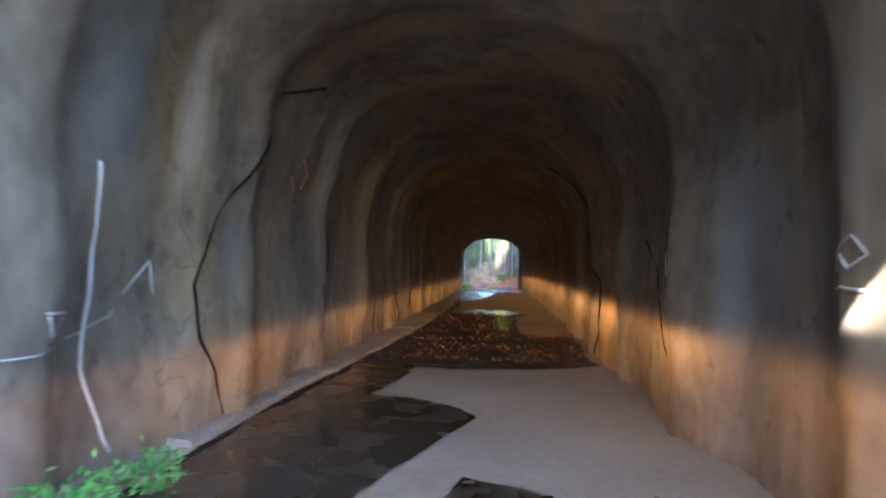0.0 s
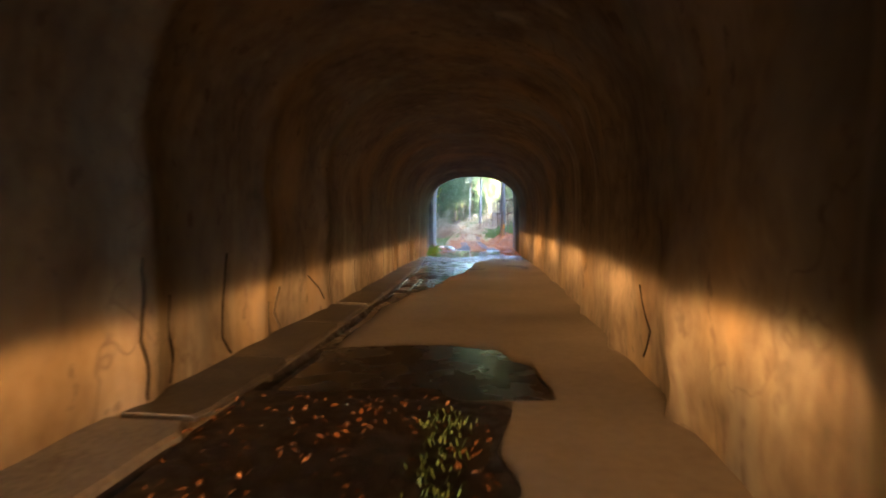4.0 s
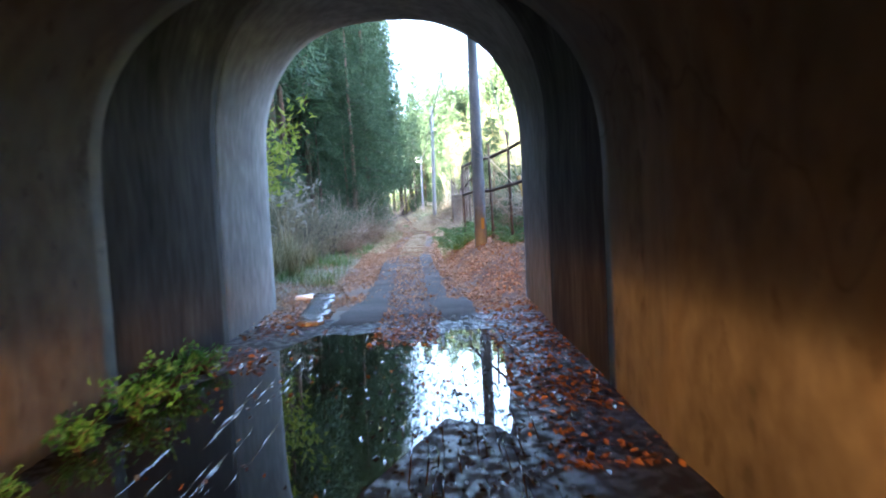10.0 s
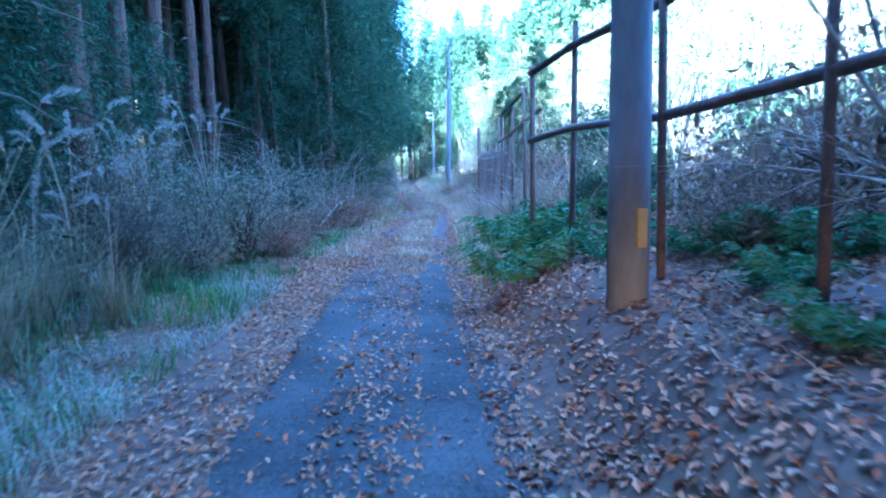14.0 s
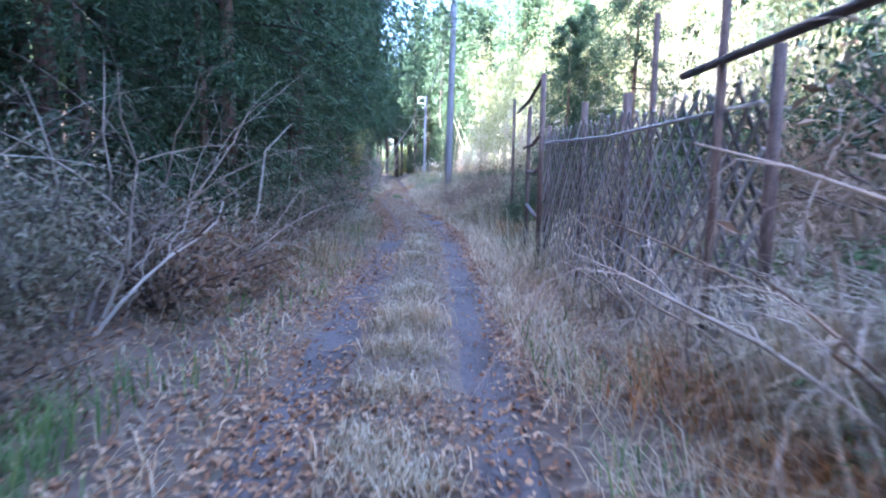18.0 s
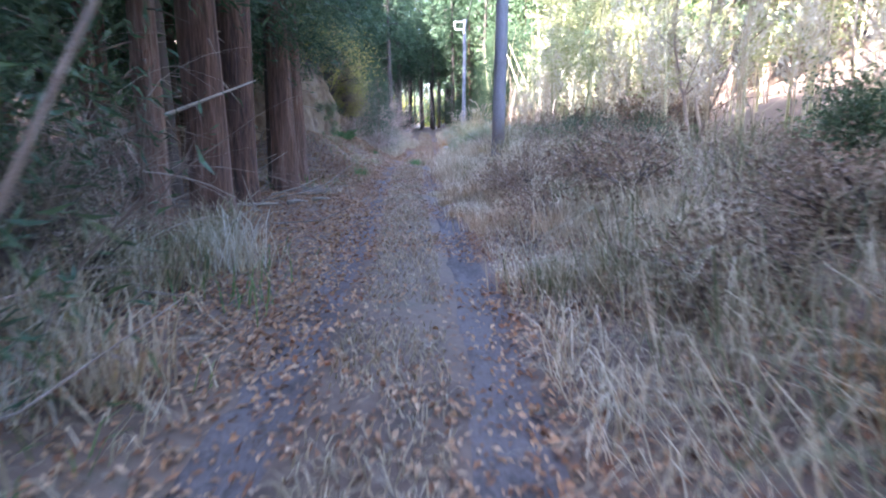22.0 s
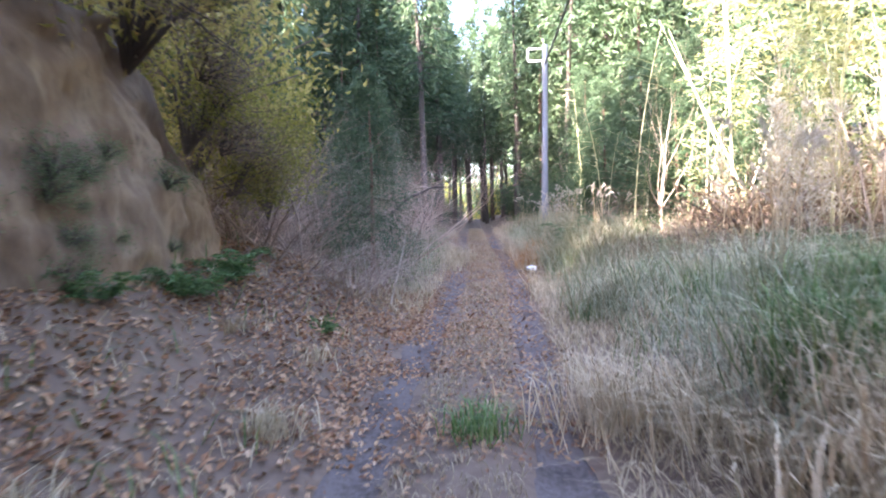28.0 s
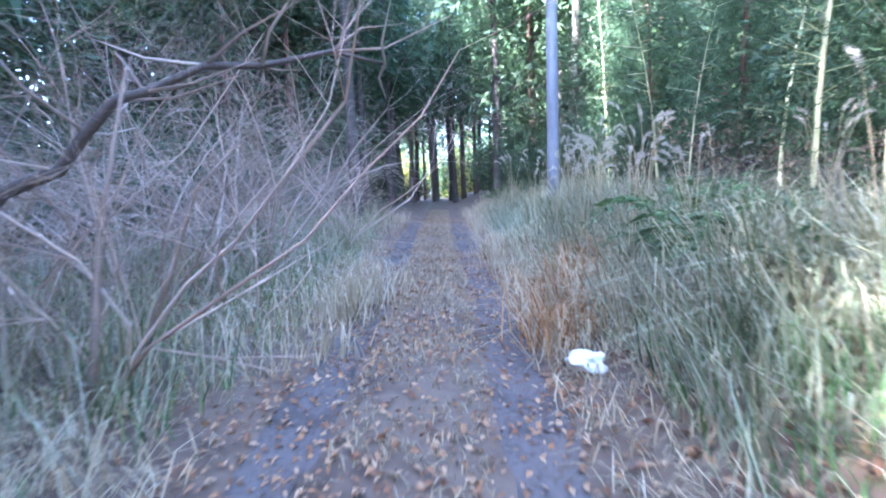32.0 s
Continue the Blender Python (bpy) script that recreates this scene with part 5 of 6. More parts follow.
for x, y, a, sc, k in scatter(14, 68, 56.5, 66, 2.1, 3.6):
    bush("fern_bush", fern_kind, x, y, a, sc * .7, "bright green fern and bamboo-grass bush on the verge", "bush", "green bushes of the verge")
for x, y, a, sc, k in scatter(40, 69, 58, 88, 6, 15):
    plant("bare_sapling", saplings[k], x, y, a, sc * 1.5, "thin bare sapling behind the fence", "sapling", "saplings of the bank")
for x, y, sc in ((-4.5, 99.4, .7), (-4.3, 100.7, .75), (-4.7, 102.0, .8)):
    plant("bare_shrub", shrubs_pale[int(y) % 3], x, y, R2.uniform(0, 360), sc, "leafless pale shrub leaning towards the track", "shrub", "bare shrubs beside the track")
for x, y, z, sc in ((-5.9, 99.9, 1.5, .6), (-5.6, 99.3, 1.8, .5), (-6.6, 100.6, 1.6, .6), (-5.4, 98.9, 1.5, .5)):
    bush("yellow_bamboo_clump", yellow_kind, x, y, R2.uniform(0, 360), sc, "yellow-green leafy clump that hangs beside the cliff", "bush", "clumps beside the cliff").location.z += z - .9
for i in range(20):
    y, z, sc = R2.uniform(93.2, 96.6), R2.uniform(.8, 2.3), R2.uniform(.12, .34)
    ob = bush("cliff_creeper", vine_kind, -5.2, y, R2.uniform(0, 360), sc, "green leafy creeper on the cliff face", "bush", "creepers of the cliff")
    ob.matrix_basis = pose(-5.38, y, z - .15, 0, 25, R2.uniform(-30, 30)) @ Matrix.Scale(sc * 1.3, 4)
M["olive_leaf"] = leafy("olive_broad_leaves", [(.22, .21, .055), (.37, .32, .085), (.50, .41, .13), (.30, .21, .08)], 0.5)
olive_kinds = [bush_meshes(130 + i, 2.3, 1.3, 1500, .11, M["olive_leaf"], .35) for i in range(2)]
for x, y, z, sc, tip in ((-5.9, 92.6, 3.2, .8, 20), (-5.8, 94.0, 3.3, .8, 35), (-6.0, 95.4, 3.2, .9, 30), (-5.9, 96.8, 3.0, .9, 30), (-6.2, 98.4, 2.4, 1.0, 25), (-6.9, 99.8, 2.1, .9, 10), (-7.2, 93.4, 3.5, 1.1, 0), (-7.4, 96.0, 3.5, 1.2, 0), (-7.3, 98.9, 2.9, 1.2, 0)):
    ob = bush("olive_bush", olive_kinds[int(y) % 2], x, y, 0, sc, "olive-leaved broadleaf bush above the earth cliff", "bush", "bushes of the cliff's edge")
    ob.matrix_basis = pose(x, y, z, 0, tip, R4.uniform(-40, 40)) @ Matrix.Scale(sc, 4)
for i in range(16):
    bush("undergrowth_bush", ever_kind_far, R4.uniform(-27, -15), R4.uniform(103, 126), R4.uniform(0, 360), R4.uniform(1.6, 2.3), "dark undergrowth bush deep in the wood", "bush", "undergrowth of the far wood")
for x, y, a, sc, k in scatter(14, 74, 71, 81, 2.4, 5):
    bush("withered_bush", brush_kind, x, y, a, sc * .6, "withered brown bush past the gate frame", "bush", "withered bushes")


for x, y, a, sc, k in scatter(8, 71, 99, 113, 2.6, 5.0):
    bush("withered_bush", brush_kind, x, y, a, sc * .65, "withered brown bush in the tall grass", "bush", "withered bushes")
for x, y, a, sc, k in scatter(16, 72, 98, 113, 2.2, 5.5):
    plant("bare_shrub", (shrubs_pale if k else shrubs_dark)[k], x, y, a, sc * .6, "leafless brush among the tall grass", "shrub", "brush of the verge")
for x, y, a, sc, k in scatter(4, 73, 96, 104, 2.2, 4.5):
    bush("fern_bush", fern_kind, x, y, a, sc * .6, "green fern bush in the verge", "bush", "green bushes of the verge")
for x, y, sc in ((1.9, 87.2, .45), (2.6, 88.8, .5), (3.2, 86.3, .5), (1.6, 90.6, .4), (2.6, 91.5, .5)):
    bush("evergreen_bush", ever_kind, x, y, R2.uniform(0, 360), sc, "dark evergreen bush in the verge", "bush", "evergreen bushes")
for x, y, z, sc, tip in ((-5.6, 98.4, 3.5, .5, 115), (-5.4, 97.6, 3.7, .5, 125), (-5.9, 99.0, 3.1, .55, 110), (-5.2, 96.8, 3.9, .45, 130)):
    ob = plant("hanging_shrub", shrubs_dark[int(y) % 3], x, y, 0, sc, "dark leafless shrub that hangs over the cliff's edge", "shrub", "shrubs of the cliff's edge")
    ob.matrix_basis = pose(x + .25, y - .9, cliff_top(y - .9) + .05, 0, tip, R2.uniform(-40, 40)) @ Matrix.Scale(sc, 4)
for x, y, z, sc, k in ((-5.45, 97.4, 3.55, .42, 0), (-5.5, 98.0, 3.1, .5, 1), (-5.55, 98.6, 2.7, .5, 1), (-5.75, 99.2, 2.2, .5, 0), (-5.35, 96.7, 3.85, .45, 1), (-5.7, 98.4, 3.5, .3, 2), (-5.9, 99.3, 2.9, .35, 2), (-5.3, 95.8, 4.0, .5, 0), (-5.2, 94.8, 4.05, .5, 1)):
    ob = bush("cliff_top_bush", (olive_kinds[0], brush_kind, yellow_kind)[k], x, y, 0, sc, "leafy bush that hangs over the cliff's edge", "bush", "bushes of the cliff's edge")
    ob.matrix_basis = pose(x + .1, y - .8, cliff_top(y - .8) + .02, 0, R2.uniform(30, 70), R2.uniform(-40, 40)) @ Matrix.Scale(sc, 4)



# ---- grass, litter ----
def grass(name, spans, height_range, width, lean, material, label, seed, even=0.0):
    sets = []
    for i, (n, y0, y1, d0, d1) in enumerate(spans):
        p, rng = ground_points(n, y0, y1, d0, d1, seed + i)
        h0 = height_range[0]
        clump = np.array([noise.noise((q[0] * 1.1, q[1] * 1.1, seed * .37)) for q in p])
        keep = clump > rng.uniform(-.3, .35, n) - even
        p, clump = p[keep], clump[keep]
        clear = ~((np.abs(p[:, 0] - -1.95) < .27) & (p[:, 1] > 104.8) & (p[:, 1] < 106.9)) | (h0 < .1)
        p, clump = p[clear], clump[clear]
        h = rng.uniform(*height_range, len(p)) * (.75 + .8 * np.clip(clump, 0, .6))
        sets.append(blades(p, h, width, rng.uniform(lean * .4, lean * 1.6, len(p)), rng))
    v, f = joined(*sets)
    return thing(name, mesh_of(name, v, f, material), label, "grass", kind="stuff")


grass("dry_grass_strip", [(8500, 58, 78, -.36, .36), (5000, 78, 90, -.36, .36), (15000, 90, 130, -.40, .40)], (.025, .11), .010, 1.3, M["dry_flat"], "short flattened dry grass between the wheel ruts", 200, .3)
grass("dry_verge_grass", [(6000, 62, 78, .95, 2.6), (5000, 78, 92, 1.2, 3.2), (14000, 90, 128, .9, 3.6), (5000, 101, 114, .8, 2.8), (3500, 100, 125, -2.6, -.95)], (.12, .60), .009, 1.25, M["dry"], "dry tan grass along the verge", 210)
grass("low_dry_grass", [(1800, 60, 76, -2.4, -.95), (16000, 78, 104, .9, 3.6), (3000, 100, 106, -2.6, -.95), (2500, 102, 110, .85, 2.4), (2600, 86, 99, -4.6, -1.0)], (.05, .22), .009, 1.4, M["dry"], "low bent dry grass beside the ruts", 260, .25)
grass("straw_grass", [(11000, 86, 104, .9, 4.4), (5000, 66, 86, .95, 2.8), (3500, 57, 66, 1.0, 3.0), (2500, 102, 113, .9, 3.2), (1800, 104, 116, -4.5, -1.0), (700, 60, 80, -2.6, -.95)], (.08, .34), .009, 1.5, M["dry"], "matted straw-coloured grass of the verge", 283, .55)
grass("tall_grass", [(6000, 66, 80, 1.5, 5), (2500, 80, 92, 2.4, 5), (10000, 99, 126, 1.9, 5.5), (3500, 103, 113, 1.4, 3.0), (3500, 92, 100, 3.0, 6), (9000, 105, 126, -5, -1.6), (5500, 50, 60, -6.5, -3.6)], (.35, 1.05), .012, 1.15, M["mixed_grass"], "tall half-dry weedy grass", 220)
grass("green_grass", [(6000, 50, 64, -3.4, -1.6), (4000, 96, 126, 1.4, 3.6), (3000, 101, 114, 1.2, 3.0), (800, 60, 80, -2.2, -1.0), (1200, 56, 66, 1.0, 2.4), (5200, 102, 118, -4.8, -1.2), (900, 86, 99, -4.8, -1.2)], (.12, .45), .012, .8, M["green_grass"], "green grass tufts on the verge", 230)
M["pale_reed"] = leafy("grey_green_reed_blades", [(.13, .16, .085), (.23, .25, .145), (.34, .34, .22), (.46, .43, .31)], 0.35)
M["rust_grass"] = leafy("russet_grass_blades", [(.24, .11, .045), (.38, .19, .07), (.50, .29, .12)], 0.35)
grass("grey_reed_grass", [(11000, 99, 118, 1.3, 4.2), (3000, 94, 100, 1.6, 4.0), (3000, 104, 118, -4.4, -1.3)], (.4, 1.0), .010, 1.1, M["pale_reed"], "grey-green arching reed grass of the verge", 296, .1)
grass("bank_reeds", [(3600, 59, 65.5, 1.9, 3.4)], (.4, .95), .007, 1.3, M["dry"], "drooping bleached reed grass on the bank", 290)
grass("frosted_grass", [(12000, 49.5, 58, -4.8, -1.5)], (.06, .26), .008, 1.2, M["frost"], "pale bleached grass beside the asphalt", 240)


def litter(name, spans, size, material, label, seed, lift=.02):
    sets = []
    for i, (n, y0, y1, d0, d1) in enumerate(spans):
        p, rng = ground_points(n, y0, y1, d0, d1, seed + i, lift)
        keep = np.array([noise.noise((q[0] * .8, q[1] * .8, seed * .11)) for q in p]) > rng.uniform(-.6, .1, n)
        p = p[keep]
        sets.append(flat_leaves(p, rng.uniform(.6, 1.4, len(p)) * size, rng))
    v, f = joined(*sets)
    return thing(name, mesh_of(name, v, f, material), label, "leaves", kind="stuff")


litter("fallen_leaves", [(30000, 47.6, 60, -4.5, -.75), (34000, 47.6, 62, .65, 4.8), (3000, 47.5, 62, -.35, .3), (1300, 47.5, 60, -.9, .9), (7000, 57, 72, .8, 3.2), (34000, 58, 92, -5, -.85), (7000, 56, 72, -1.7, -.4), (17000, 89, 103, -5.2, -.7), (14000, 58, 92, .8, 2.6), (11000, 74, 100, -1.0, 1.0), (16000, 76, 92, -3.4, -.6), (9000, 62, 84, .7, 3.0), (15000, 88, 104, -5.0, -.8), (5000, 60, 125, -.45, .45), (9000, 60, 125, -1, 1), (7000, 97, 114, -1.1, 1.1), (4500, 59.2, 64, -1.0, 1.0), (9000, 97, 125, -4.5, -.8)], .048, M["litter"], "brown fallen leaves on the ground", 300)


litter("fallen_leaves", [(13000, 89, 103.5, -5.4, -.9), (8000, 47.8, 58, .7, 4.5), (3000, 104, 114, .8, 2.6)], .064, M["litter"], "large curled brown leaves on the slope and the track", 340)


def floor_litter(name, n, x0, x1, y0, y1, size, material, label, seed, z=.034):
    rng = np.random.default_rng(seed)
    p = np.stack([rng.uniform(x0, x1, n), rng.uniform(y0, y1, n), np.full(n, z)], 1)
    keep = np.array([noise.noise((q[0] * 1.4, q[1] * .9, seed)) for q in p]) > rng.uniform(-.5, .3, n)
    v, f = flat_leaves(p[keep], rng.uniform(.6, 1.4, keep.sum()) * size, rng)
    return thing(name, mesh_of(name, v, f, material), label, "leaves", kind="stuff")


floor_litter("tunnel_leaves", 1600, -1.9, 1.3, 10, 14.2, .055, M["wet_litter"], "wet red-brown leaves on the mud in the tunnel", 400)
floor_litter("tunnel_leaves", 1200, -1.9, .4, 14.2, 20, .055, M["wet_litter"], "wet red-brown leaves on the mud in the tunnel", 401)
floor_litter("tunnel_leaves", 2200, 1.15, 1.95, 41, 46.6, .06, M["wet_litter"], "wet brown leaves washed along the tunnel wall", 402)
floor_litter("fallen_leaves", 1300, -2.0, -.95, 46.2, 48.6, .06, M["litter"], "brown fallen leaves beside the tunnel mouth", 406, .045)
floor_litter("fallen_leaves", 1300, 1.1, 2.0, 46.2, 48.6, .06, M["litter"], "brown fallen leaves beside the tunnel mouth", 407, .045)
floor_litter("fallen_leaves", 700, -.2, .55, 44.9, 48.4, .055, M["litter"], "brown fallen leaves between the wheel tracks", 408, .045)
floor_litter("tunnel_leaves", 700, -.2, .6, 44.4, 46.6, .06, M["wet_litter"], "wet brown leaves between the wheel marks", 404)
floor_litter("tunnel_leaves", 700, -1.9, -1.1, 43.5, 47.5, .07, M["wet_litter"], "wet brown leaves beside the edging stones", 405)
floor_litter("tunnel_leaves", 420, -1.6, 1.2, 38, 46.4, .045, M["wet_litter"], "wet brown leaves floating at the puddle's edge", 403)

# ---- poles, fences, cliff ----
def utility_pole(x, y, tall, r, lean, label):
    ob = thing("utility_pole", None, label, "pole")
    z0 = float(height(x, y))
    ob.matrix_basis = pose(x, y, z0 - .1, 0, lean, 0)
    zs = np.linspace(0, tall, 8)
    piece("shaft", Build().tube([(0, 0, z) for z in zs], [r * (1 - .25 * z / tall) for z in zs], 14).mesh("shaft", M["pole"]), ob)
    return ob


p1 = utility_pole(1.62, 53.0, 8.5, .145, 0, "dark grey utility pole on the bank beside the lane")
piece("marker_plate", Build().box((.075, .02, .26), pose(.05, -.138, .62, 0, 0, 20)).mesh("marker_plate", M["yellow"], True), p1, "faded yellow marker plate near its foot")
utility_pole(.25, 88.6, 9.0, .155, 1.0, "grey steel utility pole in the verge grass")
p3 = utility_pole(-1.38, 116.4, 7.25, .135, .5, "slim grey utility pole with a small cross frame at its top")
fr = Build()
for a, b in (((-.65, 0, 7.1), (.05, 0, 7.1)), ((-.65, 0, 6.63), (.05, 0, 6.63)), ((-.65, 0, 6.63), (-.65, 0, 7.1))):
    fr.tube([a, b], .04, 6)
piece("cross_frame", fr.mesh("cross_frame", M["chalk"]), p3, "pale steel bracket frame")


def cable(a, b, sag, r, label):
    pts = [tuple(Vector(a).lerp(Vector(b), i / 14) - Vector((0, 0, sag * 4 * (i / 14) * (1 - i / 14)))) for i in range(15)]
    thing("overhead_cable", Build().tube(pts, r, 5).mesh("overhead_cable", M["wire"]), label, "cable")


cable((-1.33, 116.4, 7.25), (.3, 88.6, 8.7), .5, .035, "grey overhead cable between the poles")
cable((.25, 88.6, 8.6), (1.62, 53.0, 8.3), .7, .03, "grey overhead cable between the poles")


def post(x, y, z0, z1, r, lean=(0, 0)):
    return Build().tube([(x, y, z0), (x + lean[0] * .5, y + lean[1] * .5, (z0 + z1) / 2), (x + lean[0], y + lean[1], z1)], [r, r * .95, r * .9], 7)


# pipe fence on the bank near the tunnel
fence = thing("pipe_fence", None, "old rusty pipe fence with two sagging rails on the bank", "fence")
for x, y, top in ((2.95, 49.0, 3.4), (2.25, 51.75, 3.1), (1.95, 53.3, 3.0), (1.62, 55.1, 2.95), (1.4, 56.45, 2.75)):
    piece("fence_post", post(x, y, float(height(x, y)) - .2, top, .034, (R2.uniform(-.05, .05), 0)).mesh("fence_post", M["rust"]), fence)
for z, sg in ((1.92, .05), (2.72, .04)):
    piece("rail", Build().tube([(2.75, 48.8, z + .18), (2.25, 51.75, z + .02), (1.95, 53.3, z - sg), (1.62, 55.1, z), (1.38, 56.5, z - .05)], .04, 7).mesh("rail", M["rust"]), fence)
fence = thing("pipe_fence", None, "old rusty pipe fence with sagging rails above the undergrowth", "fence")
for x, y, top in ((1.75, 60.2, 3.0), (1.7, 62.2, 2.9), (1.62, 64.0, 2.9)):
    piece("fence_post", post(x, y, float(height(x, y)) - .2, top, .034, (R2.uniform(-.05, .05), 0)).mesh("fence_post", M["rust"]), fence)
piece("rail", Build().tube([(1.8, 58.6, 2.45), (1.75, 60.2, 2.42), (1.68, 62.4, 2.3), (1.6, 64.6, 2.25)], .030, 7).mesh("rail", M["rust"]), fence)
piece("rail", Build().tube([(1.75, 60.2, 2.95), (1.62, 64.0, 2.85)], .035, 7).mesh("rail", M["rust"]), fence)

# yellow guy guard
guy = thing("guy_wire", Build().tube([(2.78, 51.35, .3), (1.75, 52.3, 5.2)], .012, 5).mesh("guy_wire", M["wire"]), "steel guy wire of the pole, anchored in the bank", "wire")
piece("guard", Build().tube([(2.76, 51.33, .40), (2.42, 51.6, 2.12)], .05, 8).mesh("guard", M["yellow"]), guy, "faded yellow plastic guard")

# lattice fence with its gate frame
lat = thing("lattice_fence", None, "weathered grey lattice fence of crossed wooden slats", "fence")
A, B, TOP, LOW = Vector((1.32, 69.0, 0)), Vector((1.75, 63.6, 0)), 2.05, .25
along = (B - A)
ln = along.length
along.normalize()
step, rise = .19, (TOP - LOW)
run = rise * .8
face = Vector((along.y, -along.x, 0)).normalized()
for side, off in ((1, .009), (-1, -.009)):
    for i in range(int((ln + run) / step) + 1):
        s0 = i * step - run + R2.uniform(-.012, .012)
        s1 = s0 + run
        z0, z1 = LOW - R2.uniform(0, .06), TOP + R2.uniform(-.01, .10)
        u0, u1 = max(0, -s0 / run), min(1, (ln - s0) / run)
        if u1 - u0 < .04:
            continue
        up = [(A + along * (s0 + run * u) + face * off, z0 + (z1 - z0) * (u if side > 0 else 1 - u)) for u in (u0, u1)]
        q0, q1 = [Vector((q.x, q.y, z)) for q, z in up]
        way = (q1 - q0).normalized()
        m = Matrix((way.cross(face), face, way)).transposed().to_4x4()
        m.translation = (q0 + q1) / 2
        # one layer is painted paler for the light it catches, the other darker
        piece("slat", Build().box((.030, .011, (q1 - q0).length), m).mesh("slat", M["slat"] if side > 0 else M["slat_shaded"], True), lat)
for s0, top, r in ((0, 2.2, .035), (1.65, 2.35, .045), (3.0, 2.3, .05), (3.6, 2.9, .03), (ln, 2.3, .045)):
    q = A + along * s0
    piece("fence_post", post(q.x + .05, q.y, float(height(q.x, q.y)) - .2, top, r).mesh("fence_post", M["rust"]), lat)
piece("rail", Build().tube([tuple(A + along * .05 + face * .03 + Vector((0, 0, 1.95))), tuple(A + along * ln * .5 + face * .03 + Vector((0, 0, 1.9))), tuple(B + face * .03 + Vector((0, 0, 1.96)))], .014, 6).mesh("rail", M["slat"]), lat)
gate = thing("gate_frame", None, "tall rusty pipe gate frame at the end of the lattice fence", "gate")
for x, y, top in ((1.30, 69.2, 2.95), (1.42, 71.4, 2.7), (1.62, 75.5, 3.3)):
    piece("gate_post", post(x, y, float(height(x, y)) - .2, top, .042).mesh("gate_post", M["rust"]), gate)
for a, b in (((1.30, 69.2, 2.9), (1.55, 74.2, 2.85)), ((1.30, 69.2, 2.1), (1.45, 72.2, 2.0)), ((1.30, 69.2, 1.6), (1.42, 71.6, 1.55)), ((1.30, 69.2, .85), (1.42, 71.4, .95))):
    piece("gate_rail", Build().tube([a, tuple((Vector(a) + Vector(b)) / 2 + Vector((.02, 0, -.05))), b], .032, 7).mesh("gate_rail", M["rust"]), gate)

# earth cliff
cv, cf = [], []
cys = np.arange(90.6, 99.3, .13)
rows_c = 38
for i, y in enumerate(cys):
    foot = float(soft_road_x(y)) - 2.75 - .25 * math.sin((y - 87) * .5) - 1.3 * float(smooth(98.0, 99.3, y)) - 1.2 * float(smooth(92.2, 90.6, y))
    for j in range(rows_c):
        u = j / (rows_c - 1)
        z = .3 + (cliff_top(y) - .3) * u
        q = .20 * noise.noise((y * .5, z * .5, 4)) + .2 * noise.noise((y * 1.6, z * 1.4, 8)) + .09 * noise.noise((y * 3.4, z * 4.2, 2)) + .04 * noise.noise((y * 8, z * 9, 6))
        cv.append((foot - .75 * u ** 1.2 + q, y + .2 * noise.noise((y, z, 9)), z))
for i in range(len(cys) - 1):
    for j in range(rows_c - 1):
        a = i * rows_c + j
        cf.append((a, a + rows_c, a + rows_c + 1, a + 1))
m0 = len(cv)
cv += [(x - 2.5, y, z) for x, y, z in cv]
for i in range(len(cys) - 1):
    a = i * rows_c + rows_c - 1
    cf.append((a, a + rows_c, m0 + a + rows_c, m0 + a))
for i in (0, len(cys) - 1):
    for j in range(rows_c - 1):
        a = i * rows_c + j
        face = (a, a + 1, m0 + a + 1, m0 + a)
        cf.append(face if i else tuple(reversed(face)))
thing("earth_cliff", mesh_of("earth_cliff", cv, cf, M["cliff"], False), "bare tan earth cliff cut beside the track", "cliff", kind="structure")


for i in range(16):
    y = R2.uniform(92.2, 96.2)
    x, top = float(soft_road_x(y)) - R2.uniform(3.3, 3.55), cliff_top(y)
    ln = R2.uniform(.5, 1.5)
    tagged(thing("hanging_root", Build().tube([(x - .3, y, top + .06), (x, y + .05, top - .08), (x + .08, y + R2.uniform(-.2, .2), top - .08 - ln * .4), (x + .05, y + R2.uniform(-.35, .35), top - .08 - ln * .8)], [.03, .028, .016, .005], 5).mesh("hanging_root", M["bark_dark"])), "dark root that hangs from the cliff's edge", "root", "roots of the cliff")



# ---- sticks ----
def stick(name, pts, r, material, label, category="branch"):
    k = len(pts)
    return thing(name, Build().tube(pts, [r * (1 - .8 * i / (k - 1)) for i in range(k)], 7).mesh(name, material), label, category)


stick("leaning_branch", [(-2.75, 67.9, .1), (-2.6, 68.3, 1.0), (-2.55, 68.5, 1.75), (-2.25, 68.8, 2.15)], .03, M["deadwood"], "pale dead branch leaning at the wood's edge")
stick("fallen_log", [(-5.0, 82.7, .22), (-4.4, 83.15, .14), (-3.95, 83.45, .13), (-3.62, 83.74, .11)], .055, M["deadwood"], "tan fallen log at the track's edge", "log")
stick("split_log", [(-3.52, 83.93, .10), (-3.38, 84.06, .12), (-3.22, 84.17, .10)], .05, M["deadwood"], "short pale peeled log on the litter", "log")
stick("split_log", [(-3.2, 84.42, .10), (-3.06, 84.51, .12), (-2.91, 84.58, .10)], .045, M["deadwood"], "short pale peeled log on the litter", "log")
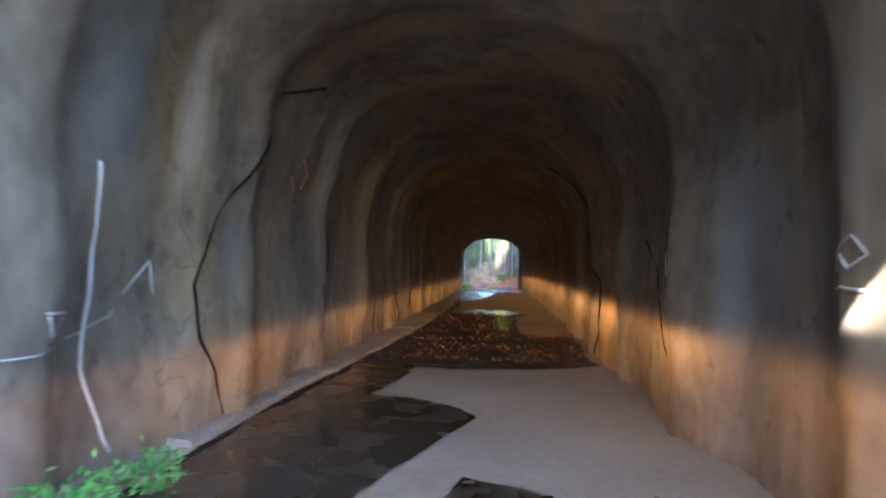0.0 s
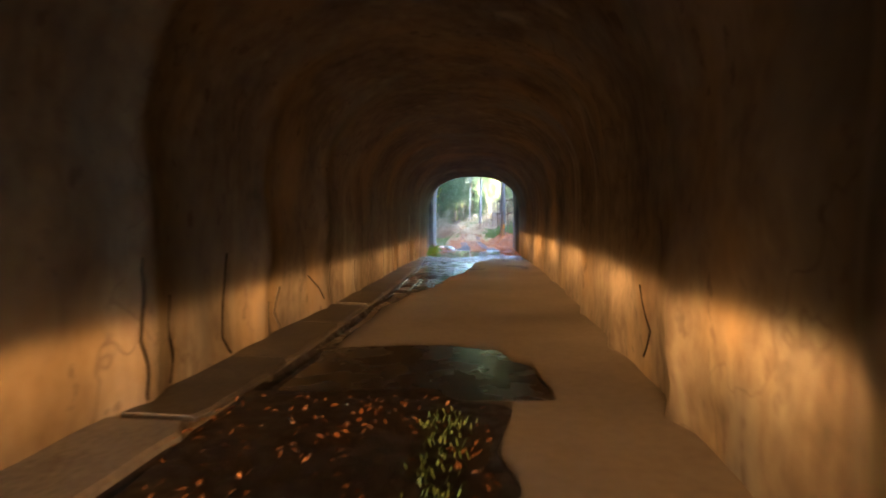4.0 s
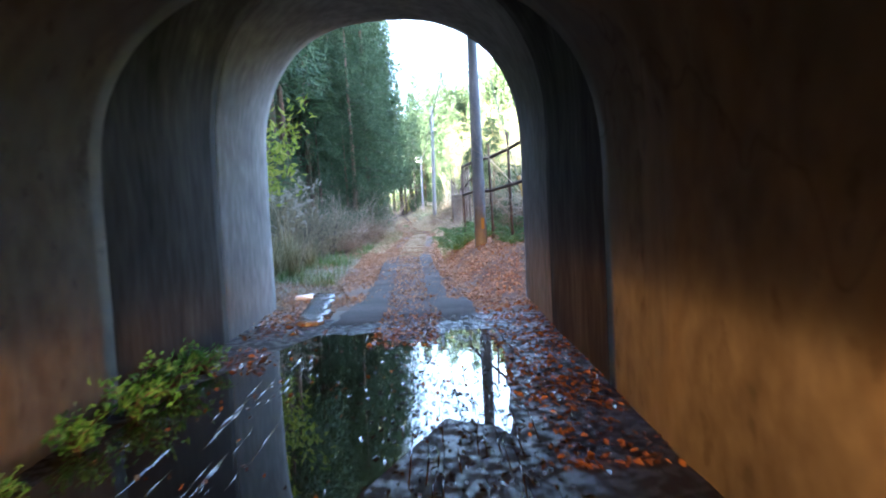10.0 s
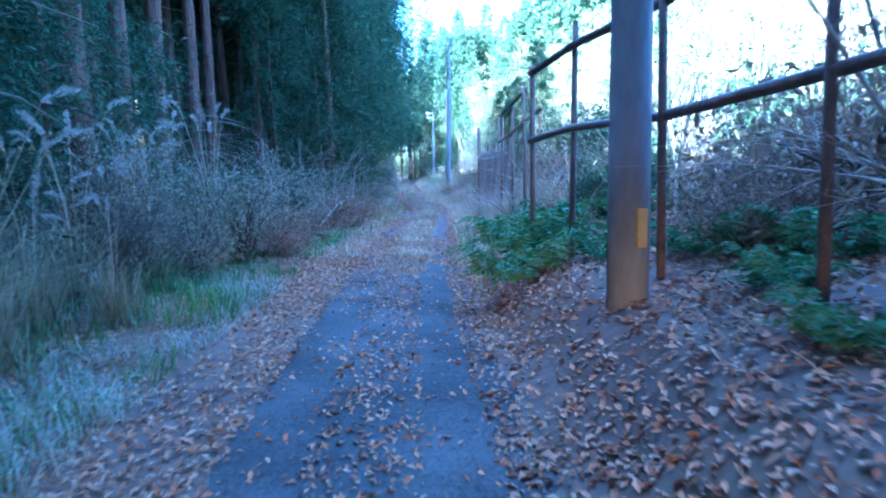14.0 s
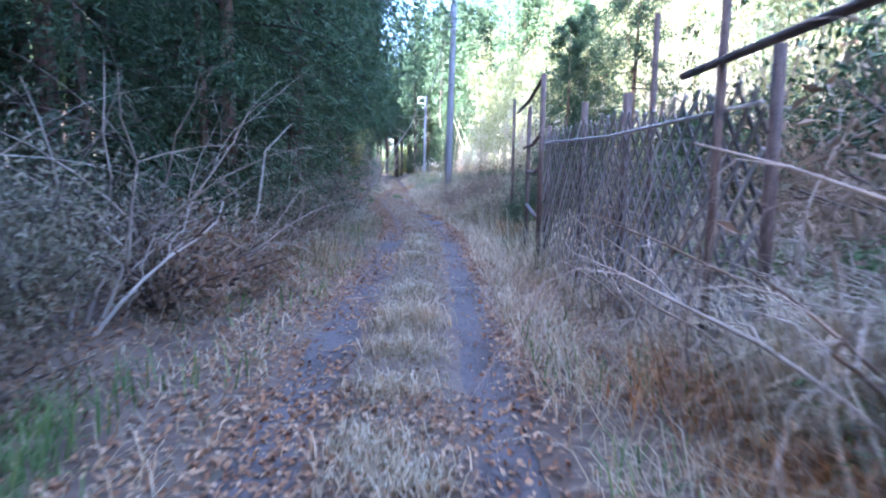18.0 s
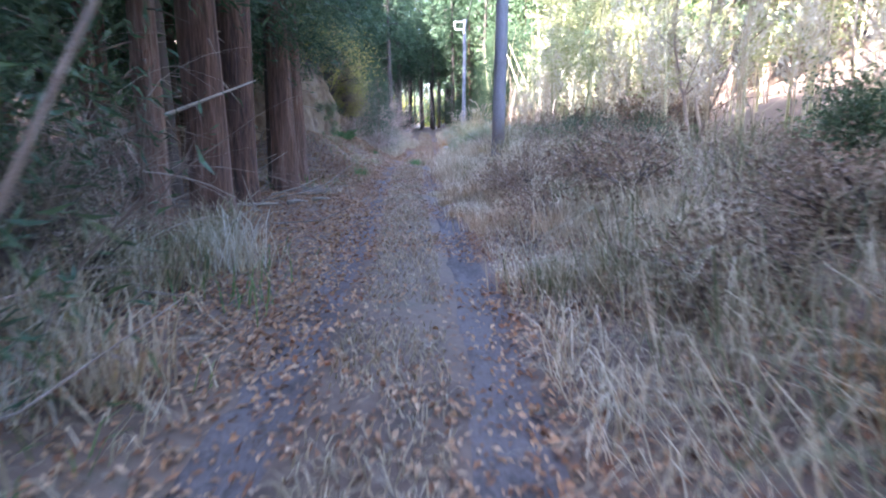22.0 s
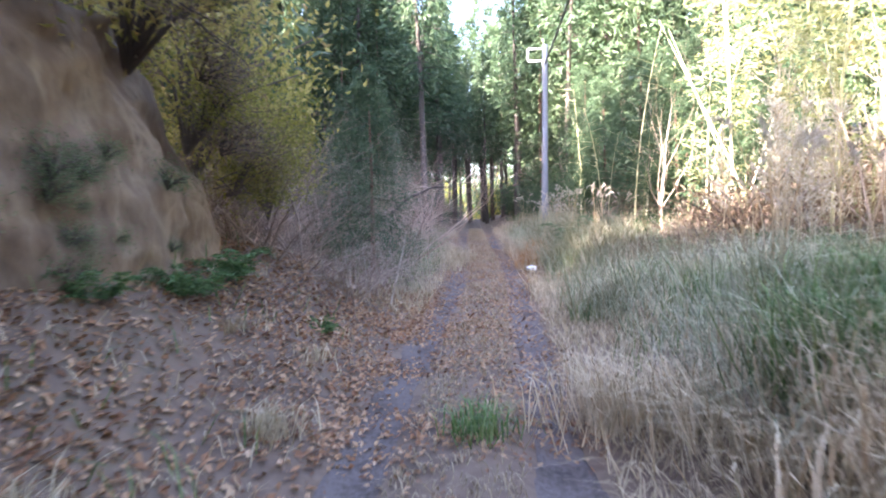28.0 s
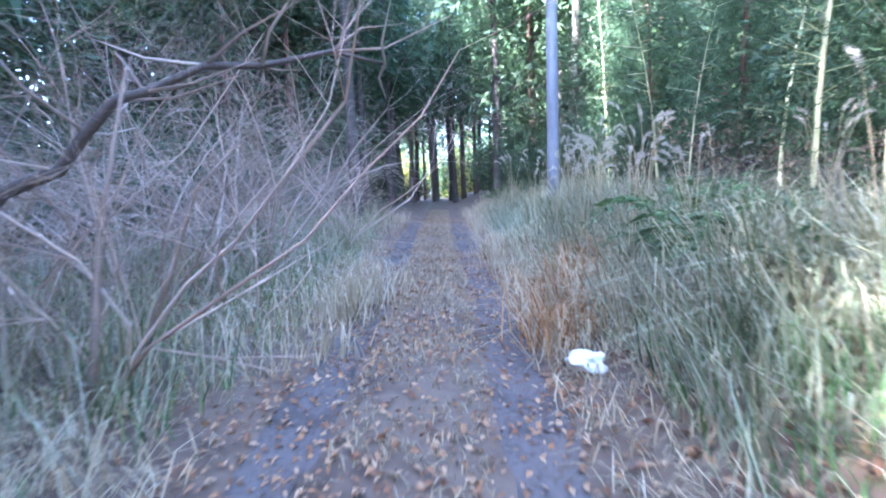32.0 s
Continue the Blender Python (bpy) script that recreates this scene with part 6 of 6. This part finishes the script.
for pts in ([(-5.36, 86, .21), (-4.7, 85.9, .52), (-4.14, 86.1, .89)], [(-5.3, 86.1, .63), (-4.6, 86, .74), (-4.1, 86.2, .95)], [(-4.2, 85.2, .1), (-3.8, 85.6, .2), (-3.45, 86.1, .38)], [(1.1, 89.5, .4), (1.49, 89.5, .91), (2.16, 89.6, 1.21), (2.88, 89.7, 1.27)], [(1.4, 89.3, .3), (1.8, 89.4, .6), (2.2, 89.5, .97)]):
    tagged(stick("dead_branch", pts, .022, M["deadwood"], "pale dead branch caught in the undergrowth"), group="caught dead branches")
limb_pts = [(-6.1, 106.0, .9), (-5.67, 106.2, 1.45), (-5.35, 106.3, 1.58), (-5.08, 106.2, 1.8), (-4.85, 106.15, 1.98), (-4.68, 106.2, 2.03), (-4.35, 106.35, 2.2), (-4.0, 106.4, 2.19), (-3.6, 106.6, 2.3), (-3.3, 106.9, 2.26)]
limb = stick("arched_limb", limb_pts, .055, M["bark_dark"], "thick dark limb that arches over the shrubs, with side twigs")
for i, p in enumerate(limb_pts[1:] * 2):
    a, up = R4.uniform(0, 6.28), R4.uniform(-.1, .5)
    c, d = math.cos(a) * .35, math.sin(a) * .35
    piece("twig", Build().tube([p, (p[0] + c, p[1] + d, p[2] + up * .6), (p[0] + c * 2 + .1, p[1] + d * 2, p[2] + up + R4.uniform(-.1, .2))], [.014, .009, .003], 4).mesh("twig", M["twig_mid"]), limb)
stick("bare_sapling", [(-5.1, 106.6, .2), (-4.81, 106.6, .88), (-4.6, 106.6, 1.42), (-4.3, 106.7, 1.75)], .035, M["twig_mid"], "leaning bare sapling at the track's edge", "sapling")
stick("bare_sapling", [(-4.93, 105.8, .1), (-4.86, 105.8, .58), (-4.79, 105.8, 1.17), (-4.55, 105.8, 2.1)], .04, M["twig_mid"], "leaning bare sapling at the track's edge", "sapling")
stick("broken_branch", [(-4.9, 79.6, 1.0), (-4.6, 79.9, 1.2), (-3.9, 80.8, 1.62), (-3.26, 81.9, 2.05)], .055, M["deadwood"], "broken dead branch that juts from the wood")
lean_pts = [(-2.15, 75.2, .6), (-1.9, 75.0, .98), (-1.36, 75.0, 1.85), (-.85, 75.0, 2.6), (-.7, 75.1, 3.0)]
leaner = stick("leaning_branch", lean_pts, .026, M["deadwood"], "thin pale dead branch that leans over the track's edge")
for i in range(14):
    p, way = Vector(lean_pts[3]).lerp(Vector(lean_pts[4] if i % 2 else lean_pts[2]), R4.uniform(0, .8)), R4.choice((-1, 1))
    a, b = p + Vector((way * .22, R4.uniform(-.2, .2), R4.uniform(-.12, .1))), p + Vector((way * R4.uniform(.38, .5), R4.uniform(-.3, .3), R4.uniform(0, .3)))
    piece("twig", Build().tube([tuple(p), tuple(a), tuple(b)], [.007, .006, .003], 4).mesh("twig", M["deadwood"]), leaner)
stick("fallen_stick", [(-1.25, 67.0, .03), (-.85, 67.15, .05)], .018, M["deadwood"], "short pale stick on the track")
bm = bmesh.new()
bmesh.ops.create_icosphere(bm, subdivisions=3, radius=.16)
for v in bm.verts:
    v.co *= 1 + .9 * noise.noise(v.co * 9) + .3 * noise.noise(v.co * 25)
    v.co.z = max(-.05, v.co.z * .6)
bag_mesh = bpy.data.meshes.new("plastic_bag")
bm.to_mesh(bag_mesh)
bm.free()
bag_mesh.materials.append(M["white"])
stand("plastic_bag", bag_mesh, -1.95, 106.65, 0, .8, "crumpled white plastic bag in the grass", "bag", lift=.05)


# ---- pampas grass ----
def pampas_meshes(seed):
    rng = np.random.default_rng(seed)
    n = 170
    p = np.concatenate([rng.normal(0, .10, (n, 2)), np.zeros((n, 1))], 1)
    bl = mesh_of("blades", *blades(p, rng.uniform(.6, 1.3, n), .014, rng.uniform(.3, 1.1, n), rng), M["mixed_grass"])
    st, base, way, size = Build(), [], [], []
    for i in range(7):
        a, ln = rng.uniform(0, 6.28), rng.uniform(1.4, 2.1)
        o = np.array([math.cos(a), math.sin(a), 0]) * rng.uniform(.15, .5)
        top = np.array([0, 0, ln]) + o
        st.tube([(0, 0, 0), tuple(np.array([0, 0, ln * .6]) + o * .35), tuple(top)], [.006, .005, .003], 4, False)
        t = rng.uniform(0, 1, 90)
        d = unit(np.array([o * 1.3 + np.array([0, 0, .6])]))[0]
        base.append(top + d * (t * .32)[:, None] - np.array([0, 0, .25]) * (t ** 2)[:, None] * .6 + rng.normal(0, .012, (90, 3)))
        way.append(d + rng.normal(0, .32, (90, 3))), size.append(rng.uniform(.03, .07, 90))
    plume = mesh_of("plume", *diamonds(np.concatenate(base), np.concatenate(way), np.concatenate(size), .010, rng), M["plume"])
    return bl, st.mesh("stalk", M["dry"]), plume


pampas_kinds = [pampas_meshes(500 + i) for i in range(3)]


def pampas(x, y, turn, s, k, group):
    ob = stand("pampas_grass", None, x, y, turn, s, "pampas grass clump with pale feathery plumes", "grass", group)
    for nm, me in zip(("blades", "stalk", "plume"), pampas_kinds[k]):
        piece(nm, me, ob)


for x, y, a, s, k in scatter(34, 20, 50.8, 59.5, -6.0, -2.6):
    pampas(x, y, a, s * .95, k, "pampas beside the lane")
for x, y, a, s, k in scatter(9, 21, 95, 100, 2.4, 4.6):
    pampas(x, y, a, s * .75, k, "pampas of the verge")
for x, y, a, s, k in scatter(26, 22, 105.5, 119, 1.7, 3.8):
    pampas(x, y, a, s * .6, k, "pampas of the verge")

# ---- small things at the tunnel ----
M["wall_weed"] = leafy("broad_weed_leaves", [(.03, .13, .025), (.07, .23, .05), (.14, .32, .10)], 0.35)
clump_kind = bush_meshes(106, .62, .55, 300, .15, M["wall_weed"], .55)
for x, y, s in ((-2.55, 3.3, .42), (-2.45, 3.9, .36), (-2.6, 2.7, .4), (-1.8, 40.9, .25), (-1.78, 41.7, .36), (-1.74, 42.4, .45), (-1.74, 43.1, .48), (-1.72, 43.8, .36)):
    ob = bush("weed_clump", clump_kind, x, y, 0, s, "small green broad-leaved weed clump at the foot of the tunnel wall", "weed", "weeds along the tunnel wall")
    ob.matrix_basis = pose(x, y, .02, 0, 0, R3.uniform(0, 360)) @ Matrix.Scale(s, 4)
row = thing("stone_row", None, "row of flat wet stones edging the lane at the tunnel", "edging")
for i in range(5, 17):
    u = i / 16
    b = Build()
    sides, w, d = 7, R2.uniform(.17, .23), R2.uniform(.14, .17)
    for z, g in ((-.05, 1.0), (.025, 1.0), (.045, .8)):
        b.v += [(w * g * math.cos(6.283 * q / sides) * (1 + .12 * math.sin(3.1 * q + i)), d * g * math.sin(6.283 * q / sides), z) for q in range(sides)]
    for lv in (0, sides):
        b.f += [(lv + q, lv + (q + 1) % sides, lv + sides + (q + 1) % sides, lv + sides + q) for q in range(sides)]
    b.f.append(tuple(range(2 * sides, 3 * sides)))
    piece("edging_stone", b.mesh("edging_stone", M["wet_stone"], True), row, m=pose(-1.02 - .42 * u, 44.9 + 3.9 * u, .05 + .015 * R2.random(), R2.uniform(-5, 5), R2.uniform(-5, 5), R2.uniform(-25, 25)))
rock = Build()
for z, g in ((-.04, 1.0), (.05, 1.02), (.085, .9), (.10, .55)):
    rock.v += [(g * .2 * math.cos(.785 * q) * (1 + .22 * math.sin(2.3 * q)), g * .13 * math.sin(.785 * q) * (1 + .15 * math.cos(1.9 * q)), z + .012 * math.sin(q * 1.7)) for q in range(8)]
for lv in (0, 8, 16):
    rock.f += [(lv + q, lv + (q + 1) % 8, lv + 8 + (q + 1) % 8, lv + 8 + q) for q in range(8)]
rock.f.append(tuple(range(24, 32)))
stand("pale_rock", rock.mesh("pale_rock", M["white"], True), -1.78, 48.95, 20, 1.0, "flat pale rock beside the lane", "rock")

# ---- marks on the tunnel walls ----
def wall_line(name, side, pts, r, material, label, category):
    """A thin line that follows the wall; pts are (along, up)."""
    fine_pts = []
    for (y0, z0), (y1, z1) in zip(pts, pts[1:]):
        for i in range(6):
            u = i / 6
            y, z = y0 + (y1 - y0) * u, z0 + (z1 - z0) * u
            fine_pts.append(lining_point(side, y + .03 * noise.noise((y * 4, z * 4, 1)), z))
    fine_pts.append(lining_point(side, *pts[-1]))
    return thing(name, Build().tube(fine_pts, r, 5).mesh(name, material), label, category, kind="structure")


crack = "dark line on the tunnel wall, for a fissure and for a fold's shade"
# a broad fold's shade, drawn as a dark line
wall_line("crack", 1, [(13.9, 3.75), (12.9, 3.0), (12.0, 1.98), (11.15, 1.3), (10.75, .9), (10.95, .45), (11.25, .05)], .022, M["crack_fold_shade"], crack, "crack")
# an overhang's wide shadow, drawn as a thin dark line
wall_line("crack", -1, [(6.3, 2.9), (5.7, 2.0), (5.25, 1.25), (5.3, .8), (5.55, .5), (5.75, .08)], .016, M["crack_fold_shade"], crack, "crack")
wall_line("crack", 1, [(7.8, 1.85), (6.7, 1.05), (6.3, .6)], .010, M["crack_fold_shade"], crack, "crack")
wall_line("crack", -1, [(9.0, 1.9), (8.7, 1.1), (8.95, .3)], .010, M["crack_fold_shade"], crack, "crack")
wall_line("crack", -1, [(24.2, .7), (24.7, .45), (24.9, .25)], .012, M["crack_fold_shade"], crack, "crack")
wall_line("crack", 1, [(21.0, .9), (20.6, .5), (20.9, .2)], .013, M["crack_fold_shade"], crack, "crack")
wall_line("crack", -1, [(7.2, 3.5), (6.4, 3.2), (6.1, 2.6)], .016, M["crack_fold_shade"], crack, "crack")
for i in range(12):
    y = R3.uniform(12.5, 22)
    wall_line("crack", -1, [(y + .1, R3.uniform(.8, 1.3)), (y, .6), (y + R3.uniform(-.15, .25), .3), (y + .1, .1)], R3.uniform(.008, .016), M["crack_fold_shade"], crack, "crack")
for i in range(13):
    y, z1 = R2.uniform(21, 38), R2.uniform(.5, .95)
    wall_line("damp_streak", -1, [(y, z1), (y + R2.uniform(-.1, .1), z1 * .5), (y + R2.uniform(-.1, .1), .08)], R2.uniform(.012, .03), M["damp"], "dark damp streak down the tunnel wall", "streak")
streak = "pale mineral streak down the tunnel wall"
wall_line("mineral_streak", -1, [(4.0, 2.0), (4.06, 1.6), (4.0, 1.2), (4.0, .7), (4.25, .15)], .018, M["chalk"], streak, "streak")
wall_line("mineral_streak", -1, [(38.6, 1.9), (38.65, 1.2), (38.6, .5)], .012, M["chalk"], streak, "streak")
wall_line("mineral_streak", -1, [(36.0, 1.9), (36.05, 1.3), (36.0, .9)], .014, M["chalk"], streak, "streak")

scrawl = "faded white chalk scrawl on the tunnel wall"
wall_line("chalk_scrawl", -1, [(3.1, .88), (3.55, .89), (3.95, .93), (4.3, 1.0), (4.75, 1.38), (4.85, 1.1)], .008, M["chalk"], scrawl, "scrawl")
wall_line("chalk_scrawl", -1, [(3.4, 1.12), (3.65, 1.1), (3.55, .94), (3.42, 1.1)], .009, M["chalk"], scrawl, "scrawl")
wall_line("chalk_scrawl", 1, [(3.6, 1.45), (3.5, 1.56), (3.3, 1.64), (3.22, 1.54), (3.33, 1.48), (3.42, 1.55)], .008, M["chalk"], scrawl, "scrawl")
wall_line("chalk_scrawl", 1, [(3.55, 1.37), (3.4, 1.39), (3.23, 1.37)], .009, M["chalk"], scrawl, "scrawl")
wall_line("chalk_scrawl", 1, [(6.4, 1.72), (6.1, 1.7), (6.1, 1.5), (6.35, 1.48)], .008, M["chalk"], scrawl, "scrawl")
for a in (((7.8, 2.75), (8.1, 2.6), (8.0, 2.4)), ((7.5, 2.5), (7.7, 2.35)), ((7.9, 2.2), (7.7, 2.15))):
    wall_line("red_paint_mark", -1, list(a), .02, M["red"], "faded red paint scrawl on the tunnel wall", "mark")
for a in (((10.3, 1.98), (10.05, 1.94)), ((10.05, 1.80), (9.9, 1.78)), ((11.0, 2.05), (10.85, 2.0)), ((10.6, 1.9), (10.55, 1.75))):
    wall_line("red_paint_mark", 1, list(a), .022, M["red"], "faded red paint dash on the tunnel wall", "mark")

# ---- dead branches and arching limbs ----
for i in range(56):
    y = R2.uniform(72, 91)
    x = float(soft_road_x(y)) - R2.uniform(1.9, 4.2)
    a, ln = R2.uniform(0, 6.28), R2.uniform(.6, 1.7)
    z = float(height(x, y))
    c, s = math.cos(a), math.sin(a)
    tagged(stick("dead_branch", [(x, y, z + .03), (x + c * ln * .5, y + s * ln * .5, z + .1 + R2.uniform(0, .25)), (x + c * ln, y + s * ln, z + R2.uniform(.05, .7))], R2.uniform(.01, .022), M["deadwood"], "pale dead branch on the forest floor"), group="dead branches of the floor")
for x, y, h, lx in ((2.4, 104.0, 5.2, -1.6), (3.1, 105.5, 5.8, -2.2), (3.9, 103.2, 6.2, -.8), (2.9, 107.2, 4.2, 1.2), (1.6, 94.6, 5.0, -.15)):
    stick("leaning_bamboo_culm", [(x, y, float(height(x, y)) - .05), (x + lx * .4, y + .3, h * .5), (x + lx, y + .6, h)], .03, M["bamboo"], "bare pale bamboo culm leaning over the thicket", "bamboo")

# ---- water that stands in the tyre marks and the gutter ----
rng_w = np.random.default_rng(77)
beads = Build()
for i in range(230):
    y = rng_w.uniform(37.6, 45.6)
    x = rng_w.choice([-.85, -.7, .5, .85, 1.05, rng_w.uniform(-1.5, 1.6)]) + rng_w.normal(0, .12)
    ln, w = rng_w.uniform(.25, 1.1), rng_w.uniform(.004, .010)
    beads.tube([(x, y, .026), (x + rng_w.normal(0, .01), y + ln / 2, .028), (x + rng_w.normal(0, .015), y + ln, .026)], [w * .4, w, w * .4], 6)
thing("water_streaks", beads.mesh("water_streaks", M["film"]), "narrow ridges of wet mud and water in tyre marks", "water", kind="stuff")
flecks = np.stack([rng_w.normal(.75, .38, 1500), rng_w.uniform(39.2, 46.2, 1500), np.full(1500, .036)], 1)
thing("wet_flecks", mesh_of("wet_flecks", *flat_leaves(flecks, rng_w.uniform(.025, .07, 1500), rng_w, .12), M["film"]), "small glistening wet leaves and mud crumbs", "leaves", kind="stuff")
beads = Build()
for i in range(70):
    y = rng_w.uniform(27, 43.5)
    ln, off = rng_w.uniform(.5, 2.2), rng_w.choice([0, .03, .32, .42, .6])
    w = rng_w.uniform(.006, .016)
    pts = [(gutter_x(y + ln * k / 4) + off + rng_w.normal(0, .012), y + ln * k / 4, .022 if off > .1 else -.004) for k in range(5)]
    beads.tube(pts, [w * .4, w, w * .8, w, w * .4], 6)
thing("gutter_water", beads.mesh("gutter_water", M["film"]), "thin running water and wet ridges along the gutter", "water", kind="stuff")
moss_p = np.stack([rng_w.normal(.05, .09, 420), rng_w.uniform(14.8, 19.6, 420), np.full(420, .03)], 1)
thing("moss_strip", mesh_of("moss_strip", *blades(moss_p, rng_w.uniform(.03, .09, 420), .016, 1.0, rng_w), M["moss"]), "thin strip of moss and weeds on the mud", "moss", kind="stuff")


# pale tufts at the track's edge
def tuft(x, y, n, spread, tall, material, label, seed):
    rng = np.random.default_rng(seed)
    p = np.concatenate([rng.normal(0, spread, (n, 2)), np.zeros((n, 1))], 1)
    ob = stand("grass_tuft", mesh_of("grass_tuft", *blades(p, rng.uniform(.5, 1, n) * tall, .011, rng.uniform(.4, 1.3, n), rng), material), x, y, 0, 1.0, label, "grass")
    tagged(ob, label, "grass", kind="stuff")


for i, (x, y, n, w, h) in enumerate(((-4.1, 109.3, 420, .28, .95), (-4.2, 108.4, 260, .22, .75), (-4.25, 110.4, 300, .25, .9), (-3.95, 107.2, 160, .16, .5))):
    tuft(x, y, n // 2, w, h * .8, M["dry"], "pale bleached tall grass tuft at the track's edge", 900 + i)
for i, (x, y, n, w, h) in enumerate(((-2.45, 95.3, 160, .12, .32), (-.3, 94.6, 420, .28, .8), (.25, 95.6, 420, .3, .85), (-1.25, 99.6, 140, .12, .45), (-.1, 98, 200, .2, .7))):
    tuft(x, y, n, w, h, M["green_grass"], "fresh green grass tuft beside the ruts", 920 + i)
for i, (x, y, n, w, h) in enumerate(((-.45, 83.2, 240, .10, .3), (-.75, 84.8, 160, .10, .25), (-1.0, 86.3, 150, .1, .22), (-.45, 66.0, 300, .16, .3), (-.5, 64.9, 200, .14, .22), (-.48, 67.4, 200, .14, .25), (.5, 84.4, 320, .3, .5), (.9, 85.6, 320, .35, .55), (.75, 83.4, 260, .25, .4), (.1, 86.8, 320, .3, .5), (.2, 89.6, 260, .3, .5))):
    tuft(x, y, n, w, h, M["dry"], "bent straw-coloured grass tuft", 940 + i)
for i in range(16):
    y = R2.uniform(89.5, 96)
    x = float(soft_road_x(y)) + R2.uniform(1.05, 2.6)
    tuft(x, y, 300, .26, R2.uniform(.4, .7), M["dry"], "heap of bent straw-coloured grass at the track's edge", 970 + i)
for i in range(22):
    y = R2.uniform(77, 89.5)
    x = float(soft_road_x(y)) + R2.uniform(1.05, 2.9)
    tuft(x, y, 240, .24, R2.uniform(.35, .65), M["dry"] if i % 3 else M["mixed_grass"], "heap of bent straw-coloured grass at the track's edge", 1000 + i)
for i in range(12):
    y = R2.uniform(98, 113)
    x = float(soft_road_x(y)) + R2.uniform(1.2, 3.4)
    if 102.5 < y < 107.8 and x < -.9:
        continue
    tuft(x, y, 240, .26, R2.uniform(.5, .9), M["mixed_grass"] if i % 2 else M["dry"], "arching grass clump in the verge", 1030 + i)
for i, (x, y, n, w, h) in enumerate(((1.75, 62.8, 260, .16, 1.15), (2.1, 62.1, 300, .2, 1.3), (2.5, 61.6, 300, .22, 1.4), (1.95, 63.3, 220, .14, 1.0), (2.8, 62.6, 260, .2, 1.3))):
    tuft(x, y, n, w, h, M["pale_weed"] if i % 2 else M["dry"], "drooping bleached reed clump before the lattice fence", 1060 + i)
for i, (x, y, n, w, h) in enumerate(((1.7, 60.2, 300, .2, .8), (2.0, 59.4, 320, .22, .85), (1.5, 58.6, 200, .15, .5))):
    tuft(x, y, n, w, h, M["green_grass"], "arching fresh green grass clump on the bank", 1070 + i)
for i, (x, y, h) in enumerate(((1.5, 62.2, .5), (1.7, 62.9, .55), (1.35, 63.3, .45), (1.6, 64.0, .45), (1.5, 74.0, .55), (1.75, 74.8, .6), (1.6, 73.2, .5), (1.95, 75.6, .6), (-1.95, 108.0, .7), (-1.7, 108.7, .75), (-2.05, 107.4, .5), (-1.5, 109.4, .7))):
    tuft(x, y, 190, .2, h, M["rust_grass"], "russet withered grass clump beside the track", 1110 + i)
for i in range(24):
    y = R4.uniform(60, 77)
    tuft(float(soft_road_x(y)) + R4.uniform(-.2, .2), y, R4.randint(90, 200), .13, R4.uniform(.1, .2), M["dry"], "low tuft of bleached straw between the wheel ruts", 1130 + i)
for i in range(22):
    y = R4.uniform(69.5, 82)
    tuft(float(soft_road_x(y)) - R4.uniform(1.45, 2.9), y, R4.randint(50, 120), .16, R4.uniform(.5, 1.0), (M["dry"], M["mixed_grass"], M["pale_weed"])[i % 3], "thin bleached weed stems at the wood's edge", 1160 + i)
for i in range(14):
    y = R4.uniform(88, 98)
    tuft(float(soft_road_x(y)) - R4.uniform(1.2, 4.2), y, R4.randint(60, 160), .12, R4.uniform(.15, .35), (M["dry"], M["green_grass"], M["dry_flat"])[i % 3], "small grass tuft on the litter slope", 1080 + i)
